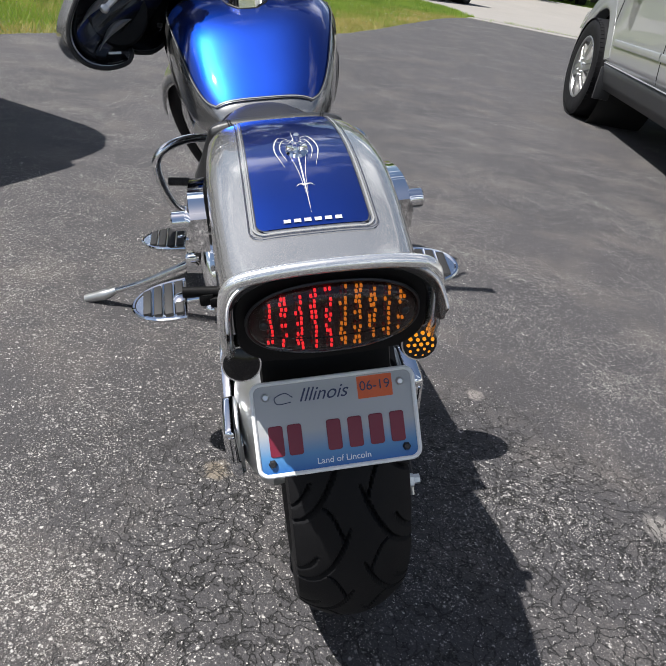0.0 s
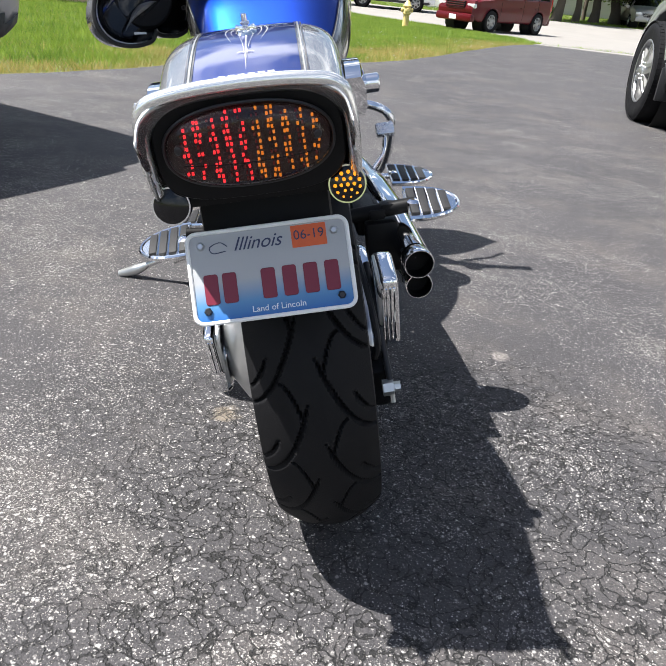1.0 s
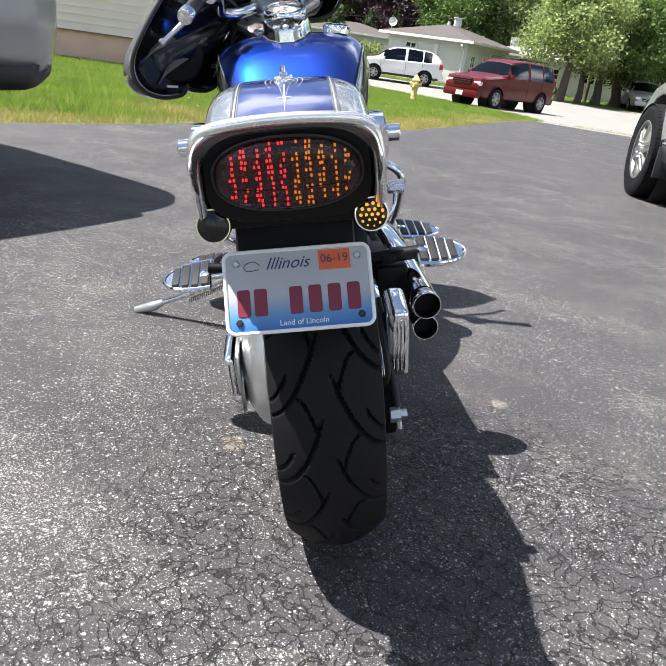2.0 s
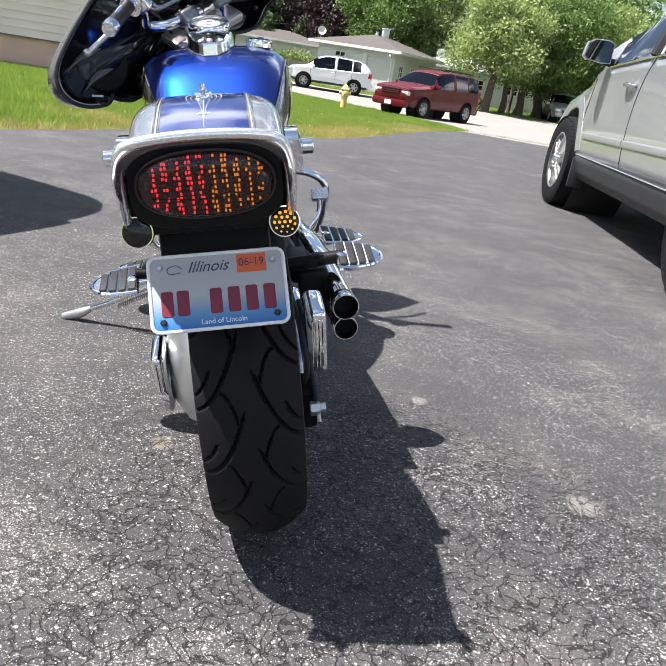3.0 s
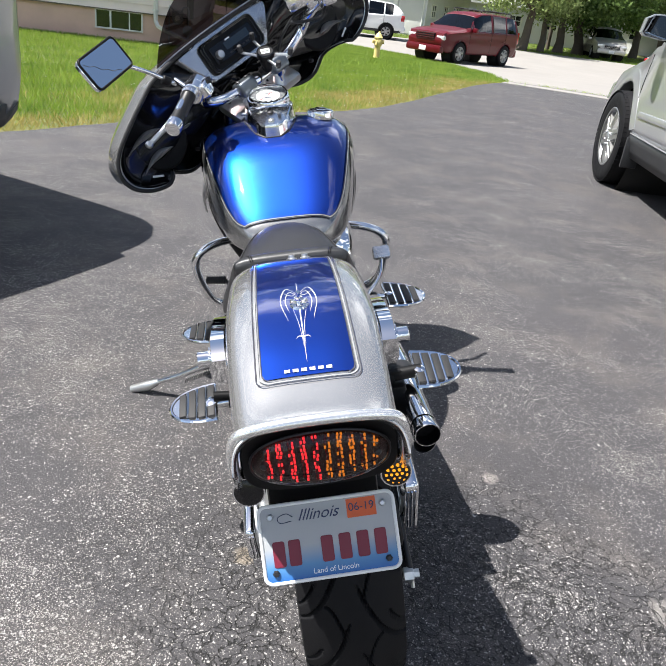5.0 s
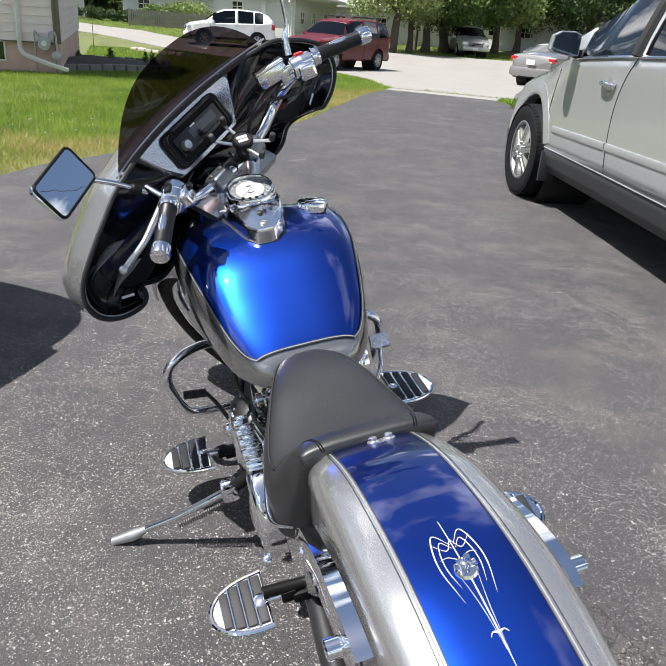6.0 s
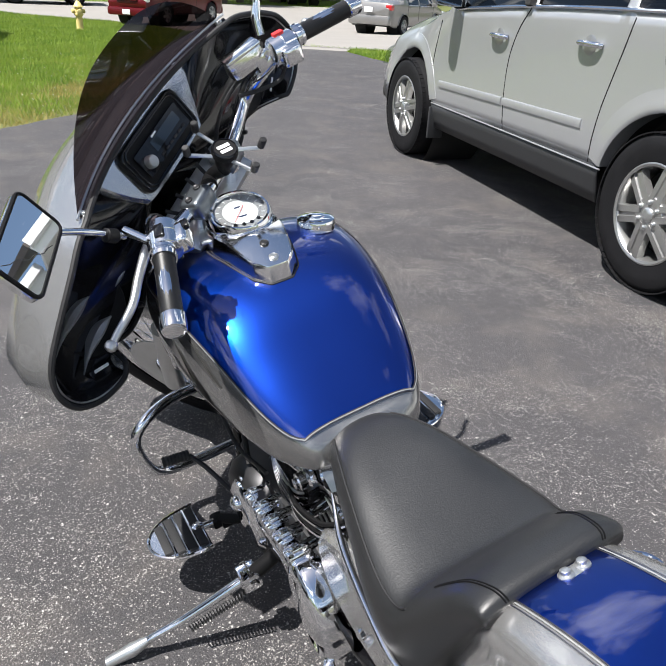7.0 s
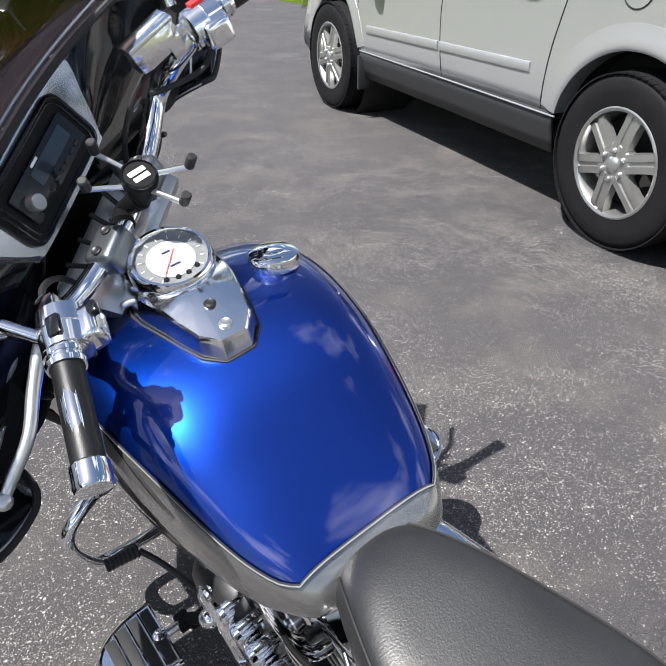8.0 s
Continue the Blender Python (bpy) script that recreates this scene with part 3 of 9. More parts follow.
PANEL = []
bm = bmesh.new()
rows = []
for k in range(len(T_S)):
    y, top, bot, w = tank_section(k)
    if y < 0.796 or y > 1.335:
        continue
    d_ = min(0.03, y - 0.796)
    hw = w * 0.932 - 0.018 * (1 - math.sqrt(max(0.0, 1 - (1 - d_ / 0.03) ** 2)))
    PANEL.append((k, hw))
    row = []
    for j in range(-14, 15):
        p = tank_point(k, hw * j / 14)
        nrm = Vector(((p.x - T_X) * 2.2, 0, 0.35)).normalized()
        row.append(bm.verts.new(p + nrm * 0.0018))
    rows.append(row)
for a, b in zip(rows, rows[1:]):
    for j in range(28):
        bm.faces.new((a[j], a[j + 1], b[j + 1], b[j]))
bmesh.ops.recalc_face_normals(bm, faces=bm.faces)
part("blue_panel", bm, M["blue"], tank, "glossy pearl blue top panel", angle=60)

# seat: a low cushion with a skirt, and a rolled band at its back
def soft(rows, power=0.72, n=48):
    """A padded form: rows of (y, top, bottom, half width)."""
    rings, edge_ = [], power
    for p, q in zip(spline([(y, t, b) for y, t, b, w in rows], 5), spline([(y, w, 0) for y, t, b, w in rows], 5)):
        mid = (p.y + p.z) / 2
        power = edge_ + 0.36 * smooth_step(0.66, 0.80, p.x)
        rings.append([(q.y * math.copysign(abs(math.cos(a)) ** power, math.cos(a)), p.x, mid + (p.y - p.z) / 2 * math.copysign(abs(math.sin(a)) ** power, math.sin(a))) for a in np.linspace(0, 2 * math.pi, n, endpoint=False)])
    return rings


SEAT_ROWS = [(0.815, 0.652, 0.600, 0.040), (0.79, 0.678, 0.585, 0.064), (0.74, 0.690, 0.566, 0.086), (0.66, 0.682, 0.535, 0.112), (0.57, 0.668, 0.494, 0.142), (0.51, 0.662, 0.470, 0.156), (0.475, 0.664, 0.470, 0.156), (0.455, 0.682, 0.484, 0.149), (0.425, 0.716, 0.530, 0.136), (0.395, 0.744, 0.605, 0.123), (0.365, 0.757, 0.680, 0.114), (0.350, 0.756, 0.715, 0.110), (0.343, 0.748, 0.72, 0.106)]
seat = part("seat", loft(soft(SEAT_ROWS, 0.50)), M["leather"], bike, "black vinyl solo seat with a rolled back band", angle=70)
seat_rings = soft(SEAT_ROWS, 0.50)
for k in (5, 19):
    part("welt", tube([Vector(r_[k]) + Vector((math.copysign(0.0008, r_[k][0]), 0, 0.001)) for r_ in seat_rings[4:34]], 0.0022, 6, 1, smooth=False), M["rubber"], seat, "piped seam")
for k in (8, 16):
    for d in (0.0, 0.004):
        part("stitch_line", tube([Vector(r_[k]) + Vector((-math.copysign(d, r_[k][0]), 0, 0.0006)) for r_ in seat_rings[37:60]], 0.0011, 5, 1, smooth=False), M["matte"], seat)

# ---- motorcycle: rear end ----


def text_mesh(body, size, m, depth=0.0004, slant=0.0):
    cu = bpy.data.curves.new("lettering", "FONT")
    cu.body, cu.size, cu.extrude, cu.align_x, cu.align_y, cu.shear = body, size, depth, "CENTER", "CENTER", slant
    ob = bpy.data.objects.new("lettering", cu)
    me = bpy.data.meshes.new_from_object(ob)
    bm = bmesh.new()
    bm.from_mesh(me)
    bpy.data.objects.remove(ob); bpy.data.curves.remove(cu); bpy.data.meshes.remove(me)
    bmesh.ops.transform(bm, matrix=m, verts=bm.verts)
    return bm


# pinstripes and scroll on the fender
def fender_curve(pts, n=8):
    """Points (x, y) laid on the fender's top, with normals."""
    ps, ns = [], []
    for p in spline([(x, y, 0) for x, y in pts], n):
        i = min(range(len(F_LINE)), key=lambda k: abs(F_LINE[k].y - p.y))
        j = i + 1 if F_LINE[i].y > p.y else i - 1
        j = min(max(j, 0), len(F_LINE) - 1)
        f = 0 if i == j else (p.y - F_LINE[i].y) / (F_LINE[j].y - F_LINE[i].y)
        ps.append(fender_at(i, p.x).lerp(fender_at(j, p.x), f))
        ns.append(fender_frame(i)[1])
    return ps, ns


for off, wd, mt in ((0.0648, 0.0020, "pin"), (0.0690, 0.0014, "pindark"), (0.0612, 0.0014, "pindark")):
    c = 0.014
    yb = -0.128 - (off - 0.061)
    bend = [(-off + c - c * math.cos(radians(q)), yb + c - c * math.sin(radians(q))) for q in (0, 18, 36, 54, 72, 90)]
    left_ = [(-off, 0.40), (-off, 0.25), (-off, 0.10), (-off, yb + c + 0.02)] + bend + [(-off + c + 0.012, yb), (-0.02, yb)]
    line = left_ + [(-x, y) for x, y in left_[::-1]]
    ps, ns = fender_curve(line, 6)
    part("pinstripe", ribbon(ps, ns, wd, 0.0022), M[mt], fender)
scroll = [
    ([(0, 0.09), (0.0, 0.02), (0, -0.05), (0, -0.105)], [0.0012, 0.003, 0.003, 0.0004]),
    ([(0.002, 0.052), (0.016, 0.070), (0.024, 0.050), (0.026, 0.02), (0.018, -0.02)], [0.0006, 0.0022, 0.003, 0.0025, 0.0004]),
    ([(0.002, 0.046), (0.012, 0.058), (0.018, 0.042), (0.019, 0.02), (0.014, -0.004)], [0.0006, 0.0018, 0.0022, 0.002, 0.0004]),
    ([(0.0, 0.06), (0.009, 0.045), (0.024, 0.060)], [0.001, 0.002, 0.0006]),
    ([(0.0, 0.028), (0.012, 0.036), (0.022, 0.034)], [0.0016, 0.0018, 0.0006]),
    ([(0.010, 0.01), (0.004, -0.03), (0.001, -0.075)], [0.0006, 0.0012, 0.0004]),
    ([(-0.001, -0.057), (0.006, -0.055), (0.010, -0.059)], [0.005, 0.0025, 0.0008]),
]
for pts, ws in scroll:
    for sg in ((1,) if pts[0][0] == 0 and pts[-1][0] == 0 else (1, -1)):
        ps, ns = fender_curve([(x * sg, y) for x, y in pts], 8)
        part("scroll_stripe", ribbon(ps, ns, 0.002, 0.0024, list(np.interp(np.linspace(0, 1, len(ps)), np.linspace(0, 1, len(ws)), [0.58 * w for w in ws]))), M["scroll"], fender)
# maker's name as plain bars
for k in range(6):
    x = -0.0275 + 0.011 * k
    ps, ns = fender_curve([(x, -0.1135), (x, -0.119)], 3)
    part("letter_bar", ribbon(ps, ns, 0.0075, 0.0024), M["scroll"], fender)
# lock stud on the fender
stud = fender_at(min(range(len(F_LINE)), key=lambda k: abs(F_LINE[k].y - 0.017)), 0)
lock = part("seat_lock", turned(stud - Vector((0, 0, 0.001)), stud + Vector((0, -0.002, 0.006)), [(0, 0.0135), (0.6, 0.0135), (1, 0.011)], 24), M["chrome"], bike)
part("stud", turned(stud + Vector((0, 0, 0.004)), stud + Vector((0, -0.004, 0.024)), [(0, 0.004), (0.35, 0.004), (0.4, 0.006), (0.55, 0.006), (0.6, 0.0035), (1, 0.0035)], 16), M["chrome"], lock)
for sx in (-1, 1):
    part("wing", box(stud + Vector((0.008 * sx, -0.001, 0.007)), (0.010, 0.006, 0.008), 0.0015, Matrix.Rotation(radians(-20 * sx), 3, "Y").to_4x4()), M["chrome"], lock)
strap = part("bolt_strap", slab(rounded(0.044, 0.019, 0.009), 0.002, plane_at((0.014, 0.332, 0.7485), (1, 0, 0.02), (0, 0.93, -0.36)), 0.0006), M["alloy"], bike, "small silver strap with two flange bolts")
for sx in (-0.0125, 0.0125):
    o = Vector((0.014 + sx, 0.332, 0.7500))
    up = Vector((0, 0.36, 0.93))
    part("flange_bolt", turned(o, o + up * 0.0085, [(0, 0.0100), (0.2, 0.0100), (0.35, 0.0068), (0.4, 0.0062), (0.9, 0.0062), (1, 0.005)], 18), M["alloy"], strap)

# bright bead round the fender's mouth, and the black mouth with the lamp
lip = [(-0.1025, -0.213, 0.672), (-0.1025, -0.232, 0.700), (-0.1005, -0.244, 0.735), (-0.092, -0.248, 0.762), (-0.06, -0.250, 0.771), (0, -0.251, 0.774), (0.06, -0.250, 0.771), (0.092, -0.248, 0.762), (0.1005, -0.244, 0.735), (0.1025, -0.232, 0.700), (0.1025, -0.213, 0.672)]
part("fender_bead", tube(lip, 0.0068, 14, 6), M["lip"], fender, "bright rolled edge")
mouth = [(0.094 * math.copysign(abs(math.cos(a)) ** 0.55, math.cos(a)), 0.052 * math.copysign(abs(math.sin(a)) ** 0.6, math.sin(a))) for a in np.linspace(0, 2 * math.pi, 48, endpoint=False)]
mm = plane_at((0, -0.228, 0.712), (1, 0, 0), (0, -0.18, 1))
lamp = part("tail_lamp", slab(mouth, 0.006, mm, 0.002), M["matte"], bike, "oval smoked tail lamp with red and amber rows")
M["lampback"] = material("grey_lamp_backing", (0.10, 0.085, 0.085), 0.35, 0.5, vary=0.5, vary_scale=260, bump=0.8, bump_scale=240)
lm = plane_at((0, -0.2365, 0.7165), (1, 0, 0), (0, -0.18, 1))
rings = []
for q in np.linspace(0, 1, 9):
    s = math.cos(q * math.pi / 2) if q < 1 else 0.02
    rings.append([lm @ Vector((x * (0.12 + 0.88 * s ** 0.5), y * (0.12 + 0.88 * s ** 0.5), 0.004 + 0.016 * math.sin(q * math.pi / 2))) for x, y in oblong(0.0815, 0.0405, 48)])
part("lens", loft(rings, True, True), M["lens"], lamp, "smoked oval lens")
part("reflector", slab(oblong(0.079, 0.0385, 48), 0.003, lm, 0.0), M["lampback"], lamp, "dull grey faceted backing")
part("lens_rim", tube([lm @ Vector((x, y, 0.005)) for x, y in oblong(0.0825, 0.0415, 48)] + [lm @ Vector((0.0825, 0, 0.005))], 0.0016, 8, 1), M["darkmetal"], lamp)
for sx in (-1, 1):
    part("lens_screw", turned(lm @ Vector((0.066 * sx, 0.006, 0.010)), lm @ Vector((0.066 * sx, 0.006, 0.017)), [(0, 0.0048), (0.8, 0.0048), (1, 0.003)], 16), M["darkmetal"], lamp)
led_mesh = {}
for kind in ("ledred", "ledamber", "leddim"):
    b_ = box((0, 0, 0), (0.0024, 0.0030, 0.003), 0.0006)
    me = bpy.data.meshes.new("led"); b_.to_mesh(me); b_.free()
    me.materials.append(M[kind]); led_mesh[kind] = me
rnd = random.Random(4)
for i in range(20):
    x = -0.0635 + 0.0141 * (i // 2) + 0.0040 * (i % 2)
    for j in range(12):
        y = -0.0345 + 0.0063 * j
        if abs(x / 0.077) ** 2.4 + abs(y / 0.0365) ** 2.4 > 1 or rnd.random() < 0.10:
            continue
        lit = rnd.random() < (0.94 if i % 2 else 0.62)
        led = new("led", led_mesh[("ledred" if x < 0 else "ledamber") if lit else "leddim"])
        led.parent = lamp
        led.matrix_local = lm @ Matrix.Translation((x + rnd.uniform(-0.0008, 0.0008), y + rnd.uniform(-0.0006, 0.0006), 0.0062))
part("lens_seam", tube([lm @ Vector((x, -0.012, 0.0195 - 0.013 * (x / 0.075) ** 2)) for x in np.linspace(-0.066, 0.066, 9)], 0.0006, 6, 2), M["black"], lamp)

# black bracket under the lamp, turn signals
part("plate_bracket", join(box((0, -0.150, 0.60), (0.150, 0.03, 0.20), 0.012, Matrix.Rotation(radians(-14), 4, "X")), box((0, -0.188, 0.660), (0.176, 0.036, 0.022), 0.006)), M["matte"], bike, "black inner fender and bracket")
for sx in (-1, 1):
    c = Vector((0.092 * sx, -0.212, 0.657))
    d = Vector((0.03 * sx, -1, 0.12)).normalized()
    sig = part("turn_signal", turned(c - d * 0.062, c + d * 0.004, [(0, 0.004), (0.08, 0.010), (0.3, 0.0155), (0.6, 0.019), (0.9, 0.0208), (1, 0.020)], 36), M["chrome"], bike, "bullet turn signal with amber diodes" if sx > 0 else "bullet turn signal with dark lens")
    part("signal_lens", turned(c + d * 0.002, c + d * 0.008, [(0, 0.0196), (0.5, 0.018), (1, 0.010)], 32), M["black"], sig)
    part("signal_stem", rod(c - d * 0.03, c - d * 0.03 + Vector((-0.028 * sx, 0.012, 0.008)), 0.006, 12), M["chrome"], sig)
    if sx > 0:
        s_, u_ = d.cross(Vector((0, 0, 1))).normalized(), Vector((0, 0, 1))
        for rr, nn in ((0, 1), (0.0068, 6), (0.0130, 11)):
            for k in range(nn):
                a = 2 * math.pi * k / nn
                q = c + d * (0.0078 - rr * 0.14) + (s_ * math.cos(a) + u_ * math.sin(a)) * rr
                part("diode", turned(q, q + d * 0.0026, [(0, 0.0021), (0.6, 0.0019), (1, 0.0009)], 10), M["ledamber"], sig)
    part("mount_clip", box((0.058 * sx, -0.205, 0.672), (0.030, 0.014, 0.005), 0.001), M["alloy"], bike)

# number plate: writing on it that names the vehicle stays plain bars
def plate_paint():
    m = material("plate_paint", (0.36, 0.37, 0.38), 0.38, vary=0.05, vary_scale=30)
    n, l = m.node_tree.nodes, m.node_tree.links
    p = n["Principled BSDF"]
    co, sp, r = n.new("ShaderNodeTexCoord"), n.new("ShaderNodeSeparateXYZ"), n.new("ShaderNodeValToRGB")
    l.new(co.outputs["Generated"], sp.inputs[0]); l.new(sp.outputs["Z"], r.inputs[0])
    e = r.color_ramp.elements
    e[0].position, e[0].color = 0.04, (0.012, 0.10, 0.34, 1)
    e[1].position, e[1].color = 0.46, (0.36, 0.37, 0.38, 1)
    mid = e.new(0.22); mid.color = (0.08, 0.22, 0.42, 1)
    l.new(r.outputs[0], p.inputs["Base Color"])
    return m


lp = plane_at((0, -0.2235, 0.5755), (1, 0, 0), (0, 0.035, 0.061))
PLACE = lambda x, y, z=0.0: lp @ Matrix.Translation((x, y, z))
plate = part("number_plate", slab(rounded(0.178, 0.102, 0.011), 0.002, lp, 0.0006), plate_paint(), bike, "white and blue motorcycle number plate, corners rounded")
ring = rounded(0.174, 0.098, 0.010, 6)
part("plate_rim", tube([lp @ Vector((x, y, 0.0022)) for x, y in ring + ring[:1]], 0.0024, 8, 1, smooth=False), M["white"], plate, "raised white rim")
M["ink"] = material("dark_plate_ink", (0.16, 0.012, 0.03), 0.4)
M["navy"] = material("navy_ink", (0.02, 0.03, 0.08), 0.4)
M["orange"] = material("orange_sticker", (0.60, 0.10, 0.02), 0.45, vary=0.1, vary_scale=200)
for x, w in ((-0.066, 0.0155), (-0.046, 0.0155), (-0.004, 0.0155), (0.019, 0.0155), (0.042, 0.0155), (0.065, 0.0155)):
    part("number_bar", slab(rounded(w, 0.033, 0.003), 0.0014, PLACE(x, -0.013, 0.0016), 0.0005), M["ink"], plate)
part("state_lettering", text_mesh("Illinois", 0.0205, PLACE(-0.012, 0.0325, 0.0022), 0.0003, 0.42), M["navy"], plate, "state name in dark slanted letters", smooth=False)
part("flourish", tube([lp @ Vector((x, y, 0.0022)) for x, y in ((-0.044, 0.032), (-0.052, 0.037), (-0.063, 0.033), (-0.060, 0.026), (-0.046, 0.027))], 0.0005, 6, 5), M["navy"], plate)
part("motto_lettering", text_mesh("Land of Lincoln", 0.0095, PLACE(0.004, -0.0395, 0.0022), 0.0002), M["white"], plate, "state motto in small white letters", smooth=False)
sticker = part("sticker", slab(rounded(0.038, 0.024, 0.001), 0.0006, PLACE(0.045, 0.033, 0.0018), 0.0), M["orange"], plate, "orange registration sticker")
part("date_lettering", text_mesh("06-19", 0.0145, PLACE(0.045, 0.034, 0.0026), 0.0002), M["navy"], plate, smooth=False)
for x, y in ((-0.0725, 0.035), (0.0725, 0.035), (-0.0725, -0.036), (0.0725, -0.036)):
    part("plate_bolt", turned(lp @ Vector((x, y, 0.001)), lp @ Vector((x, y, 0.006)), [(0, 0.0046), (0.6, 0.0046), (1, 0.003)], 6), M["darkmetal"] if y < 0 else M["alloy"], plate)

# fender struts with their lugs
for sx in (-1, 1):
    st = [(0.124 * sx, 0.33, 0.600), (0.128 * sx, 0.25, 0.660), (0.129 * sx, 0.14, 0.703), (0.129 * sx, 0.05, 0.716), (0.127 * sx, 0.01, 0.705)]
    rings = []
    ps = spline(st, 6)
    for i, (p, (s, u)) in enumerate(zip(ps, frames_along(ps))):
        h = 0.026 + 0.006 * math.sin(math.pi * i / len(ps))
        rings.append([p + Vector((dx, 0, 0)) + u * dz for dx, dz in ((-0.010, -h), (0.010, -h), (0.015 if sx > 0 else 0.010, -h * 0.5), (0.015 if sx > 0 else 0.010, h * 0.5), (0.010, h), (-0.010, h), (-0.010 if sx > 0 else -0.015, h * 0.5), (-0.010 if sx > 0 else -0.015, -h * 0.5))])
    strut = part("fender_strut", loft(rings), M["chrome"], bike, "chrome fender strut")
    part("strut_lug", turned((0.132 * sx, 0.040, 0.716), (0.162 * sx, 0.040, 0.716), [(0, 0.019), (0.35, 0.019), (0.42, 0.0125), (0.95, 0.0125), (1, 0.011)], 28), M["chrome"], strut)
    for yy, zz in ((0.16, 0.699), (0.25, 0.662)):
        part("strut_bolt", turned((0.134 * sx, yy, zz), (0.147 * sx, yy, zz), [(0, 0.009), (0.7, 0.009), (1, 0.006)], 18), M["chrome"], strut)

# swingarm, axle covers, final drive, brake
for sx in (-1, 1):
    part("swingarm", join(tube([(0.112 * sx, 0.13, R_T), (0.118 * sx, 0.28, 0.34), (0.105 * sx, 0.50, 0.37)], 0.024, 14, 5)), M["darkmetal"], bike)
    cov = plane_at((0.136 * sx, 0.145, 0.345), (0, 0.80, 0.42), (0, -0.42, 0.80))
    outline = [(-0.118, -0.020), (-0.105, -0.042), (-0.02, -0.050), (0.10, -0.038), (0.112, 0.0), (0.10, 0.036), (0.0, 0.048), (-0.09, 0.030)]
    cover = part("axle_cover", slab([(p.x, p.y) for p in spline([(x, y, 0) for x, y in outline + outline[:1]], 4)][:-1], 0.022, cov if sx < 0 else cov @ Matrix.Translation((0, 0, -0.022)), 0.006), M["chrome"], bike, "chrome axle cover with raised ribs")
    for k in range(4):
        a = cov @ Vector((-0.085, -0.026 + 0.017 * k, 0.023 if sx < 0 else -0.001))
        c = cov @ Vector((0.09, -0.026 + 0.017 * k, 0.023 if sx < 0 else -0.001))
        part("rib", rod(a, c, 0.0035, 8), M["chrome"], cover)
for sx, cx, cw, ch in ((-1, -0.128, 0.026, 0.085), (1, 0.150, 0.034, 0.135)):
    capm = Matrix.Rotation(radians(14), 4, "X")
    o = Vector((cx, 0.070, 0.385 if sx > 0 else 0.350))
    cap_ = part("axle_cap", box(o, (cw, 0.080, ch), 0.012, capm, 3), M["chrome"], bike, "chrome axle end cap with vertical ribs")
    for k in range(4 if sx > 0 else 2):
        x = cx + 0.0062 * (k - (1.5 if sx > 0 else 0.5))
        a, c = o + capm.to_3x3() @ Vector((0, -0.0402, -0.36 * ch)), o + capm.to_3x3() @ Vector((0, -0.0402, 0.38 * ch))
        part("rib", rod((x, a.y, a.z), (x, c.y, c.z), 0.0018, 8), M["chrome"], cap_)
part("final_drive", turned((-0.055, 0.13, R_T), (-0.125, 0.13, R_T), [(0, 0.115), (0.25, 0.118), (0.5, 0.108), (0.8, 0.075), (1, 0.04)], 40), M["alloy"], bike, "silver cast final drive housing")
part("axle_nut", turned((-0.118, 0.10, 0.29), (-0.138, 0.10, 0.29), [(0, 0.02), (0.6, 0.018), (1, 0.010)], 6), M["chrome"], bike)
part("brake_disc", turned((0.098, 0.13, R_T), (0.103, 0.13, R_T), [(0, 0.07), (0, 0.148), (1, 0.148), (1, 0.07)], 60, False), M["alloy"], bike)
part("brake_caliper", box((0.118, 0.045, 0.262), (0.05, 0.06, 0.10), 0.012, Matrix.Rotation(radians(24), 4, "X")), M["matte"], bike)
torque = part("torque_rod", rod((0.128, 0.12, 0.430), (0.138, -0.015, 0.285), 0.0052, 12), M["darkmetal"], bike)
part("rod_end", join(turned((0.125, -0.020, 0.278), (0.152, -0.020, 0.278), [(0, 0.013), (0.6, 0.013), (0.65, 0.008), (1, 0.008)], 6), rod((0.138, -0.015, 0.288), (0.139, -0.030, 0.256), 0.0035, 8)), M["alloy"], torque)
part("brake_hose", tube([(0.12, 0.03, 0.30), (0.125, -0.01, 0.36), (0.118, 0.06, 0.43), (0.11, 0.20, 0.45), (0.105, 0.4, 0.42)], 0.005, 8, 6), M["rubber"], bike)

# exhaust
for name, path, r in (("upper", [(0.239, 0.295, 0.347), (0.229, 0.48, 0.356), (0.216, 0.72, 0.362), (0.200, 0.93, 0.362), (0.165, 1.06, 0.40), (0.11, 1.12, 0.50)], 0.0325), ("lower", [(0.250, 0.384, 0.262), (0.238, 0.58, 0.268), (0.222, 0.82, 0.276), (0.200, 1.05, 0.285), (0.165, 1.20, 0.33), (0.11, 1.28, 0.45)], 0.0315)):
    muff = part("exhaust_pipe", tube([Vector(path[0]).lerp(Vector(path[1]), 0.13)] + path[1:], r, 24, 8, True, [r * 0.87, r * 0.95, r * 1.12, r * 1.12, r * 1.02, r * 0.75, r * 0.65, r * 0.62]), M["chrome"], bike, "chrome exhaust pipe")
    p0, p1 = Vector(path[0]), Vector(path[1])
    d = (p0 - p1).normalized()
    rt = r * 0.87
    part("tip", turned(p0 - d * 0.02, p0 + d * 0.014, [(0, rt * 0.97), (0.6, rt * 1.03), (0.95, rt * 1.03), (1, rt * 1.0), (1, rt * 0.95), (0.9, rt * 0.93)], 32, False), M["chrome"], muff, "chrome pipe mouth")
    part("bore", turned(p0 - d * 0.018, p0 + d * 0.0125, [(0, 0.001), (0.02, rt * 0.9), (0.8, rt * 0.92), (1, rt * 0.945)], 32, False), M["matte"], muff, "matte black bore")
    part("clamp", turned(p1 - d * 0.05, p1 - d * 0.015, [(0, r * 1.16), (0.1, r * 1.2), (0.9, r * 1.2), (1, r * 1.16)], 28), M["darkmetal"], muff)
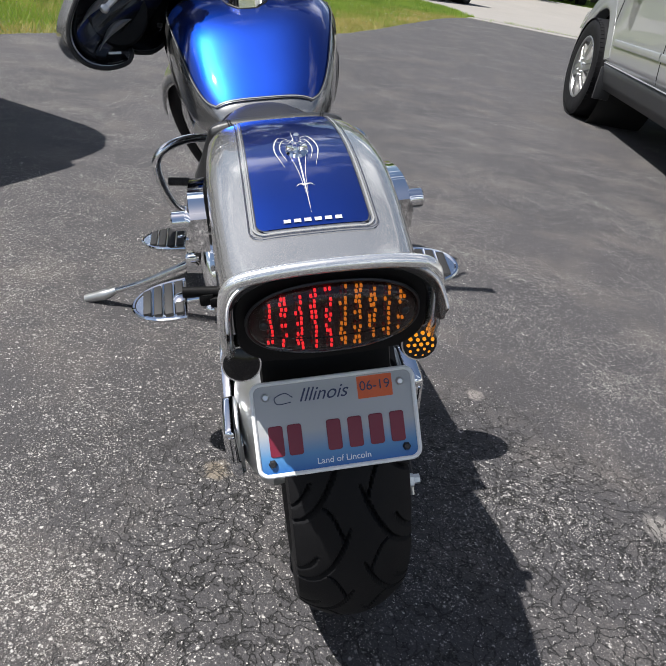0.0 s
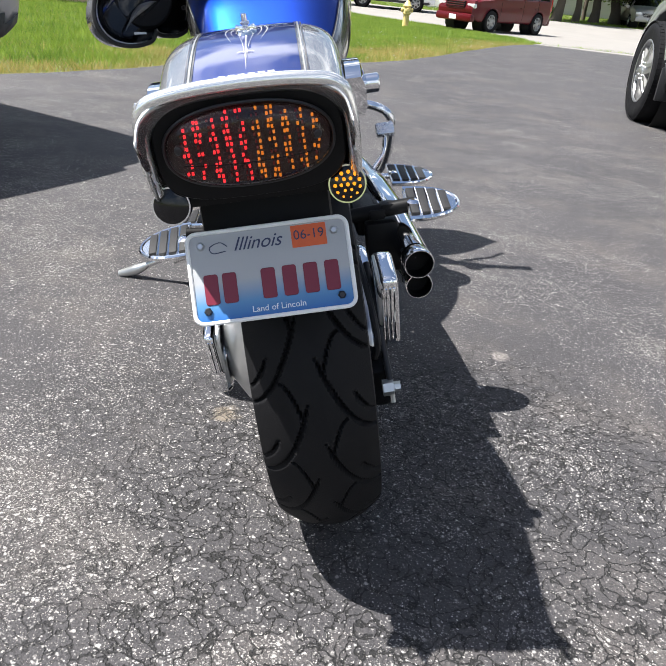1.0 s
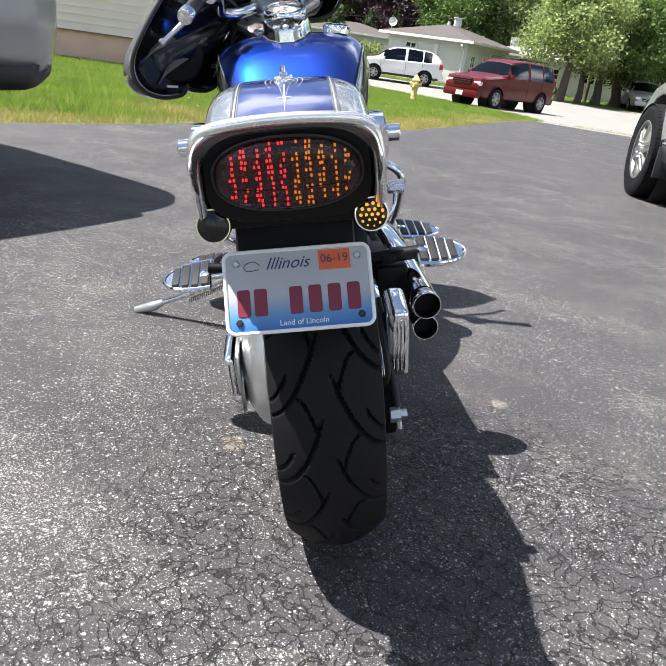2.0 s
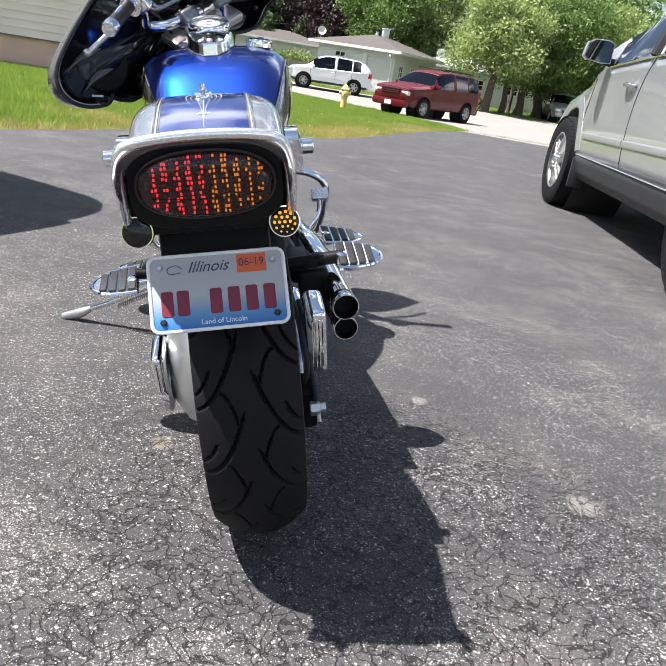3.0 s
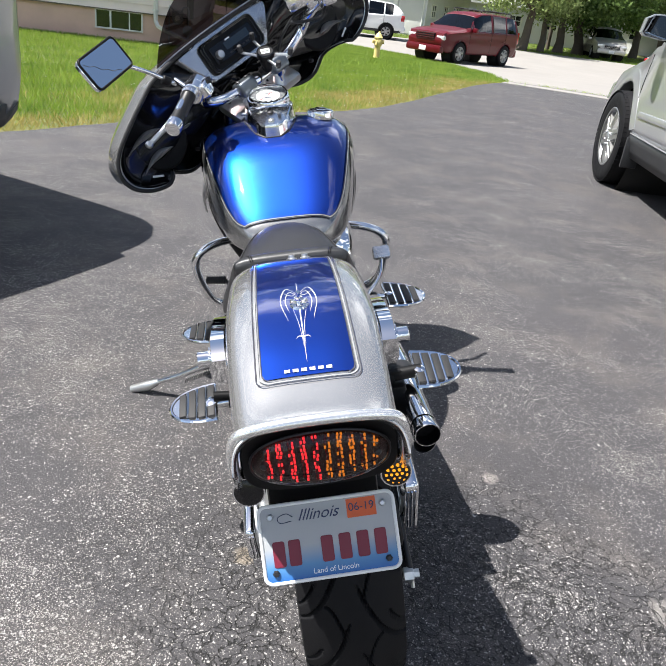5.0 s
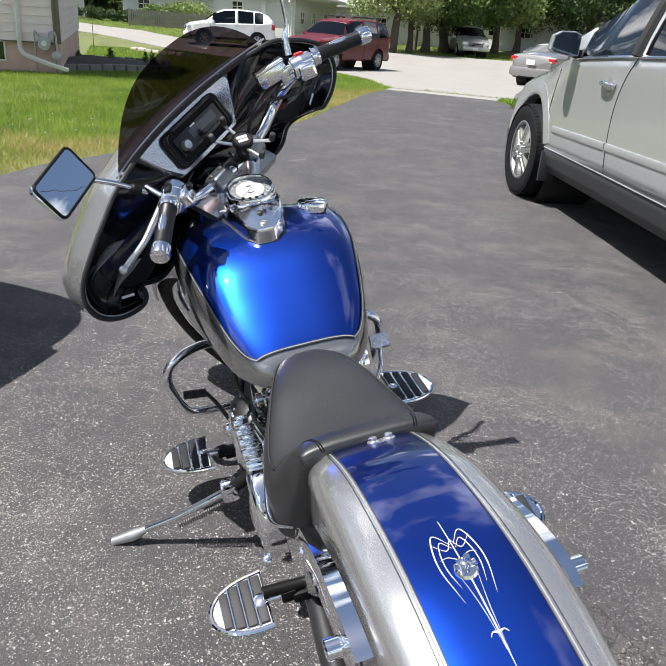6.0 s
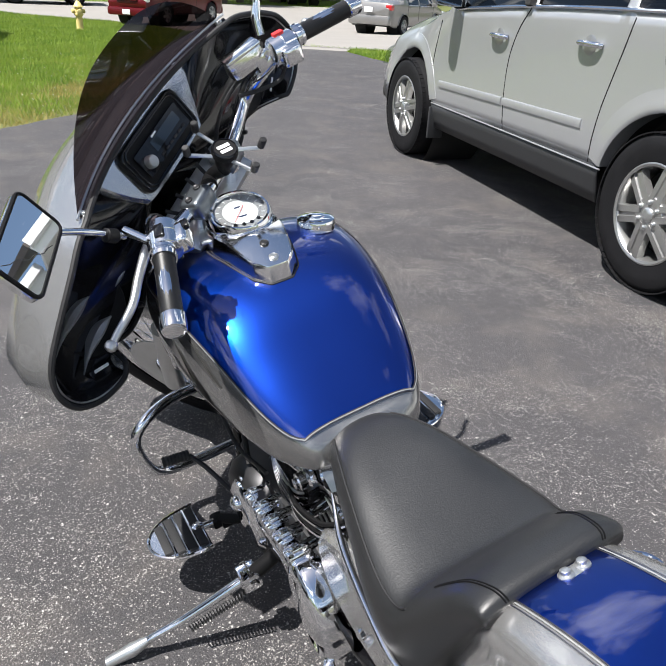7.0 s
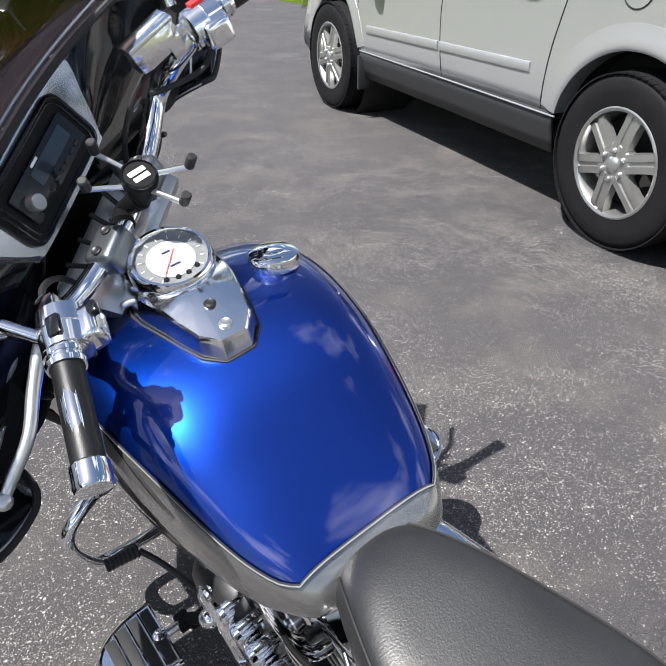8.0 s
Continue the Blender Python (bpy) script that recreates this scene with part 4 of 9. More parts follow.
part("exhaust_bracket", join(box((0.19, 0.44, 0.335), (0.07, 0.05, 0.11), 0.012), box((0.165, 0.55, 0.37), (0.05, 0.16, 0.05), 0.012)), M["matte"], bike)


# foot boards
def foot_board(inner, length, half, tilt_out, bars, sx, name, label, nose_up=0):
    """A half-oval board, flat edge inwards, with rubber strips and a chrome rim."""
    m = Matrix.Translation(inner) @ Matrix.Rotation(radians(tilt_out) * (-1 if sx < 0 else 1), 4, "Y") @ Matrix.Rotation(radians(nose_up), 4, "X")
    outl = [(0, -half)] + [(length * math.sin(radians(a)) ** 0.8, -half * math.cos(radians(a)) if a < 90 else -half * 0.98 * math.cos(radians(a))) for a in range(8, 180, 8)] + [(0, half)]
    outl = [(x * sx, y) for x, y in outl]
    if sx < 0:
        outl = outl[::-1]
    ob = part(name, slab(outl, 0.012, m, 0.003), M["satin"], bike, label)
    part("rim_bead", tube([m @ Vector((x, y, 0.010)) for x, y in outl], 0.0048, 8, 1, smooth=False), M["chrome"], ob)
    for k in range(bars):
        x = length * (0.12 + 0.78 * k / (bars - 0.2))
        hy = half * 0.84 * math.sqrt(max(0.04, 1 - (x / length) ** 2.4))
        part("rubber_strip", box((0, 0, 0), (length * 0.150, 2 * hy, 0.006), 0.002, m @ Matrix.Translation((x * sx, 0, 0.0145))), M["rubber"], ob)
        if k:
            xr = x - length * 0.78 / (bars - 0.2) / 2
            hr = half * 0.88 * math.sqrt(max(0.04, 1 - (xr / length) ** 2.4))
            part("ridge", rod(m @ Vector((xr * sx, -hr, 0.0135)), m @ Vector((xr * sx, hr, 0.0135)), 0.0032, 8), M["chrome"], ob)
    part("hinge", join(rod(m @ Vector((-0.030 * sx, 0.0, 0.002)), m @ Vector((0.012 * sx, 0.0, 0.004)), 0.009, 14, 0.002), turned(m @ Vector((0.012 * sx, -0.004, 0.012)), m @ Vector((0.012 * sx, -0.004, 0.026)), [(0, 0.014), (0.4, 0.013), (0.6, 0.006)], 20)), M["chrome"], ob)
    part("hinge_block", join(box(m @ Vector((-0.038 * sx, 0.004, -0.002)), (0.030, 0.034, 0.026), 0.007), box(m @ Vector((-0.060 * sx, -0.006, -0.008)), (0.034, 0.024, 0.022), 0.006)), M["matte"], ob)
    return ob


foot_board((0.243, 0.440, 0.408), 0.105, 0.056, 5, 4, 1, "passenger_board", "chrome passenger foot board with rubber strips", 15)
foot_board((-0.198, 0.440, 0.392), 0.103, 0.054, 5, 4, -1, "passenger_board", "chrome passenger foot board with rubber strips", 15)
foot_board((0.300, 1.185, 0.266), 0.132, 0.080, 8, 4, 1, "rider_board", "chrome rider foot board with rubber strips", 5)
foot_board((-0.245, 1.205, 0.198), 0.128, 0.078, -2, 4, -1, "rider_board", "chrome rider foot board with rubber strips")
for sx in (-1, 1):
    part("board_arm", tube([(0.10 * sx, 1.14, 0.21), (0.16 * sx, 1.17, 0.205), (0.20 * sx, 1.205, 0.200)] if sx < 0 else [(0.10, 1.13, 0.25), (0.2, 1.16, 0.265), (0.26, 1.185, 0.278)], 0.012, 12, 5), M["matte"], bike)
    part("passenger_arm", rod((0.10 * sx, 0.445, 0.40), (0.205 * sx if sx < 0 else 0.262, 0.438, 0.414), 0.011 if sx < 0 else 0.015, 14), M["matte"], bike)

# crash guards
guard = [(-0.05, 1.40, 0.43), (-0.12, 1.395, 0.447), (-0.21, 1.375, 0.457), (-0.288, 1.355, 0.432), (-0.312, 1.362, 0.375), (-0.292, 1.415, 0.255), (-0.255, 1.445, 0.205), (-0.18, 1.450, 0.192), (-0.05, 1.45, 0.19)]
part("crash_guard", tube(guard, 0.0135, 16, 7), M["chrome"], bike, "bent chrome crash guard")
part("crash_guard", tube([(-x * 1.10, y - 0.004, z + 0.006) for x, y, z in guard], 0.0135, 16, 7), M["chrome"], bike, "bent chrome crash guard")

# controls at the feet
shift = part("shift_lever", tube([(-0.150, 1.08, 0.31), (-0.165, 1.18, 0.300), (-0.19, 1.245, 0.330), (-0.212, 1.282, 0.352)], 0.006, 10, 6), M["darkmetal"], bike, "bent black shift lever")
pegp = turned((-0.212, 1.284, 0.353), (-0.276, 1.291, 0.358), [v for k in range(8) for v in ((k / 8, 0.0115), (k / 8 + 0.06, 0.0135), (k / 8 + 0.075, 0.0135), (k / 8 + 0.12, 0.0115))], 18)
part("shift_peg", pegp, M["rubber"], shift, "ribbed rubber peg")
part("shift_link", rod((-0.165, 1.15, 0.303), (-0.12, 0.96, 0.40), 0.004, 8), M["chrome"], shift)
M["knurl"] = material("knurled_chrome", (0.74, 0.75, 0.76), 0.18, 1.0, vary=0.3, vary_scale=420, bump=1.0, bump_scale=330)
pedal = part("brake_pedal", tube([(0.16, 1.05, 0.27), (0.23, 1.14, 0.29), (0.29, 1.21, 0.33), (0.307, 1.25, 0.375)], 0.007, 10, 6), M["chrome"], bike)
part("pedal_pad", box((0, 0, 0), (0.058, 0.020, 0.046), 0.008, Matrix.Translation((0.309, 1.258, 0.394)) @ Matrix.Rotation(radians(-50), 4, "X")), M["knurl"], pedal, "knurled chrome pedal pad")

# side stand
piv, foot = Vector((-0.215, 0.985, 0.228)), Vector((-0.505, 1.049, 0.118))
stand = part("side_stand", tube([piv, piv.lerp(foot, 0.5) + Vector((0, 0, -0.006)), piv.lerp(foot, 0.82), foot], 0.011, 14, 6, True, [0.012, 0.0095, 0.0085, 0.0075]), M["chrome"], bike, "silver side stand with flattened foot")
part("foot_plate", tube([piv.lerp(foot, 0.80), piv.lerp(foot, 0.93), foot + Vector((-0.035, 0.006, -0.004))], 0.01, 12, 4, True, [0.009, 0.016, 0.012]), M["alloy"], stand)
coil = [piv.lerp(foot, 0.10 + 0.42 * k / 160) + Vector((0.004, -0.018, -0.020)) + Vector((0, math.cos(k * 2 * math.pi / 8), math.sin(k * 2 * math.pi / 8))) * 0.008 for k in range(161)]
part("stand_spring", tube(coil, 0.0016, 5, 1, smooth=False), M["darkmetal"], stand)
part("stand_knuckle", join(box(piv, (0.045, 0.05, 0.045), 0.010), turned(piv + Vector((0, -0.032, 0)), piv + Vector((0, 0.036, 0)), [(0, 0.011), (0.1, 0.014), (0.9, 0.014), (1, 0.011)], 6)), M["chrome"], stand)
part("stand_bracket", tube([(-0.11, 0.96, 0.30), (-0.17, 0.97, 0.26), piv], 0.017, 10, 5), M["matte"], bike)

# engine and frame
part("frame_tube", tube([(-0.09, 0.42, 0.40), (-0.10, 0.60, 0.24), (-0.10, 0.95, 0.18), (-0.09, 1.28, 0.22), (-0.03, 1.36, 0.55), (0, 1.33, 0.80)], 0.016, 12, 6), M["black"], bike)
part("frame_tube", tube([(0.09, 0.42, 0.40), (0.10, 0.60, 0.24), (0.10, 0.95, 0.18), (0.09, 1.28, 0.22), (0.03, 1.36, 0.55), (0, 1.33, 0.80)], 0.016, 12, 6), M["black"], bike)
part("crankcase", join(box((0, 0.98, 0.30), (0.25, 0.44, 0.24), 0.045), turned((-0.12, 1.08, 0.30), (-0.165, 1.08, 0.30), [(0, 0.125), (0.5, 0.12), (0.9, 0.10), (1, 0.08)], 40), turned((0.12, 1.02, 0.30), (0.17, 1.02, 0.30), [(0, 0.12), (0.6, 0.115), (1, 0.085)], 40)), M["darkmetal"], bike, "dark engine crankcase")
case = part("chrome_case", join(turned((-0.150, 1.06, 0.315), (-0.178, 1.06, 0.315), [(0, 0.085), (0.5, 0.082), (0.9, 0.068), (1, 0.05)], 36), box((-0.130, 0.950, 0.330), (0.07, 0.30, 0.070), 0.02, Matrix.Rotation(radians(-4), 4, "X"))), M["chrome"], bike, "chrome engine cover with stepped ribs")
part("rib_bed", box((-0.128, 0.945, 0.352), (0.080, 0.34, 0.040), 0.012, Matrix.Rotation(radians(-3), 4, "X")), M["chrome"], case)
for k in range(6):
    rib = part("step_rib", box((-0.132, 1.080 - 0.050 * k, 0.382 + 0.003 * k), (0.074, 0.036, 0.030), 0.008, Matrix.Rotation(radians(-14), 4, "X")), M["chrome"], case)
    part("rib_step", box((-0.132, 1.080 - 0.050 * k, 0.401 + 0.003 * k), (0.052, 0.020, 0.012), 0.004, Matrix.Rotation(radians(-14), 4, "X")), M["chrome"], rib)
for k in range(5):
    e_ = 0.011 * k
    part("cover_fin", tube([(-0.058, 1.020 - e_ * 0.6, 0.560 + e_), (-0.098, 0.998 - e_ * 0.6, 0.520 + e_), (-0.117 + 0.12 * e_, 0.945 - e_ * 0.2, 0.478 + e_), (-0.119 + 0.12 * e_, 0.880, 0.466 + e_), (-0.108 + 0.1 * e_, 0.820 + e_ * 0.4, 0.486 + e_), (-0.070, 0.792 + e_ * 0.5, 0.520 + e_)], 0.0030, 8, 6), M["chrome"] if k != 4 else M["alloy"], bike, "polished fin edge of the rear cylinder cover")
part("cylinder_cover", loft([[(x, y, z + dz) for x, y, z in ((-0.055, 1.018, 0.560), (-0.094, 0.996, 0.522), (-0.112, 0.945, 0.482), (-0.114, 0.880, 0.470), (-0.104, 0.822, 0.489), (-0.066, 0.794, 0.520), (-0.03, 0.80, 0.53), (-0.03, 1.01, 0.56))] for dz in (-0.012, 0.055)]), M["black"], bike, "black side cover of the rear cylinder")
part("head_plate", slab(rounded(0.070, 0.085, 0.012), 0.010, plane_at((-0.072, 0.875, 0.574), (0.80, 0.15, 0.45), (0, 0.95, -0.10)), 0.003), M["chrome"], bike, "flat chrome plate on the rear head")
part("case_bolt", turned((-0.176, 1.065, 0.352), (-0.184, 1.062, 0.374), [(0, 0.017), (0.5, 0.017), (0.8, 0.013), (1, 0.004)], 20), M["chrome"], case)


def cylinder(base, top, name):
    """A finned cylinder with its head, leaning along base to top."""
    base, top = Vector(base), Vector(top)
    ax = (top - base).normalized()
    q = ax.to_track_quat("Z", "X").to_matrix().to_4x4()
    L = (top - base).length
    ob = part(name, turned(base, top, [(0, 0.06), (1, 0.06)], 32), M["darkmetal"], bike, "black finned engine cylinder")
    n = 11
    for k in range(n):
        m = Matrix.Translation(base + ax * (L * (k + 0.5) / n)) @ q
        part("fin", slab(rounded(0.165, 0.165, 0.045, 4), 0.0042, m, 0.001), M["alloy"] if k % 2 else M["darkmetal"], ob)
    m = Matrix.Translation(top + ax * 0.03) @ q
    part("head_cover", slab(rounded(0.145, 0.17, 0.04, 5), 0.05, m @ Matrix.Translation((0, 0, -0.025)), 0.014), M["chrome"], ob, "chrome rocker cover")
    for dx in (-0.055, 0.055):
        for dy in (-0.06, 0.06):
            part("head_bolt", turned(m @ Vector((dx, dy, 0.02)), m @ Vector((dx, dy, 0.036)), [(0, 0.009), (0.6, 0.009), (1, 0.006)], 12), M["chrome"], ob)
    return ob


cylinder((0, 0.90, 0.40), (0, 0.785, 0.545), "rear_cylinder")
cylinder((0, 1.06, 0.40), (0, 1.19, 0.555), "front_cylinder")
part("rocker_bolt", join(turned((-0.085, 0.842, 0.556), (-0.120, 0.842, 0.556), [(0, 0.024), (0.3, 0.024), (0.4, 0.017), (0.8, 0.017), (0.85, 0.010), (1, 0.010)], 28)), M["chrome"], bike, "round chrome head fitting")
part("head_trim", join(box((-0.075, 0.905, 0.565), (0.05, 0.10, 0.035), 0.012, Matrix.Rotation(radians(24), 4, "X")), box((-0.065, 0.78, 0.56), (0.045, 0.09, 0.03), 0.010, Matrix.Rotation(radians(-18), 4, "X"))), M["chrome"], bike)
for k, dz in enumerate((0.0, 0.012, 0.024, 0.036)):
    part("oil_line", tube([(-0.10, 0.93, 0.47 + dz), (-0.125, 0.85, 0.475 + dz), (-0.115, 0.76, 0.49 + dz), (-0.08, 0.72, 0.51 + dz)], 0.0045, 8, 5), M["chrome"] if k % 2 == 0 else M["matte"], bike)
part("fuel_hose", tube([(-0.05, 1.20, 0.64), (-0.10, 1.22, 0.56), (-0.11, 1.14, 0.48), (-0.13, 1.08, 0.43)], 0.006, 8, 6), M["rubber"], bike)
part("clutch_cable", tube([(-0.06, 1.32, 0.80), (-0.10, 1.33, 0.62), (-0.115, 1.28, 0.48), (-0.13, 1.14, 0.44), (-0.12, 1.00, 0.46)], 0.005, 8, 7), M["rubber"], bike)
part("plug_lead", tube([(-0.03, 0.98, 0.62), (-0.09, 0.96, 0.60), (-0.10, 0.90, 0.57)], 0.005, 8, 6), M["rubber"], bike)
part("battery_box", box((0, 0.60, 0.44), (0.19, 0.26, 0.26), 0.03), M["matte"], bike)
for sx in (-1, 1):
    sc = [(-0.205, -0.05), (-0.19, 0.075), (-0.05, 0.105), (0.10, 0.09), (0.17, 0.03), (0.15, -0.08), (0.02, -0.13), (-0.12, -0.12)]
    sc = sc if sx < 0 else [(-x, y) for x, y in sc[::-1]]
    cm_ = plane_at((0.128 * sx, 0.60, 0.46), (0, -sx, 0), (0, 0, 1))
    side = part("side_cover", slab([(p.x, p.y) for p in spline([(x, y, 0) for x, y in sc + sc[:1]], 5)][:-1], 0.03, cm_, 0.012), M["silver"], bike, "silver side cover")
    part("cover_bolt", turned((0.158 * sx, 0.56, 0.50), (0.168 * sx, 0.56, 0.50), [(0, 0.010), (0.7, 0.010), (1, 0.005)], 18), M["chrome"], side)
    part("seat_trim", tube([(0.094 * sx, 0.74, 0.60), (0.125 * sx, 0.66, 0.57), (0.155 * sx, 0.52, 0.560), (0.160 * sx, 0.45, 0.555), (0.135 * sx, 0.40, 0.575)], 0.006, 10, 7, True, [0.003, 0.006, 0.006, 0.006, 0.002]), M["chrome"], bike, "bright trim under the seat")
OVAL = lambda k, dx: [(-0.148 - dx, 0.775 + 0.066 * k * math.cos(a) + 0.022 * k * math.sin(a), 0.300 + 0.106 * k * math.sin(a)) for a in np.linspace(0, 2 * math.pi, 44, endpoint=False)]
oval = part("oval_cover", loft([OVAL(1.0, -0.03), OVAL(1.02, 0.008), OVAL(0.97, 0.022), OVAL(0.86, 0.026), OVAL(0.78, 0.018), OVAL(0.72, 0.014), OVAL(0.60, 0.022), OVAL(0.40, 0.031), OVAL(0.18, 0.035), OVAL(0.02, 0.036)]), M["chrome"], bike, "oval chrome side cover with a domed middle", angle=60)
part("recess_line", tube([Vector(p) for p in OVAL(0.75, 0.0165)] + [Vector(OVAL(0.75, 0.0165)[0])], 0.0035, 6, 1, smooth=False), M["black"], oval)
part("oval_bolt", turned((-0.166, 0.715, 0.220), (-0.184, 0.713, 0.224), [(0, 0.017), (0.6, 0.016), (1, 0.009)], 24), M["chrome"], oval)
part("air_box", turned((0.11, 0.98, 0.53), (0.185, 0.98, 0.53), [(0, 0.09), (0.4, 0.098), (0.8, 0.088), (1, 0.06)], 44), M["chrome"], bike, "round chrome air cleaner")

# ---- motorcycle: tank fittings ----


def tank_normal(k, x):
    y, top, bot, w = tank_section(k)
    e = 0.002
    a, b = tank_point(k, x - e), tank_point(k, x + e)
    k2, k1 = min(k + 1, len(T_S) - 1), max(k - 1, 0)
    t = tank_point(k2, x) - tank_point(k1, x)
    nrm = (b - a).cross(t)
    return (nrm if nrm.z > 0 else -nrm).normalized()


edge = [(k, -hw) for k, hw in PANEL[::-1]] + [(PANEL[0][0], PANEL[0][1] * j / 24) for j in range(-23, 24)] + [(k, hw) for k, hw in PANEL]
for wd, lift, mt in ((0.0060, 0.0042, "pindark"), (0.0020, 0.0056, "pin")):
    part("pinstripe", ribbon([tank_point(k, x) for k, x in edge], [tank_normal(k, x) for k, x in edge], wd, lift), M[mt], tank)


def tank_side(k, a):
    """Point of the tank's skin on row k at the angle a in degrees (180: its left flank)."""
    y, top, bot, w = tank_section(k)
    mid = bot + (top - bot) * 0.42
    c, s = math.cos(radians(a)), math.sin(radians(a))
    hh = top - mid if s > 0 else mid - bot
    return Vector((T_X + w * math.copysign(abs(c) ** (2 / T_N), c), y, mid + hh * math.copysign(abs(s) ** (2 / T_N), s)))


rows_k = [k for k in range(len(T_S)) if 0.90 < T_S[k][0] < 1.345]
for sx in (0, 1):
    for a0, a1, k0, k1, wd in ((172, 150, 2, 15, 0.030), (186, 166, 5, 17, 0.036), (200, 180, 1, 13, 0.028), (212, 196, 6, 16, 0.030)):
        ks = rows_k[k0:k1 + 1]
        ks = ks or rows_k
        angs = np.linspace(a0, a1, len(ks))
        if sx:
            angs = 180 - angs
        ps = [tank_side(k, a) for k, a in zip(ks, angs)]
        ns = [Vector((tank_side(k, a).x, 0, (tank_side(k, a).z - 0.72) * 1.2)).normalized() for k, a in zip(ks, angs)]
        ws = [wd * math.sin(math.pi * min(1, 0.06 + i / max(1, len(ks) - 1))) ** 0.8 * (0.5 + 0.5 * i / max(1, len(ks) - 1)) + 0.002 for i in range(len(ks))]
        part("flame", ribbon(ps, ns, wd, 0.0024, ws), M["darksilver"], tank)

# chrome nacelle with the gauge
M["dialgrey"] = material("grey_dial_surround", (0.22, 0.22, 0.225), 0.4, vary=0.1, vary_scale=60)
half_plan = [(0.0, 1.024), (0.019, 1.0245), (0.0215, 1.026), (0.041, 1.045), (0.0425, 1.048), (0.053, 1.08), (0.063, 1.12), (0.070, 1.16), (0.071, 1.19), (0.063, 1.225), (0.044, 1.248), (0.0, 1.254)]
plan_ = half_plan + [(-x, y) for x, y in half_plan[-2:0:-1]]
N_TOP = lambda y: 0.8815 + 0.326 * (min(y, 1.118) - 1.026)
N_BASE = lambda y: float(np.interp(y, T_Y, T_TOP)) - 0.010
rings = []
for q, grow, sink in ((0.0, 1.07, 0), (0.10, 1.055, 0), (0.22, 1.03, 0), (0.5, 1.0, 0), (0.80, 0.975, 0), (0.93, 0.955, 0), (1.0, 0.90, 0.0008)):
    rings.append([(x * grow, 1.14 + (y - 1.14) * (1 + (grow - 1) * 0.12), N_BASE(y) + (N_TOP(y) - N_BASE(y)) * q) for x, y in plan_])
N_CROWN = lambda k: 0.0055 * (1 - (k / 0.9) ** 2)
rings += [[(x * k, 1.14 + (y - 1.14) * (1 - (1 - k) * 0.85), N_TOP(1.14 + (y - 1.14) * (1 - (1 - k) * 0.85)) + N_CROWN(k)) for x, y in plan_] for k in (0.78, 0.62, 0.45, 0.25, 0.02)]
nacelle = part("gauge_nacelle", loft(rings, True, True), M["satin"], bike, "chrome gauge nacelle on the tank", angle=24)
gasket = [(x * 1.075, 1.14 + (y - 1.14) * 1.018, N_BASE(y) + 0.0125 - 0.10 * x * x) for x, y in plan_]
part("gasket", tube([Vector(p) for p in gasket + gasket[:1]], 0.0020, 6, 1, smooth=False), M["rubber"], nacelle, "thin black gasket")
GC, GN = Vector((0, 1.178, 0.925)), Vector((0, -0.34, 0.94)).normalized()
gm_ = plane_at(GC + GN * 0.009, (1, 0, 0), (0, 0.94, 0.34))
part("gauge_bezel", turned(GC - GN * 0.034, GC + GN * 0.018, [(0, 0.055), (0.5, 0.057), (0.56, 0.061), (0.75, 0.061), (0.9, 0.0595), (1, 0.056), (1, 0.052), (0.9, 0.0505), (0.72, 0.050)], 48, False), M["chrome"], nacelle, "chrome gauge ring")
face = part("gauge_face", slab(ellipse(0.051, 0.051, 48), 0.002, gm_ @ Matrix.Translation((0, 0, -0.002)), 0), M["dialgrey"], nacelle, "grey gauge surround")
part("gauge_dial", slab(ellipse(0.034, 0.034, 48), 0.001, gm_ @ Matrix.Translation((0, 0, 0.0005)), 0), M["white"], nacelle, "white gauge dial")
for k in range(13):
    a = radians(225 - 270 * k / 12)
    part("tick", box((0, 0, 0), (0.0060, 0.0016, 0.0006), 0, gm_ @ Matrix.Rotation(a, 4, "Z") @ Matrix.Translation((0.043, 0, 0.0008))), M["white"], nacelle)
for yy, ww in ((0.014, 0.013), (-0.013, 0.016)):
    part("counter_bar", box((0, 0, 0), (ww, 0.0035, 0.0006), 0, gm_ @ Matrix.Translation((0, yy, 0.0020))), M["navy"], nacelle)
part("needle", box((0, 0, 0), (0.052, 0.0010, 0.0008), 0, gm_ @ Matrix.Rotation(radians(48), 4, "Z") @ Matrix.Translation((-0.008, 0, 0.0034))), M["red"], nacelle, "red gauge needle")
part("gauge_glass", turned(GC + GN * 0.0125, GC + GN * 0.0132, [(0, 0.0508), (1, 0.0502)], 40), M["clear"], nacelle)
for k in range(4):
    part("warning_lamp", turned(gm_ @ Vector((-0.024 + 0.016 * k, -0.030 - 0.004 * (k in (1, 2)), 0.0006)), gm_ @ Vector((-0.024 + 0.016 * k, -0.030 - 0.004 * (k in (1, 2)), 0.0022)), [(0, 0.0042), (1, 0.0036)], 14), M["matte"], nacelle)
for y, r, mt in ((1.079, 0.0085, "darkmetal"), (1.044, 0.009, "alloy")):
    z0 = N_TOP(y) + 0.001 + N_CROWN(max(0.0, 1 - (1 - (1.14 - y) / 0.1155) / 0.85))
    part("nacelle_stud", turned((0, y, z0 - 0.004), (0, y - 0.001, z0 + 0.003), [(0, r), (0.7, r), (1, r * 0.7), (0.9, r * 0.5)], 24), M[mt], nacelle)
part("trip_knob", rod((-0.052, 1.20, 0.885), (-0.083, 1.20, 0.888), 0.005, 12, 0.001), M["alloy"], nacelle)
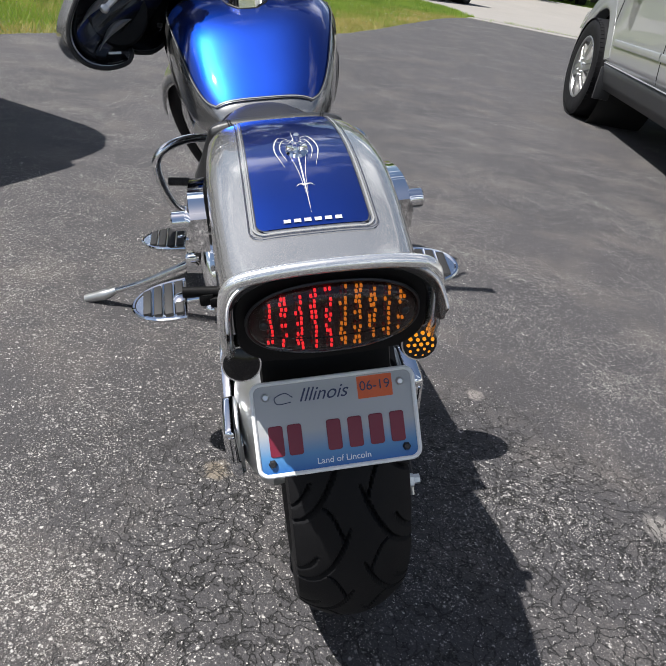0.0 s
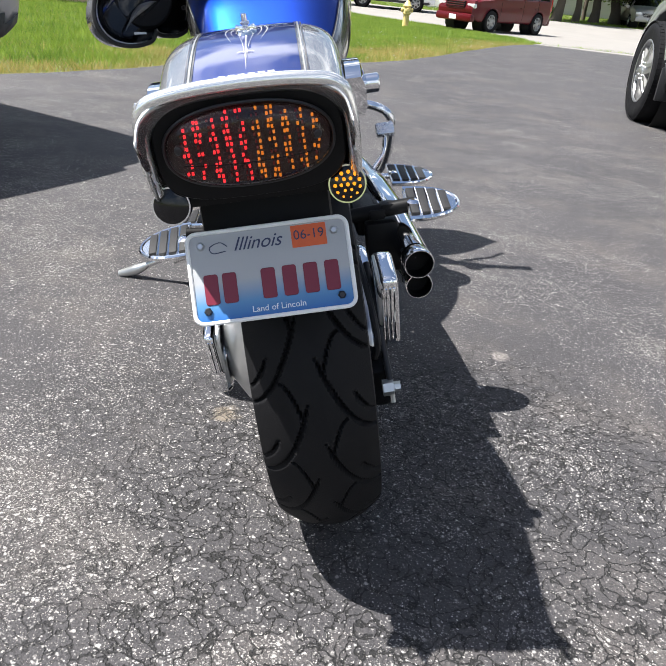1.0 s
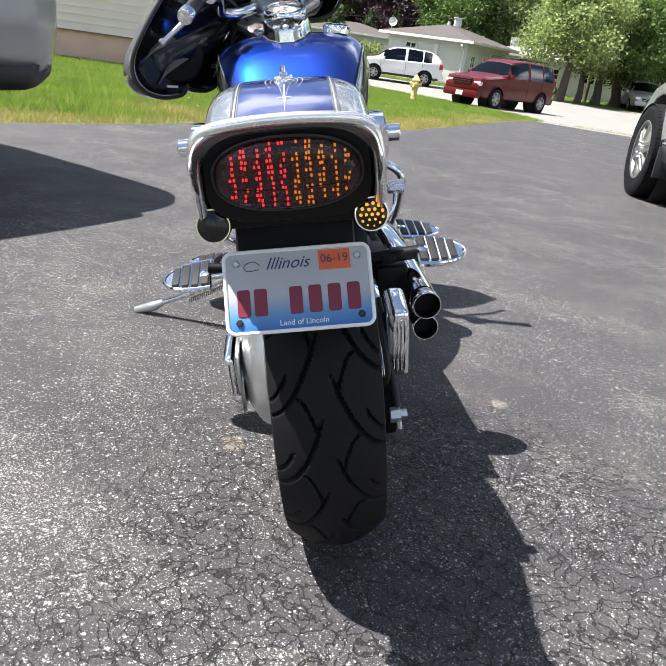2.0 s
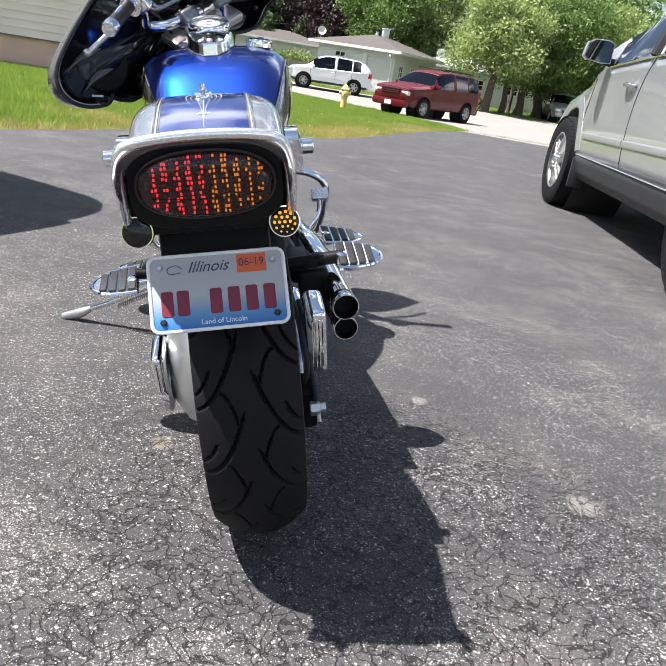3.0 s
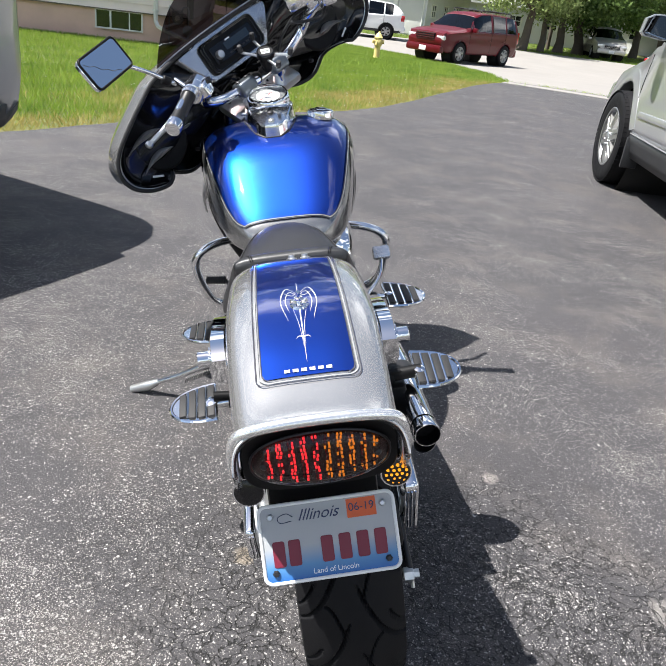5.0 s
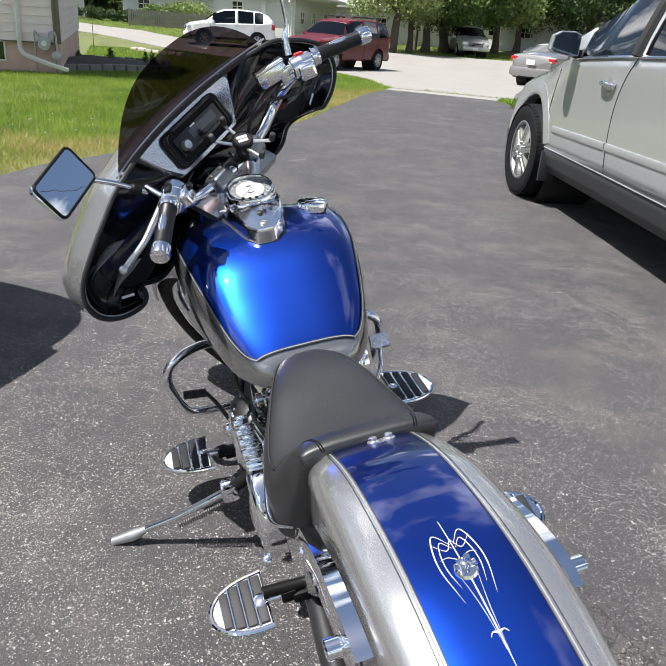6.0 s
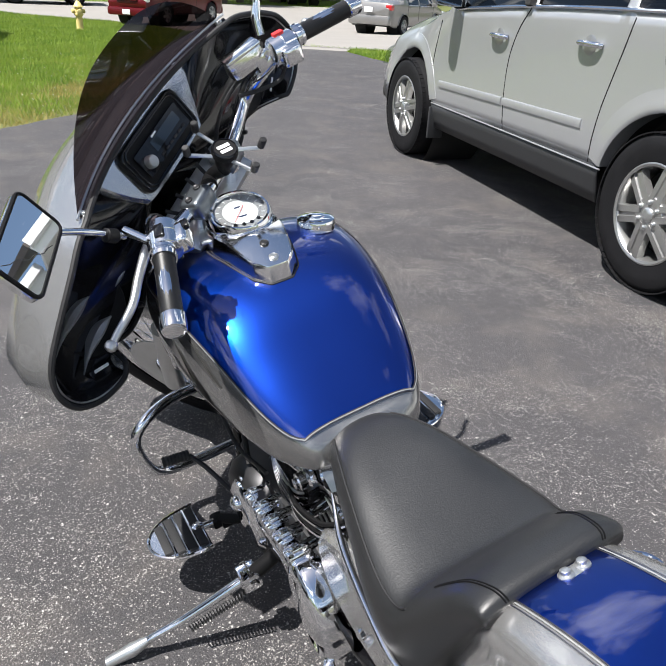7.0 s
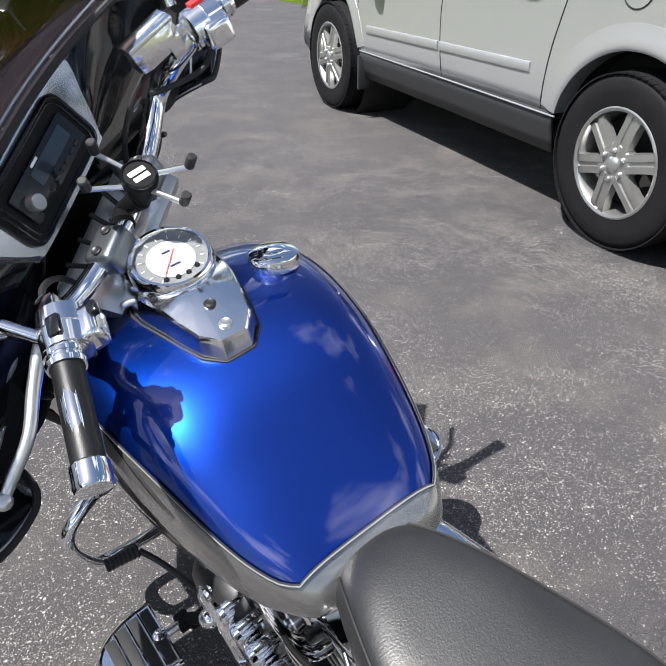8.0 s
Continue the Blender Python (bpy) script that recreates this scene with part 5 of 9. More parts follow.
# fuel cap
cp = Vector((0.140, 1.150, 0.8590)); cn_ = Vector((0.13, 0, 0.99)).normalized()
cap = part("fuel_cap", turned(cp - cn_ * 0.01, cp + cn_ * 0.030, [(0, 0.030), (0.3, 0.031), (0.36, 0.0375), (0.72, 0.0385), (0.86, 0.037), (0.95, 0.030), (1, 0.012)], 44), M["chrome"], bike, "domed chrome fuel cap")
part("cap_flap", turned(cp + cn_ * 0.027, cp + cn_ * 0.0325, [(0, 0.019), (0.6, 0.018), (1, 0.012)], 32), M["chrome"], cap)

# ---- motorcycle: front end, drawn straight ahead and then turned ----
DOWN = -STEER_AXIS
HEAD = STEER_AT + DOWN * 0.22
FAX = Vector((0, 1.775, 0.338))
fork = front("fork", join(*[rod((sx * 0.105, HEAD.y + 0.055, HEAD.z + 0.03), (sx * 0.105, FAX.y - 0.02, FAX.z + 0.03), 0.023, 20) for sx in (-1, 1)]), M["chrome"], bike, "chrome front fork")
front("upper_clamp", box((0, 0, 0), (0.26, 0.10, 0.03), 0.012, Matrix.Translation((0, HEAD.y + 0.03, HEAD.z + 0.01)) @ Matrix.Rotation(radians(34.5), 4, "X")), M["alloy"], fork)
front("lower_clamp", box((0, 0, 0), (0.26, 0.10, 0.035), 0.012, Matrix.Translation((0, HEAD.y + 0.16, HEAD.z - 0.18)) @ Matrix.Rotation(radians(34.5), 4, "X")), M["darkmetal"], fork)
for sx in (-1, 1):
    front("fork_leg", tube([(sx * 0.105, FAX.y - 0.16, FAX.z + 0.27), (sx * 0.105, FAX.y - 0.06, FAX.z + 0.10), (sx * 0.103, FAX.y, FAX.z - 0.01)], 0.030, 18, 4), M["alloy"], fork)
ftyre = front("front_tyre", tyre_mesh((0, FAX.y, FAX.z), 0.328, 0.056, 0.022, 0.060, 15, 400, 30), M["tyre"], bike, "black front tyre")
front("rim", turned((-0.042, FAX.y, FAX.z), (0.042, FAX.y, FAX.z), [(0, 0.250), (0.05, 0.243), (0.2, 0.232), (0.5, 0.226), (0.8, 0.232), (0.95, 0.243), (1, 0.250), (0.9, 0.256), (0.1, 0.256), (0, 0.250)], 64, False), M["chrome"], ftyre)
front("hub", turned((-0.06, FAX.y, FAX.z), (0.06, FAX.y, FAX.z), [(0, 0.03), (0.06, 0.05), (0.2, 0.05), (0.3, 0.03), (0.7, 0.03), (0.8, 0.05), (0.94, 0.05), (1, 0.03)], 28), M["chrome"], ftyre)
for k in range(36):
    a = 2 * math.pi * k / 36
    off = 0.38 if k % 2 else -0.38
    sd = -0.045 if k % 4 < 2 else 0.045
    front("spoke", rod((sd, FAX.y + 0.048 * math.cos(a + off * 2), FAX.z + 0.048 * math.sin(a + off * 2)), (sd * 0.2, FAX.y + 0.236 * math.cos(a), FAX.z + 0.236 * math.sin(a)), 0.0020, 6), M["chrome"], ftyre)
front("brake_disc", turned((-0.072, FAX.y, FAX.z), (-0.077, FAX.y, FAX.z), [(0, 0.07), (0, 0.149), (1, 0.149), (1, 0.07)], 56, False), M["alloy"], ftyre)
rings = []
for a in np.linspace(radians(36), radians(148), 28):
    cxy = Vector((0, FAX.y - math.cos(a) * 0.352, FAX.z + math.sin(a) * 0.352))
    out = Vector((0, -math.cos(a), math.sin(a)))
    rings.append([cxy + Vector((0.082 * math.sin(t), 0, 0)) - out * (0.075 * (1 - math.cos(t))) for t in np.linspace(-1.45, 1.45, 17)])
ff = front("front_fender", loft(rings, False, False), M["silver"], bike, "silver front fender")
sol = ff.modifiers.new("sheet", "SOLIDIFY"); sol.thickness = 0.003

# fairing shell
half = [(0, 1.150), (0.10, 1.150), (0.20, 1.148), (0.29, 1.140), (0.355, 1.112), (0.425, 1.072), (0.482, 1.030), (0.508, 0.985), (0.500, 0.940), (0.460, 0.903), (0.405, 0.884), (0.376, 0.894), (0.350, 0.890), (0.315, 0.862), (0.270, 0.842), (0.20, 0.850), (0.12, 0.885), (0, 0.900)]
rim = [(p.x, p.y) for p in spline([(x, z, 0) for x, z in half], 4)]
rim = rim + [(-x, z) for x, z in rim[-2:0:-1]]


def rim_ring(scale, y, bow=0.0, zc=1.0):
    """The rim at one depth: its lower middle set forward round the fork, its upper corners swept back."""
    ahead = lambda x, z: 0.10 * (1 - smooth_step(0.325, 0.385, abs(x))) * (1 - smooth_step(0.90, 0.98, z))
    swept = lambda x, z: 0.048 * min(1.0, (x / 0.27) ** 2) * smooth_step(1.0, 1.14, z)
    return [(x * scale, y + bow * (x / 0.5) ** 2 + ahead(x, z) - swept(x, z), zc + (z - zc) * scale) for x, z in rim]


fairing = front("fairing", loft([rim_ring(1.0, 1.333, -0.02), rim_ring(1.0, 1.350, -0.02), rim_ring(0.985, 1.420, -0.02), rim_ring(0.93, 1.490, -0.03), rim_ring(0.80, 1.555, -0.04), rim_ring(0.58, 1.605, -0.05), rim_ring(0.30, 1.630, -0.05), rim_ring(0.05, 1.638, -0.05)], True, False), M["silver"], bike, "batwing fairing, silver outside and black inside", angle=50)
front("inner_shell", loft([rim_ring(0.992, 1.334, -0.02), rim_ring(0.975, 1.340, -0.02), rim_ring(0.955, 1.362, -0.02), rim_ring(0.90, 1.392, -0.03), rim_ring(0.70, 1.405, -0.04), rim_ring(0.35, 1.400, -0.04), rim_ring(0.05, 1.400, 0)], True, False), M["black"], fairing, "black inner fairing", angle=50)
bead = [Vector(p) for p in rim_ring(1.002, 1.331, -0.02)]
front("rim_bead", tube(bead + bead[:2], 0.0055, 8, 1, False, smooth=False), M["rubber"], fairing)
bead2 = [Vector(p) for p in rim_ring(0.984, 1.3335, -0.02)]
front("rim_line", tube(bead2 + bead2[:2], 0.0018, 6, 1, False, smooth=False), M["alloy"], fairing)
# dash panel with the radio
M["dash"] = material("satin_grey_dash", (0.58, 0.59, 0.61), 0.20, 0.85, coat=1.0, vary=0.2, vary_scale=8)
dm = plane_at((0, 1.342, 1.084), (1, 0, 0), (0, 0.22, 1))
dash = [(-0.175, 0.050), (-0.09, 0.060), (0.09, 0.060), (0.175, 0.050), (0.150, 0.0), (0.118, -0.046), (0.09, -0.058), (-0.09, -0.058), (-0.118, -0.046), (-0.150, 0.0)]
front("dash_panel", slab([(p.x, p.y) for p in spline([(x, y, 0) for x, y in dash + dash[:1]], 4)][:-1], 0.030, dm @ Matrix.Translation((0, 0, -0.02)), 0.008), M["dash"], fairing, "glossy dash panel")
bez = rounded(0.212, 0.094, 0.020, 6)
radio = front("radio", slab(bez, 0.014, dm @ Matrix.Translation((0.0, 0.0, 0.006)), 0.003), M["matte"], bike, "black car radio in a recessed frame")
for sc_ in (0.94, 0.86):
    front("bezel_ridge", tube([dm @ Vector((x * sc_, y * sc_, 0.020)) for x, y in bez + bez[:1]], 0.0022, 6, 1, smooth=False), M["black"], radio)
front("radio_face", slab(rounded(0.160, 0.050, 0.004), 0.006, dm @ Matrix.Translation((0, 0, 0.020)), 0.0015), M["black"], radio)
M["screen"] = material("dark_display", (0.02, 0.03, 0.04), 0.12, coat=0.5)
front("display", slab(rounded(0.092, 0.022, 0.002), 0.001, dm @ Matrix.Translation((0.016, 0.006, 0.026)), 0), M["screen"], radio)
front("volume_knob", turned(dm @ Vector((-0.060, -0.004, 0.024)), dm @ Vector((-0.060, -0.004, 0.040)), [(0, 0.013), (0.8, 0.012), (1, 0.010)], 28), M["alloy"], radio, "silver volume knob")
for k in range(6):
    front("button", box((0, 0, 0), (0.011, 0.004, 0.002), 0.0005, dm @ Matrix.Translation((-0.022 + 0.016 * k, -0.016, 0.027))), M["darkmetal"], radio)
front("brand_bar", slab(rounded(0.018, 0.0035, 0.0005), 0.0006, dm @ Matrix.Translation((-0.010, 0.0205, 0.0262)), 0), M["white"], radio)
# speaker pods with their raised blades
# black gloss blades: the grey base paints in their sunlit glints
M["blade"] = material("glint_grey_plastic", (0.30, 0.30, 0.305), 0.30, 0.6, coat=0.5, vary=0.1, vary_scale=20)
for sx in (-1, 1):
    sc0 = Vector((0.335 * sx, 1.374, 0.985))
    pod = front("speaker", turned(sc0, sc0 + Vector((0, -0.012, 0)), [(0, 0.085), (0.5, 0.087), (1, 0.080), (0.9, 0.070), (0.2, 0.028), (0.4, 0.02), (0.45, 0.002)], 44, False), M["matte"], fairing, "round black speaker")
    for x0, z0, x1, z1, bow_, yy in ((0.445, 1.004, 0.322, 1.015, 0.010, 1.352), (0.436, 0.936, 0.318, 0.953, 0.012, 1.352), (0.305, 0.957, 0.208, 0.968, 0.010, 1.372), (0.318, 1.047, 0.224, 1.054, 0.008, 1.365)):
        leaf = []
        for q in np.linspace(0, 1, 15):
            mid_ = Vector(((x0 + (x1 - x0) * q) * sx, yy, z0 + (z1 - z0) * q + bow_ * 4 * q * (1 - q)))
            wd = 0.0010 + 0.0085 * math.sin(math.pi * q ** 1.5) ** 1.2
            leaf.append([mid_ + Vector(v) * wd for v in ((0, 1.6, -1.0), (0, -0.9, -0.7), (0, -1.5, 0.2), (0, -0.6, 0.9), (0, 1.6, 1.0))])
        front("blade", loft(leaf), M["blade"], fairing, angle=25)
    front("pod_bar", slab(rounded(0.034, 0.006, 0.001), 0.001, plane_at((0.405 * sx, 1.352, 0.912), (1, 0, 0.55 * sx), (0, 0, 1)), 0), M["white"], fairing)
    for px_, pz_ in ((0.47, 0.95), (0.44, 1.03), (0.25, 0.90)):
        front("pod_screw", turned((px_ * sx, 1.372, pz_), (px_ * sx, 1.355, pz_), [(0, 0.006), (0.6, 0.006), (1, 0.004)], 12), M["darkmetal"], fairing)
# windscreen
bm = bmesh.new()
rows = []
for j in range(17):
    q = j / 16
    row = []
    for i in range(41):
        u = -1 + i / 20
        zb = 1.136 + 0.008 * (1 - u * u)
        zt = 1.140 + 0.147 * (1 - abs(u) ** 2.7)
        z = zb + (zt - zb) * q
        x = 0.015 + 0.286 * u * (1 - 0.02 * q)
        row.append(bm.verts.new((x, 1.366 - 0.062 * u * u - 0.47 * (z - 1.14), z)))
    rows.append(row)
for a, b in zip(rows, rows[1:]):
    for i in range(40):
        bm.faces.new((a[i], a[i + 1], b[i + 1], b[i]))
bmesh.ops.remove_doubles(bm, verts=bm.verts, dist=0.0004)
front("windscreen", bm, M["smoke"], fairing, "dark smoked windscreen")
strip = [(0.015 + 0.285 * u, 1.359 - 0.062 * u * u, 1.142 - 0.004 * u * u) for u in np.linspace(-1, 1, 25)]
front("screen_strip", tube(strip, 0.005, 8, 1, smooth=False), M["black"], fairing)
strip2 = [(x, y - 0.004, z + 0.0125) for x, y, z in strip]
front("screen_piping", tube(strip2, 0.0024, 6, 1, smooth=False), M["alloy"], fairing, "thin bright piping along the screen's base")
for u in (-0.93, -0.475, 0, 0.475, 0.93):
    c = Vector((0.015 + 0.285 * u, 1.356 - 0.062 * u * u, 1.144))
    front("screen_screw", turned(c, c + Vector((0, -0.012, 0.003)), [(0, 0.0055), (0.5, 0.0055), (0.55, 0.0035), (1, 0.003)], 12), M["alloy"], fairing)

# handlebar, grips, switches, levers
M["griprubber"] = material("black_grip_rubber", (0.006, 0.006, 0.0065), 0.42, spec=0.35, vary=0.2, vary_scale=40, bump=0.12, bump_scale=600)
M["clampgrey"] = material("satin_grey_metal", (0.17, 0.19, 0.21), 0.32, 0.9, vary=0.1, vary_scale=30)
bar = [(-0.405, 1.066, 1.060), (-0.33, 1.115, 1.078), (-0.26, 1.160, 1.082), (-0.215, 1.222, 1.052), (-0.20, 1.268, 1.018), (-0.14, 1.276, 0.992), (-0.07, 1.270, 0.983), (0, 1.266, 0.980)]
bar = bar + [(-x, y, z) for x, y, z in bar[-2::-1]]
handlebar = front("handlebar", tube(bar, 0.0150, 16, 7), M["chrome"], bike, "wide chrome handlebar turned to the left")
for sx in (-1, 1):
    front("riser", turned((0.064 * sx, 1.300, 0.915), (0.064 * sx, 1.262, 0.982), [(0, 0.020), (0.6, 0.019), (0.7, 0.024), (0.95, 0.024), (1, 0.018)], 24), M["chrome"], handlebar)
    clamp_ = front("bar_clamp", box((0.064 * sx, 1.264, 0.984), (0.062, 0.050, 0.044), 0.013, None, 4), M["clampgrey"], handlebar, "rounded satin grey bar clamp")
    for dx in (-0.017, 0.017):
        front("clamp_bolt", turned(((0.064 + dx) * sx, 1.264, 1.004), ((0.064 + dx) * sx, 1.264, 1.0095), [(0, 0.0075), (0.8, 0.0075), (1, 0.006), (0.8, 0.004)], 16), M["darkmetal"], clamp_)
    g0, g1 = Vector((0.292 * sx, 1.140, 1.083)), Vector((0.388 * sx, 1.0785, 1.064))
    grip = front("grip", turned(g0, g1, [(0, 0.0185), (0.04, 0.0185), (0.06, 0.0172), (1, 0.0172)], 28), M["griprubber"], handlebar, "black rubber grip with chrome end")
    d = (g1 - g0).normalized()
    front("grip_end", turned(g1, g1 + d * 0.030, [(0, 0.0180), (0.08, 0.0200), (0.80, 0.0200), (0.95, 0.0185), (1, 0.016)], 28), M["chrome"], grip)
    front("grip_collar", turned(g0 - d * 0.014, g0 + d * 0.004, [(0, 0.0225), (0.3, 0.0225), (0.35, 0.020), (0.6, 0.020), (0.65, 0.022), (1, 0.021)], 28), M["chrome"], grip)
    hc = Vector((0.254 * sx, 1.163, 1.082))
    hm = plane_at(hc, d * sx, (0, 0, 1))
    hous = front("switch_housing", join(turned(hc - d * 0.030, hc + d * 0.028, [(0, 0.022), (0.06, 0.027), (0.48, 0.029), (0.50, 0.0275), (0.52, 0.029), (0.94, 0.0275), (1, 0.023)], 36), box((0, 0, 0), (0.044, 0.038, 0.046), 0.010, hm @ Matrix.Translation((0.002 * sx, -0.008, 0.018)), 3)), M["satin"], handlebar, "polished switch housing")
    if sx < 0:
        front("rocker_switch", box((0, 0, 0), (0.026, 0.010, 0.016), 0.003, hm @ Matrix.Translation((-0.004, 0.026, 0.006))), M["black"], hous)
        front("signal_switch", box((0, 0, 0), (0.016, 0.012, 0.014), 0.003, hm @ Matrix.Translation((0.010, 0.004, 0.040))), M["black"], hous)
        front("horn_button", turned(hm @ Vector((0.0, -0.014, 0.022)), hm @ Vector((0, -0.014, 0.036)), [(0, 0.008), (0.7, 0.008), (1, 0.005)], 16), M["black"], hous)
    else:
        front("stop_switch", box((0, 0, 0), (0.022, 0.009, 0.014), 0.002, hm @ Matrix.Translation((0.0, 0.028, -0.002))), M["red"], hous, "red stop switch")
        front("start_button", turned(hm @ Vector((0.010, -0.016, -0.03)), hm @ Vector((0.010, -0.016, -0.042)), [(0, 0.009), (0.7, 0.009), (1, 0.006)], 16), M["black"], hous)
        front("reservoir", box((0, 0, 0), (0.085, 0.046, 0.040), 0.018, plane_at((0.205, 1.222, 1.098), (0.83, -0.55, 0), (0, 0, 1))), M["satin"], handlebar, "chrome brake fluid reservoir")
        front("reservoir_lid", box((0, 0, 0), (0.080, 0.008, 0.042), 0.0038, plane_at((0.205, 1.222, 1.118), (0.83, -0.55, 0), (0, 0, 1))), M["satin"], handlebar)
        front("mirror_stem", tube([(0.275, 1.215, 1.105), (0.290, 1.215, 1.135), (0.315, 1.205, 1.175), (0.34, 1.20, 1.26), (0.36, 1.195, 1.33)], 0.006, 10, 5, True, [0.011, 0.010, 0.006, 0.005, 0.005]), M["chrome"], handlebar)
        front("switch_cable", tube([(0.24, 1.16, 1.058), (0.22, 1.18, 1.035), (0.18, 1.21, 1.045), (0.15, 1.23, 1.06)], 0.0045, 8, 6), M["rubber"], handlebar)
    for k, (dx, dz) in enumerate(((-0.02, 0.012), (0.02, -0.012))):
        front("housing_screw", turned(hm @ Vector((dx, -0.026 + 0.0, dz)), hm @ Vector((dx, -0.031, dz)), [(0, 0.004), (1, 0.003)], 10), M["darkmetal"], hous)
    lev = [(0.235 * sx, 1.205, 1.076), (0.268 * sx, 1.205, 1.070), (0.31 * sx, 1.205, 1.056), (0.36 * sx, 1.195, 1.045), (0.405 * sx, 1.205, 1.034), (0.428 * sx, 1.208, 1.030)]
    lever = front("clutch_lever" if sx < 0 else "brake_lever", tube(lev, 0.007, 10, 6, True, [0.009, 0.009, 0.008, 0.0075, 0.007, 0.006]), M["alloy"], handlebar, "polished hand lever")
    front("lever_ball", turned((0.420 * sx, 1.207, 1.032), (0.438 * sx, 1.209, 1.028), [(0, 0.005), (0.2, 0.0092), (0.5, 0.0105), (0.8, 0.0092), (1, 0.004)], 18), M["alloy"], lever)
    front("lever_perch", box((0, 0, 0), (0.045, 0.035, 0.026), 0.008, plane_at((0.228 * sx, 1.198, 1.080), (0.83 * sx, -0.5, 0), (0, 0, 1))), M["chrome"], handlebar)
    front("cable", tube([(0.23 * sx, 1.20, 1.07), (0.18 * sx, 1.26, 1.06), (0.12 * sx, 1.31, 1.0), (0.08 * sx, 1.35, 0.88), (0.06 * sx, 1.36, 0.75)], 0.0045, 8, 6), M["rubber"], handlebar)
# left mirror, on its stem
iu = STEER.inverted()
mt_, mr_, mb_ = Vector((-0.367, 1.011, 1.133)), Vector((-0.329, 1.013, 1.068)), Vector((-0.395, 0.887, 1.024))
mc = (mt_ + mb_) / 2
ex = (mr_ - mt_).normalized()
ey = (mt_ - (mt_ + mb_ - mr_)).normalized()
mw, mh = (mr_ - mt_).length, (mb_ - mr_).length
mpl = plane_at(mc, mr_ - mt_, mr_ - mb_)
if (mpl.to_3x3() @ Vector((0, 0, 1))).y > 0:
    mpl = mpl @ Matrix.Rotation(math.pi, 4, "X")
mshape = rounded(mw * 1.09, mh * 1.04, 0.013, 6)
mir = part("mirror", slab(mshape, 0.016, mpl @ Matrix.Translation((0, 0, -0.016)), 0.004), M["chrome"], bike, "rectangular chrome mirror on a stem")
part("mirror_frame", tube([mpl @ Vector((x * 0.965, y * 0.965, 0.0005)) for x, y in mshape + mshape[:1]], 0.0034, 8, 1, smooth=False), M["matte"], mir)
part("mirror_glass", slab([(x * 0.93, y * 0.93) for x, y in mshape], 0.0012, mpl @ Matrix.Translation((0, 0, 0.0006)), 0), M["mirror"], mir, "mirror glass showing the sky")
crack_ = [(0.44, 0.18), (0.36, 0.10), (0.33, 0.02), (0.16, -0.08), (0.10, -0.17), (-0.12, -0.26), (-0.20, -0.36), (-0.34, -0.44)]
part("crack", tube([mpl @ Vector((x * mw, y * mh, 0.0021)) for x, y in crack_], 0.0006, 5, 1, smooth=False), M["darkmetal"], mir, "thin crack across the glass")
st0 = mc.lerp(mr_, 0.80) + (mpl.to_3x3() @ Vector((0, 0, -0.010)))
st1 = STEER @ Vector((-0.268, 1.222, 1.108))
part("mirror_stem", tube([st0, st0.lerp(st1, 0.5) + Vector((0, 0, 0.004)), st1], 0.0055, 12, 5), M["chrome"], mir)
part("stem_clamp", rod(st0.lerp(st1, 0.72), st0.lerp(st1, 0.88), 0.012, 14, 0.002), M["matte"], mir)
part("stem_bolt", rod(st1 + Vector((0, 0, 0.012)), st1 + Vector((0.035, -0.035, -0.012)), 0.008, 12, 0.002), M["chrome"], mir)

# phone holder on the bar clamp
pc = Vector((0.008, 1.211, 1.046))
pn = Vector((0, -0.55, 0.83)).normalized()
pm = plane_at(pc, (1, 0, 0), (0, 0.83, 0.55)) @ Matrix.Rotation(radians(-38), 4, "Z")
holder = part("phone_holder", join(turned(pc - pn * 0.012, pc + pn * 0.004, [(0, 0.022), (0.2, 0.0255), (0.8, 0.0255), (1, 0.023)], 36), turned(pc - pn * 0.06, pc - pn * 0.010, [(0, 0.012), (0.3, 0.013), (0.5, 0.018), (0.8, 0.018), (1, 0.012)], 24)), M["matte"], bike, "black spring phone holder, empty")
part("holder_ring", turned(pc + pn * 0.002, pc + pn * 0.006, [(0, 0.0245), (0.5, 0.0245), (1, 0.0225), (1, 0.0215), (0.5, 0.021)], 36, False), M["black"], holder)
for yy, ww in ((0.005, 0.026), (-0.006, 0.024)):
    part("brand_bar", slab(rounded(ww, 0.0075, 0.001), 0.0006, pm @ Matrix.Rotation(radians(48), 4, "Z") @ Matrix.Translation((0, yy, 0.0042)), 0), M["white"], holder)
for sx in (-1, 1):
    for sy in (-1, 1):
        a = pm @ Vector((0.012 * sx, 0.012 * sy, -0.010))
        c = pm @ Vector((0.062 * sx, 0.030 * sy, -0.004))
        e = pm @ Vector((0.066 * sx, 0.032 * sy, 0.018))
        part("arm", tube([a, a.lerp(c, 0.6), c, c.lerp(e, 0.4)], 0.0038, 8, 4), M["alloy"], holder)
        part("rubber_tip", rod(c, e, 0.0072, 14, 0.002), M["rubber"], holder)
part("ball_arm", tube([pc - pn * 0.05, pc - pn * 0.075 + Vector((-0.02, 0.02, 0)), STEER @ Vector((-0.02, 1.262, 0.985))], 0.014, 14, 5, True, [0.016, 0.012, 0.017]), M["matte"], holder)
ign = STEER @ Vector((0.015, 1.315, 0.945))
part("ignition_lock", turned(ign - Vector((0, 0, 0.02)), ign + Vector((0, -0.01, 0.022)), [(0, 0.020), (0.6, 0.020), (0.7, 0.015), (1, 0.014)], 24), M["alloy"], bike)
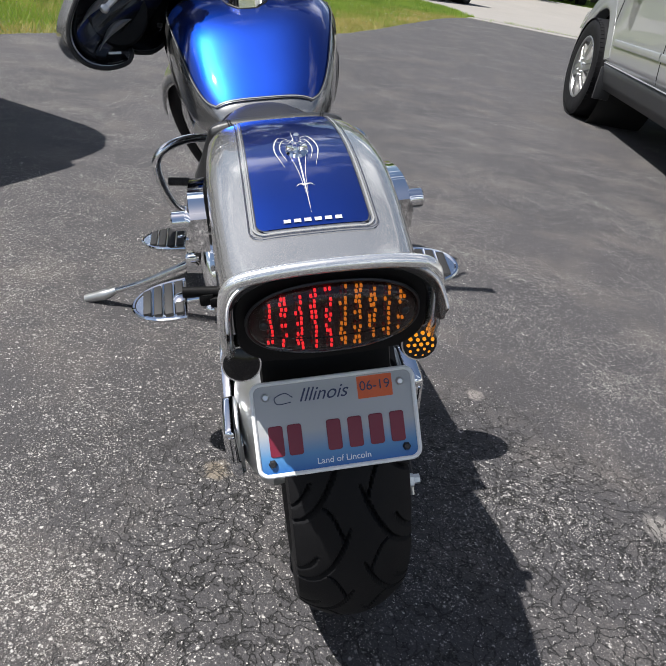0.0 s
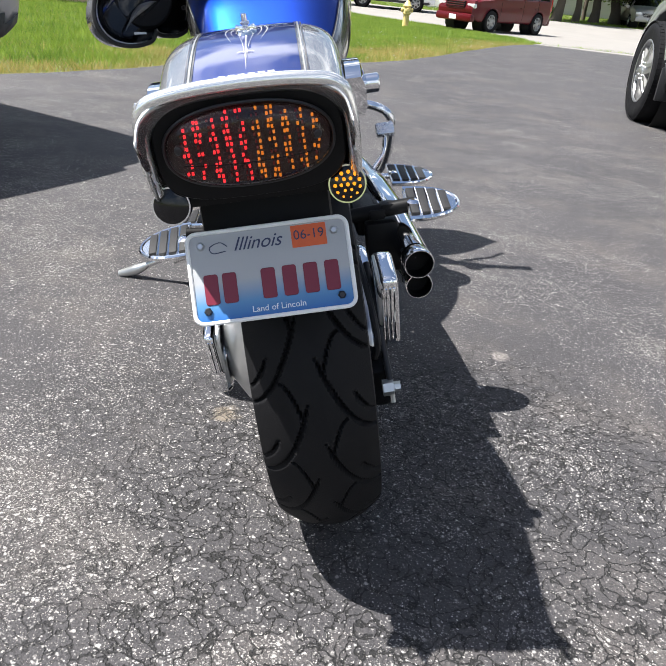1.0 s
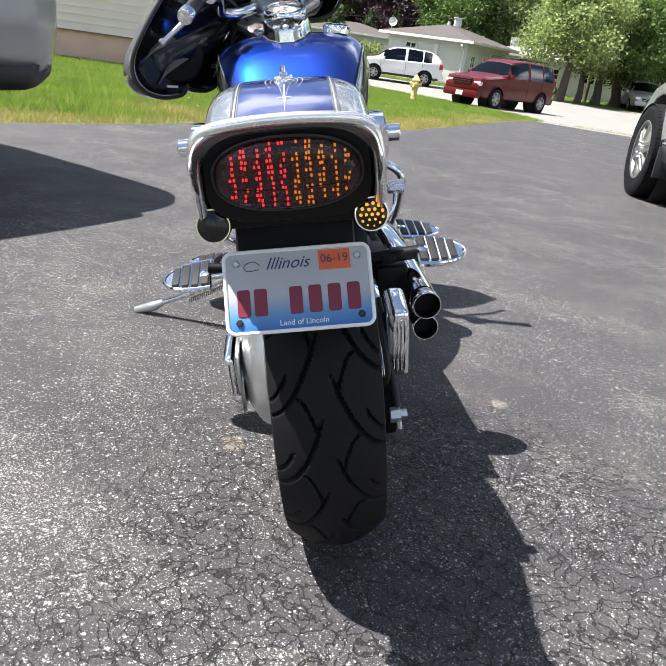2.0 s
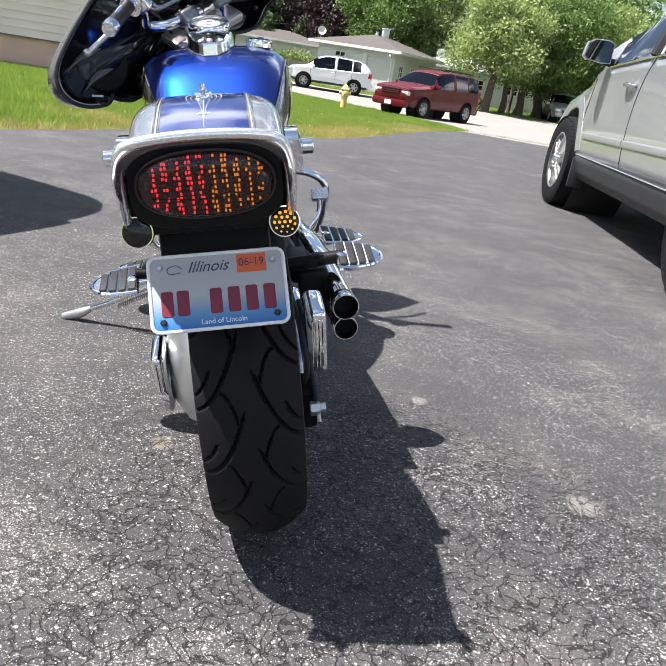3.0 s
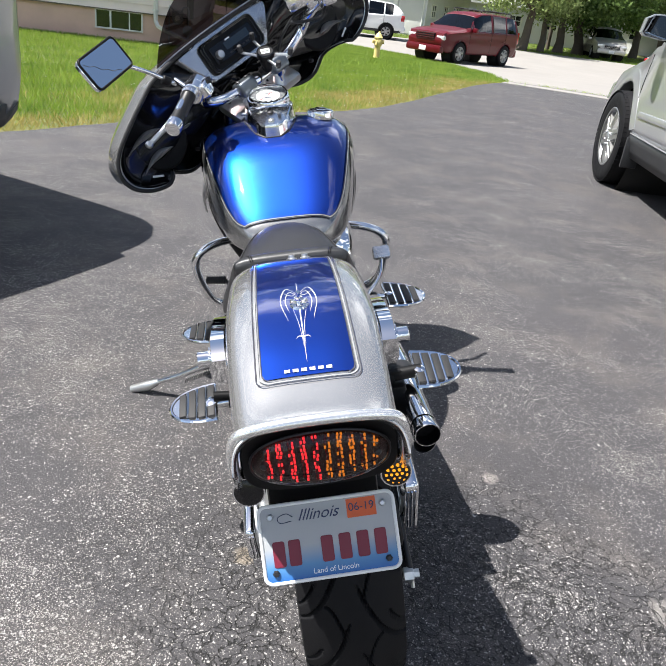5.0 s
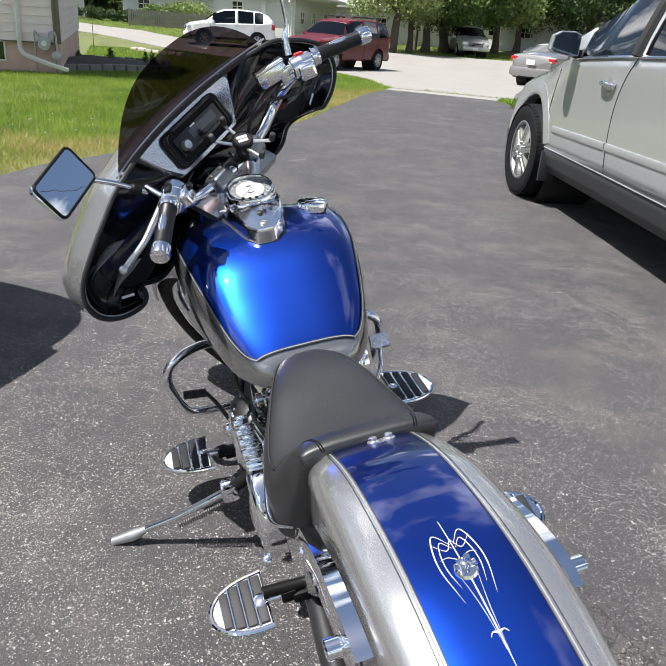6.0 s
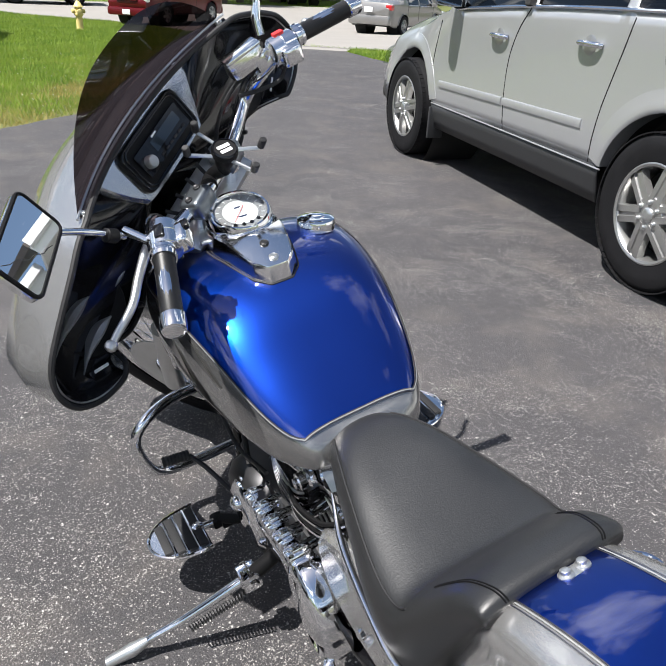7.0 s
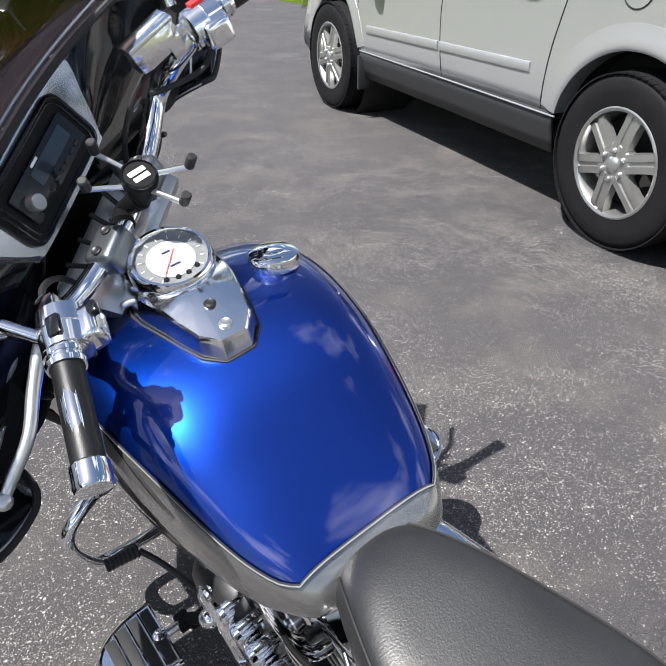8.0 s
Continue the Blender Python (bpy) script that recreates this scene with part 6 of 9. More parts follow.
for k in range(5):
    x0 = -0.09 + 0.045 * k
    part("wiring", tube([STEER @ Vector((x0, 1.33, 0.99)), STEER @ Vector((x0 * 0.7, 1.30, 0.94 - 0.01 * k)), STEER @ Vector((x0 * 0.5, 1.34, 0.88)), Vector((x0 * 0.3, 1.36, 0.76))], 0.004, 8, 6), M["rubber"], bike)
part("steering_head", rod(STEER_AT + DOWN * 0.24, STEER_AT + DOWN * 0.44, 0.034, 22), M["black"], bike)


# ---- vehicles ----


def car_paint(name, base, metal=0.5, rough=0.38):
    return flake_paint(name, base, 0.08, rough, metal)


M["carsilver"] = car_paint("silver_car_paint", (0.42, 0.43, 0.438), 0.55, 0.31)
M["cladding"] = material("grey_lower_cladding", (0.022, 0.023, 0.025), 0.5, 0.0, vary=0.15, vary_scale=5, bump=0.1, bump_scale=300)
M["carred"] = material("dark_red_car_paint", (0.085, 0.0012, 0.005), 0.38, 0.0, spec=0.3, coat=0.30, vary=0.08, vary_scale=2)
M["carwhite"] = car_paint("white_car_paint", (0.70, 0.71, 0.71), 0.0, 0.4)
M["cargold"] = car_paint("champagne_car_paint", (0.42, 0.40, 0.36), 0.5, 0.38)
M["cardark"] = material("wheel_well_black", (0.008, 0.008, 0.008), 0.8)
M["mirrordark"] = material("dark_mirror_glass", (0.30, 0.32, 0.34), 0.03, 1.0)
M["headlamp"] = glass("headlamp_glass", (0.75, 0.78, 0.8), 0.03, 1.5)
M["taillamp"] = material("red_lamp_plastic", (0.38, 0.012, 0.015), 0.2, coat=0.8)
M["rimalloy"] = material("machined_alloy_rim", (0.40, 0.40, 0.395), 0.34, 0.85, vary=0.08, vary_scale=20)


def car_wheel(parent, at, r, width, side, spokes, name="wheel"):
    """A road wheel on a sideways axle; side -1: its face looks to -x."""
    x0, x1 = at[0] - side * width * 0.5, at[0] + side * width * 0.5
    P = lambda f: (x0 + (x1 - x0) * f, at[1], at[2])
    rr = r * 0.615
    bm = turned(P(0), P(1), [(0, rr), (0.0, r * 0.90), (0.06, r * 0.965), (0.14, r * 0.99), (0.5, r), (0.86, r * 0.99), (0.94, r * 0.965), (1.0, r * 0.90), (1.01, r * 0.78), (0.97, rr)], 72, False)
    wheel = part(name, bm, M["tyre"], parent, "black tyre on an alloy rim")
    tread_me = None
    if r > 0.38:
        for k in range(64):
            a = 2 * math.pi * k / 64
            c = Vector((at[0] + side * width * 0.42, at[1] + math.cos(a) * r * 0.982, at[2] + math.sin(a) * r * 0.982))
            b_ = box((0, 0, 0), (width * 0.15, r * 0.016, r * 0.086), 0.0, Matrix.Translation(c) @ Matrix.Rotation(a, 4, "X"))
            if tread_me is None:
                tread_me = bmesh.new()
            tread_me = join(tread_me, b_)
        tagged(part("tread", tread_me, M["tyre"], wheel), kind="stuff")
    rim_ = part("rim", turned(P(0.30), P(0.985), [(0, rr * 0.93), (0.55, rr * 0.90), (0.85, rr * 0.95), (0.97, rr * 1.0), (1, rr * 1.03), (1.02, rr * 1.0), (0.99, rr * 0.95)], 60, False), M["rimalloy"], wheel)
    part("disc", turned(P(0.35), P(0.45), [(0, 0.02), (0, rr * 0.9), (1, rr * 0.9), (1, 0.02)], 40, False), M["cardark"], wheel)
    for k in range(spokes):
        a = 2 * math.pi * (k + 0.25) / spokes
        ax_ = Matrix.Translation(P(0.88)) @ Matrix.Rotation(a, 4, "X")
        rings_ = []
        for y, w, d in ((rr * 0.22, rr * 0.200, 0.016), (rr * 0.45, rr * 0.190, 0.014), (rr * 0.75, rr * 0.190, 0.008), (rr * 0.98, rr * 0.215, 0.000)):
            rings_.append([ax_ @ Vector((side * (d + h), w * q, y)) for q, h in ((-1.0, -0.026), (-0.88, 0.010), (-0.24, 0.012), (-0.17, 0.004), (0.17, 0.004), (0.24, 0.012), (0.88, 0.010), (1.0, -0.026))])
        part("spoke", loft(rings_), M["rimalloy"], rim_)
    part("hub_face", turned(P(0.80), P(0.985), [(0, rr * 0.42), (0.8, rr * 0.40), (0.9, rr * 0.37), (1, rr * 0.36)], 36), M["rimalloy"], rim_)
    part("hub_cap", turned(P(0.97), P(1.05), [(0, rr * 0.150), (0.5, rr * 0.145), (0.9, rr * 0.11), (1, rr * 0.04)], 32), M["alloy"], rim_)
    for k in range(6):
        a = 2 * math.pi * (k + 0.5) / 6
        c = Vector(P(0.98)) + Vector((0, math.cos(a) * rr * 0.262, math.sin(a) * rr * 0.262))
        part("wheel_nut", turned(c, c + Vector((side * 0.018, 0, 0)), [(0, 0.0125), (0.6, 0.0120), (1, 0.007)], 12), M["alloy"], rim_)
    return wheel


def car(name, label, m, paint, spec):
    """A car drawn with its nose to +y about the middle of its base: skin of sections along its length, panes, lamps, wheels."""
    root = tagged(empty(name, m), label, spec.get("category", "car"))
    L, W, zs = spec["length"], spec["width"] / 2, spec["sill"]
    top, belt = spec["top"], spec["belt"]          # tables of (y, z)
    axles, R = spec["axles"], spec["r"]
    arch = R * spec.get("arch", 1.16)
    T = lambda y: float(np.interp(y, *zip(*top)))
    B = lambda y: min(T(y) - 0.02, float(np.interp(y, *zip(*belt))))
    plan = spec["plan"]
    WP = lambda y: W * float(np.interp(y, *zip(*plan)))
    ny, nside, ntop = spec.get("cuts", 96), 14, 9
    ys = [-L / 2 + L * i / ny for i in range(ny + 1)]
    clad = spec.get("clad", 0)
    grid = []
    for y in ys:
        w, t, bz = WP(y), T(y), B(y)
        end = min(y + L / 2, L / 2 - y)
        zb = zs + 0.16 * max(0, 1 - end / 0.35) ** 2
        row = []
        for k in range(nside + 1):
            q = k / nside
            z = zb + (bz - zb) * q
            bulge = 1 - 0.085 * (1 - q) ** 2.2 - (0.035 + 0.09 * smooth_step(0.8, 1.5, y) * (1 if spec.get("round") else 0)) * q ** 3 + 0.012 * math.sin(q * math.pi * 2.2)
            row.append(Vector((w * bulge, y, z)))
        edge_w = row[-1].x
        gh = max(0.0, t - bz)
        house = smooth_step(0.12, 0.42, gh)
        wr = edge_w * (1 - 0.20 * house)
        for k in range(1, ntop + 1):
            q = k / ntop
            if q < 0.56:
                f = q / 0.56
                x = edge_w + (wr - edge_w) * f ** 1.15 if house > 0.02 else edge_w * (1 - 0.20 * f)
                z = bz + gh * ((0.90 * f) * house + (1 - house) * math.sin(f * math.pi * 0.30))
            else:
                f = (q - 0.56) / 0.44
                x = (wr if house > 0.02 else edge_w * 0.80) * (1 - f)
                z0 = bz + gh * (0.90 * house + (1 - house) * math.sin(math.pi * 0.30))
                z = z0 + (t - z0) * math.sin(f * math.pi / 2) ** 0.8
            row.append(Vector((x, y, z)))
        grid.append(row)
    # wheel arches: draw the skin's points back to the circle
    drop = set()
    for i, row in enumerate(grid):
        for k in range(nside + 1):
            p = row[k]
            for ya in axles:
                dy, dz = p.y - ya, p.z - R
                if dz > -R and math.hypot(dy, dz) < arch:
                    drop.add((i, k))
    faces, panes, low = [], {}, []
    n = len(grid[0])
    for i in range(ny):
        for k in range(n - 1):
            quad = [(i, k), (i + 1, k), (i + 1, k + 1), (i, k + 1)]
            if all(c in drop for c in quad):
                continue
            kind = None
            yc = (ys[i] + ys[i + 1]) / 2
            if k >= nside and k < nside + int(ntop * 0.56):
                for wname, a, b in spec["windows"]:
                    if a < yc < b and T(yc) - B(yc) > 0.25:
                        kind = wname
            elif k >= nside + int(ntop * 0.56):
                for wname, a, b in spec["screens"]:
                    if a < yc < b:
                        kind = wname
            (panes.setdefault(kind, []) if kind else faces).append(quad)
    for c in drop:
        p = grid[c[0]][c[1]]
        for ya in axles:
            dy, dz = p.y - ya, p.z - R
            d = math.hypot(dy, dz)
            if 1e-6 < d < arch:
                p.y, p.z = ya + dy / d * arch, max(R + dz / d * arch, zs)

    def skin(quads, inset=0.0, sides=(1, -1), ends=False):
        bm = bmesh.new()
        for sgn in sides:
            vs = {}
            for quad in quads:
                f = []
                for c in quad:
                    if c not in vs:
                        p = grid[c[0]][c[1]]
                        vs[c] = bm.verts.new((sgn * (p.x - inset), p.y, p.z - inset * 0.3))
                    f.append(vs[c])
                if len(set(f)) == 4:
                    try:
                        bm.faces.new(f if sgn > 0 else f[::-1])
                    except ValueError:
                        pass
        for row in (grid[0], grid[-1]) if ends else ():
            ring = [(p.x, p.y, p.z) for p in row] + [(-p.x, p.y, p.z) for p in row[-2::-1]]
            bm.faces.new([bm.verts.new(p) for p in ring])
        bmesh.ops.remove_doubles(bm, verts=bm.verts, dist=0.0005)
        bmesh.ops.recalc_face_normals(bm, faces=bm.faces)
        return bm

    upper = [q for q in faces if not clad or sum(grid[c[0]][c[1]].z for c in q) / 4 > clad]
    lower = [q for q in faces if clad and sum(grid[c[0]][c[1]].z for c in q) / 4 <= clad]
    body = part("body", skin(upper, ends=True), paint, root, angle=32)
    s1 = body.modifiers.new("sheet", "SOLIDIFY"); s1.thickness, s1.offset = 0.02, -1
    if lower:
      for sgn in (1, -1):
        lo = part("lower_body", skin(lower, -0.004, (sgn,)), M["cladding"], root, "dark grey lower cladding", angle=32)
        s1 = lo.modifiers.new("sheet", "SOLIDIFY"); s1.thickness, s1.offset = 0.02, -1
    for wname, quads in panes.items():
        for sides in (((1,), (-1,)) if wname in [w_[0] for w_ in spec["windows"]] else ((1, -1),)):
            part(wname, skin(quads, 0.006, sides), M["cartint"], root, "dark tinted glass", angle=40)
    # dark floor, wells and cabin
    part("underbody", box((0, 0, zs + 0.12), (2 * W * 0.82, L * 0.93, 0.18), 0.04), M["cardark"], root)
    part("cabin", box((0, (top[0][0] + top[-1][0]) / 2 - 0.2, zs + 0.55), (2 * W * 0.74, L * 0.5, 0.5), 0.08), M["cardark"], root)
    for ya in axles:
        for sgn in (-1, 1):
            part("wheel_well", turned((sgn * W * 0.45, ya, R), (sgn * W * 0.90, ya, R), [(0, 0.02), (0, arch * 1.01), (1, arch * 1.01)], 48, False), M["cardark"], root)
            car_wheel(root, (sgn * (W - spec.get("tuck", 0.02) - 0.115), ya, R), R, 0.235, sgn, spec.get("spokes", 6))
    def skin_x(y, z):
        end = min(y + L / 2, L / 2 - y)
        zb = zs + 0.16 * max(0, 1 - end / 0.35) ** 2
        q = min(1.0, max(0.0, (z - zb) / (B(y) - zb)))
        return WP(y) * (1 - 0.085 * (1 - q) ** 2.2 - (0.035 + 0.09 * smooth_step(0.8, 1.5, y) * (1 if spec.get("round") else 0)) * q ** 3 + 0.012 * math.sin(q * math.pi * 2.2))

    return root, dict(T=T, B=B, WP=WP, W=W, L=L, grid=grid, ys=ys, X=skin_x, arch=arch, axles=axles, R=R)


def side_x(info, y, z):
    """How far out the skin stands at y, z."""
    g = info["grid"]
    i = min(range(len(g)), key=lambda k: abs(info["ys"][k] - y))
    return max((p for p in g[i]), key=lambda p: -abs(p.z - z)).x


SUV_SPEC = dict(round=True, length=5.20, width=1.99, sill=0.30, r=0.385, axles=(-1.53, 1.49), clad=0.485, cuts=150, tuck=0.015, arch=1.24,
                top=[(-2.60, 1.0), (-2.52, 1.30), (-2.30, 1.66), (-1.9, 1.76), (-0.9, 1.80), (-0.1, 1.775), (0.30, 1.66), (0.62, 1.45), (0.98, 1.205), (1.25, 1.17), (1.70, 1.10), (2.10, 1.01), (2.38, 0.88), (2.55, 0.72), (2.60, 0.60)],
                belt=[(-2.60, 0.96), (-2.45, 1.26), (-1.5, 1.255), (-0.6, 1.238), (0.0, 1.212), (0.62, 1.172), (0.98, 1.13), (1.25, 1.055), (1.70, 0.955), (2.10, 0.87), (2.40, 0.76), (2.60, 0.56)],
                plan=[(-2.60, 0.80), (-2.50, 0.90), (-2.2, 0.965), (-1.5, 1.0), (0, 0.985), (1.5, 0.995), (2.0, 0.97), (2.30, 0.88), (2.48, 0.74), (2.60, 0.55)],
                windows=[("quarter_window", -2.10, -1.10), ("rear_door_window", -1.04, -0.25), ("front_door_window", -0.13, 0.70)],
                screens=[("windscreen_glass", 0.12, 0.96), ("rear_window", -2.50, -2.34)], category="suv")


def dress_suv(root, info, paint, full):
    S = lambda y, z, e=0.0: side_x(info, y, z) + e
    for sgn in (-1, 1):
        for y0, z0 in ((0.11, 1.040), (-0.83, 1.075)):
            x0 = S(y0, z0)
            part("handle_cup", turned((sgn * (x0 - 0.012), y0 + 0.01, z0 - 0.004), (sgn * (x0 + 0.0035), y0 + 0.01, z0 - 0.004), [(0, 0.03), (0.9, 0.050), (1, 0.047)], 28), M["rimalloy"], root, "silver handle recess")
            part("door_handle", tube([(sgn * (x0 + 0.004), y0 - 0.095, z0), (sgn * (x0 + 0.030), y0 - 0.07, z0 + 0.004), (sgn * (x0 + 0.040), y0, z0 + 0.006), (sgn * (x0 + 0.030), y0 + 0.07, z0 + 0.004), (sgn * (x0 + 0.004), y0 + 0.095, z0)], 0.015, 12, 5), M["chrome"], root, "chrome door handle")
        for a, b in ((0.90, -0.015), (-0.035, -0.875)):
            zz = lambda y: 0.648 - 0.0215 * (y - 0.9)
            ln = [Vector((sgn * S(a + (b - a) * q, 0.66, 0.0), a + (b - a) * q, zz(a + (b - a) * q))) for q in np.linspace(0, 1, 12)]
            bmx = loft([[p + Vector((sgn * dx, 0, dz)) for dx, dz in ((-0.012, -0.026), (0.008, -0.024), (0.011, -0.012), (0.011, 0.014), (0.007, 0.022), (-0.012, 0.024))] for p in ln])
            part("side_trim", bmx, paint, root, "body-coloured side strip")
        gaps = (([(1.03, 0.50), (1.06, 0.7), (1.04, 0.9), (0.98, 1.08)]), ([(-0.055, 0.50), (-0.045, 0.60), (-0.02, 0.80), (-0.03, 0.95), (-0.10, 1.10), (-0.20, 1.215)]), ([(-0.975, 0.50), (-0.985, 0.62), (-1.01, 0.80), (-1.055, 0.97), (-1.09, 1.08), (-1.13, 1.22)]))
        for g_ in gaps:
            ln = [(sgn * S(p.x, p.y, -0.0005), p.x, p.y) for p in spline([(y, z, 0) for y, z in g_], 4)]
            part("door_gap", tube(ln, 0.0042, 6, 1, smooth=False), M["cardark"], root)
        part("window_sill_trim", tube([(sgn * S(y, info["B"](y), 0.004), y, info["B"](y) + 0.004) for y in np.linspace(-2.0, 0.72, 16)], 0.010, 8, 2), M["chrome"], root, "bright window sill strip")
        part("pillar_trim", tube([(sgn * S(-0.19, z, 0.002), -0.19 - 0.06 * (1.22 - z), z) for z in np.linspace(1.225, 1.60, 5)], 0.042, 6, 2), M["cardark"], root)
        part("sill_line", tube([(sgn * S(y, 0.49, 0.004), y, 0.490) for y in np.linspace(-1.09, 1.02, 12)], 0.005, 8, 2), paint, root)
        shape = [(0.00, -0.070), (0.00, 0.075), (0.05, 0.092), (0.15, 0.088), (0.20, 0.060), (0.215, -0.035), (0.19, -0.058), (0.07, -0.074)]
        rings = []
        for dy, k in ((-0.050, 0.97), (-0.035, 1.0), (0.02, 0.95), (0.07, 0.78), (0.095, 0.5)):
            rings.append([Vector((sgn * (0.985 + 0.105 + (dx - 0.105) * k), 0.675 + dy, 1.252 + dz * k)) for dx, dz in shape])
        mirror = part("door_mirror", loft(rings), paint, root, "silver door mirror with dark glass", angle=45)
        part("mirror_glass", slab([(sgn * (dx - 0.105) * 0.90, dz * 0.90) for dx, dz in (shape if sgn > 0 else shape[::-1])], 0.004, plane_at((sgn * 1.09, 0.6235, 1.252), (1, 0, 0), (0, 0, 1)), 0), M["mirrordark"], mirror)
        part("mirror_arm", tube([(sgn * 0.90, 0.70, 1.19), (sgn * 0.96, 0.69, 1.195), (sgn * 1.01, 0.685, 1.205)], 0.032, 12, 4), M["cardark"], root)
        part("fuel_flap" if sgn < 0 else "side_badge", tube([(sgn * S(-1.47, 1.08, 0.001), -1.47 + 0.085 * math.cos(a), 1.085 + 0.085 * math.sin(a)) for a in np.linspace(0, 2 * math.pi, 25)], 0.0025, 5, 1, smooth=False), M["cardark"], root)
        part("headlight", loft([[Vector((sgn * (WX + dx), y, z)) for y, z in ((2.46 - dx, 0.62), (2.30, 0.64), (2.05, 0.78), (2.10, 0.84), (2.36 - dx, 0.76))] for WX, dx in ((0.66, 0.0), (0.80, 0.02))]), M["headlamp"], root)
        part("taillight", box((sgn * 0.86, -2.44, 1.0), (0.16, 0.16, 0.34), 0.03), M["taillamp"], root)
        for ya in info["axles"]:
            rings_ = []
            for a in np.linspace(radians(15), radians(165), 41):
                ring_ = []
                for kr, dx in ((0.965, -0.090), (0.965, 0.004), (0.985, 0.0105), (1.02, 0.0115), (1.07, 0.0085), (1.13, 0.0045), (1.19, 0.0022), (1.19, -0.03)):
                    y, z = ya + info["arch"] * kr * math.cos(a), info["R"] + info["arch"] * kr * math.sin(a)
                    yo, zo = ya + info["arch"] * 1.04 * math.cos(a), info["R"] + info["arch"] * 1.04 * math.sin(a)
                    xs = info["X"](y, z) if kr > 1.04 else info["X"](yo, zo)
                    ring_.append((sgn * (xs + dx), y, z))
                rings_.append(ring_)
            part("arch_flare", loft(rings_), paint, root, "body-coloured wheel arch lip", angle=50)
        part("mud_flap", box((sgn * 0.90, 1.49 - 0.47, 0.34), (0.13, 0.03, 0.24), 0.01), M["cladding"], root)
    part("front_bumper", box((0, 2.50, 0.46), (1.35, 0.20, 0.30), 0.08), M["cladding"], root)
    part("grille", box((0, 2.555, 0.74), (0.9, 0.06, 0.20), 0.02), M["cardark"], root)
    part("rear_bumper", box((0, -2.52, 0.50), (1.6, 0.22, 0.34), 0.08), paint, root)


def placed(x, y, heading):
    """A pose on the ground, nose turned by heading degrees from +y to the left."""
    return Matrix.Translation((x, y, ground_z(x, y))) @ Matrix.Rotation(radians(heading), 4, "Z")


# the silver SUV: its left wheels' faces stand at the fitted hubs
H = radians(-11.4)
hub_mid = Vector((2.648, 3.732, 0))
right = Vector((math.cos(H), math.sin(H), 0)); ahead = Vector((-math.sin(H), math.cos(H), 0))
suv_at = hub_mid + right * 0.975 + ahead * 0.02
suv, si = car("suv", "silver family suv with grey lower cladding and alloy wheels", placed(suv_at.x, suv_at.y, -11.4), M["carsilver"], SUV_SPEC)
dress_suv(suv, si, M["carsilver"], True)

# the second silver car, of which one rounded front corner shows
CAR2 = dict(length=4.8, width=1.94, sill=0.46, r=0.38, axles=(-1.45, 1.38), clad=0.56, cuts=80,
            top=[(-2.40, 1.1), (-2.2, 1.7), (-1.6, 1.86), (0.0, 1.88), (0.4, 1.76), (1.0, 1.48), (1.8, 1.38), (2.2, 1.32), (2.36, 1.20), (2.40, 1.05)],
            belt=[(-2.40, 1.0), (-2.2, 1.25), (0, 1.25), (1.2, 1.26), (2.1, 1.22), (2.34, 1.10), (2.40, 0.95)],
            plan=[(-2.40, 0.84), (-2.2, 0.96), (0, 1.0), (1.6, 0.99), (1.95, 0.97), (2.15, 0.925), (2.28, 0.86), (2.36, 0.77), (2.40, 0.66)],
            windows=[("rear_door_window", -1.3, -0.4), ("front_door_window", -0.3, 0.72)], screens=[("windscreen_glass", 0.58, 1.10), ("rear_window", -2.36, -2.18)])
van, vi = car("parked_car", "silver car with a rounded front corner and grey lower edge", placed(-3.155, 1.47, -34.5), M["carsilver"], CAR2)
for sgn in (-1, 1):
    part("headlight", box((sgn * 0.66, 2.18, 1.10), (0.30, 0.26, 0.13), 0.05), M["headlamp"], van)

# ---- plants and background ----
RNG = np.random.default_rng(7)


def leaf_material(name, a, b, rough=0.55, through_light=0.35, broad=0.6):
    """Leaves or blades: each island its own tone, broad drift over the plant, light passing through."""
    m = bpy.data.materials.new(name)
    m.use_nodes = True
    n, l = m.node_tree.nodes, m.node_tree.links
    p = n["Principled BSDF"]
    p.inputs["Roughness"].default_value = rough
    p.inputs["Specular IOR Level"].default_value = 0.35
    g = n.new("ShaderNodeNewGeometry"); co = n.new("ShaderNodeTexCoord"); t = n.new("ShaderNodeTexNoise")
    t.inputs["Scale"].default_value, t.inputs["Detail"].default_value = broad, 5
    l.new(co.outputs["Object"], t.inputs["Vector"])
    ad = n.new("ShaderNodeMath"); ad.operation = "MULTIPLY_ADD"; ad.inputs[1].default_value = 0.55
    hf = n.new("ShaderNodeMapRange"); hf.inputs["From Min"].default_value, hf.inputs["From Max"].default_value = 0.32, 0.68; hf.inputs["To Max"].default_value = 0.5
    l.new(t.outputs["Fac"], hf.inputs["Value"])
    l.new(g.outputs["Random Per Island"], ad.inputs[0]); l.new(hf.outputs[0], ad.inputs[2])
    x = n.new("ShaderNodeMix"); x.data_type = "RGBA"
    x.inputs["A"].default_value, x.inputs["B"].default_value = (*a, 1), (*b, 1)
    l.new(ad.outputs[0], x.inputs["Factor"]); l.new(x.outputs["Result"], p.inputs["Base Color"])
    tr, mx = n.new("ShaderNodeBsdfTranslucent"), n.new("ShaderNodeMixShader")
    mx.inputs[0].default_value = through_light
    l.new(x.outputs["Result"], tr.inputs["Color"])
    l.new(p.outputs[0], mx.inputs[1]); l.new(tr.outputs[0], mx.inputs[2]); l.new(mx.outputs[0], n["Material Output"].inputs["Surface"])
    return m


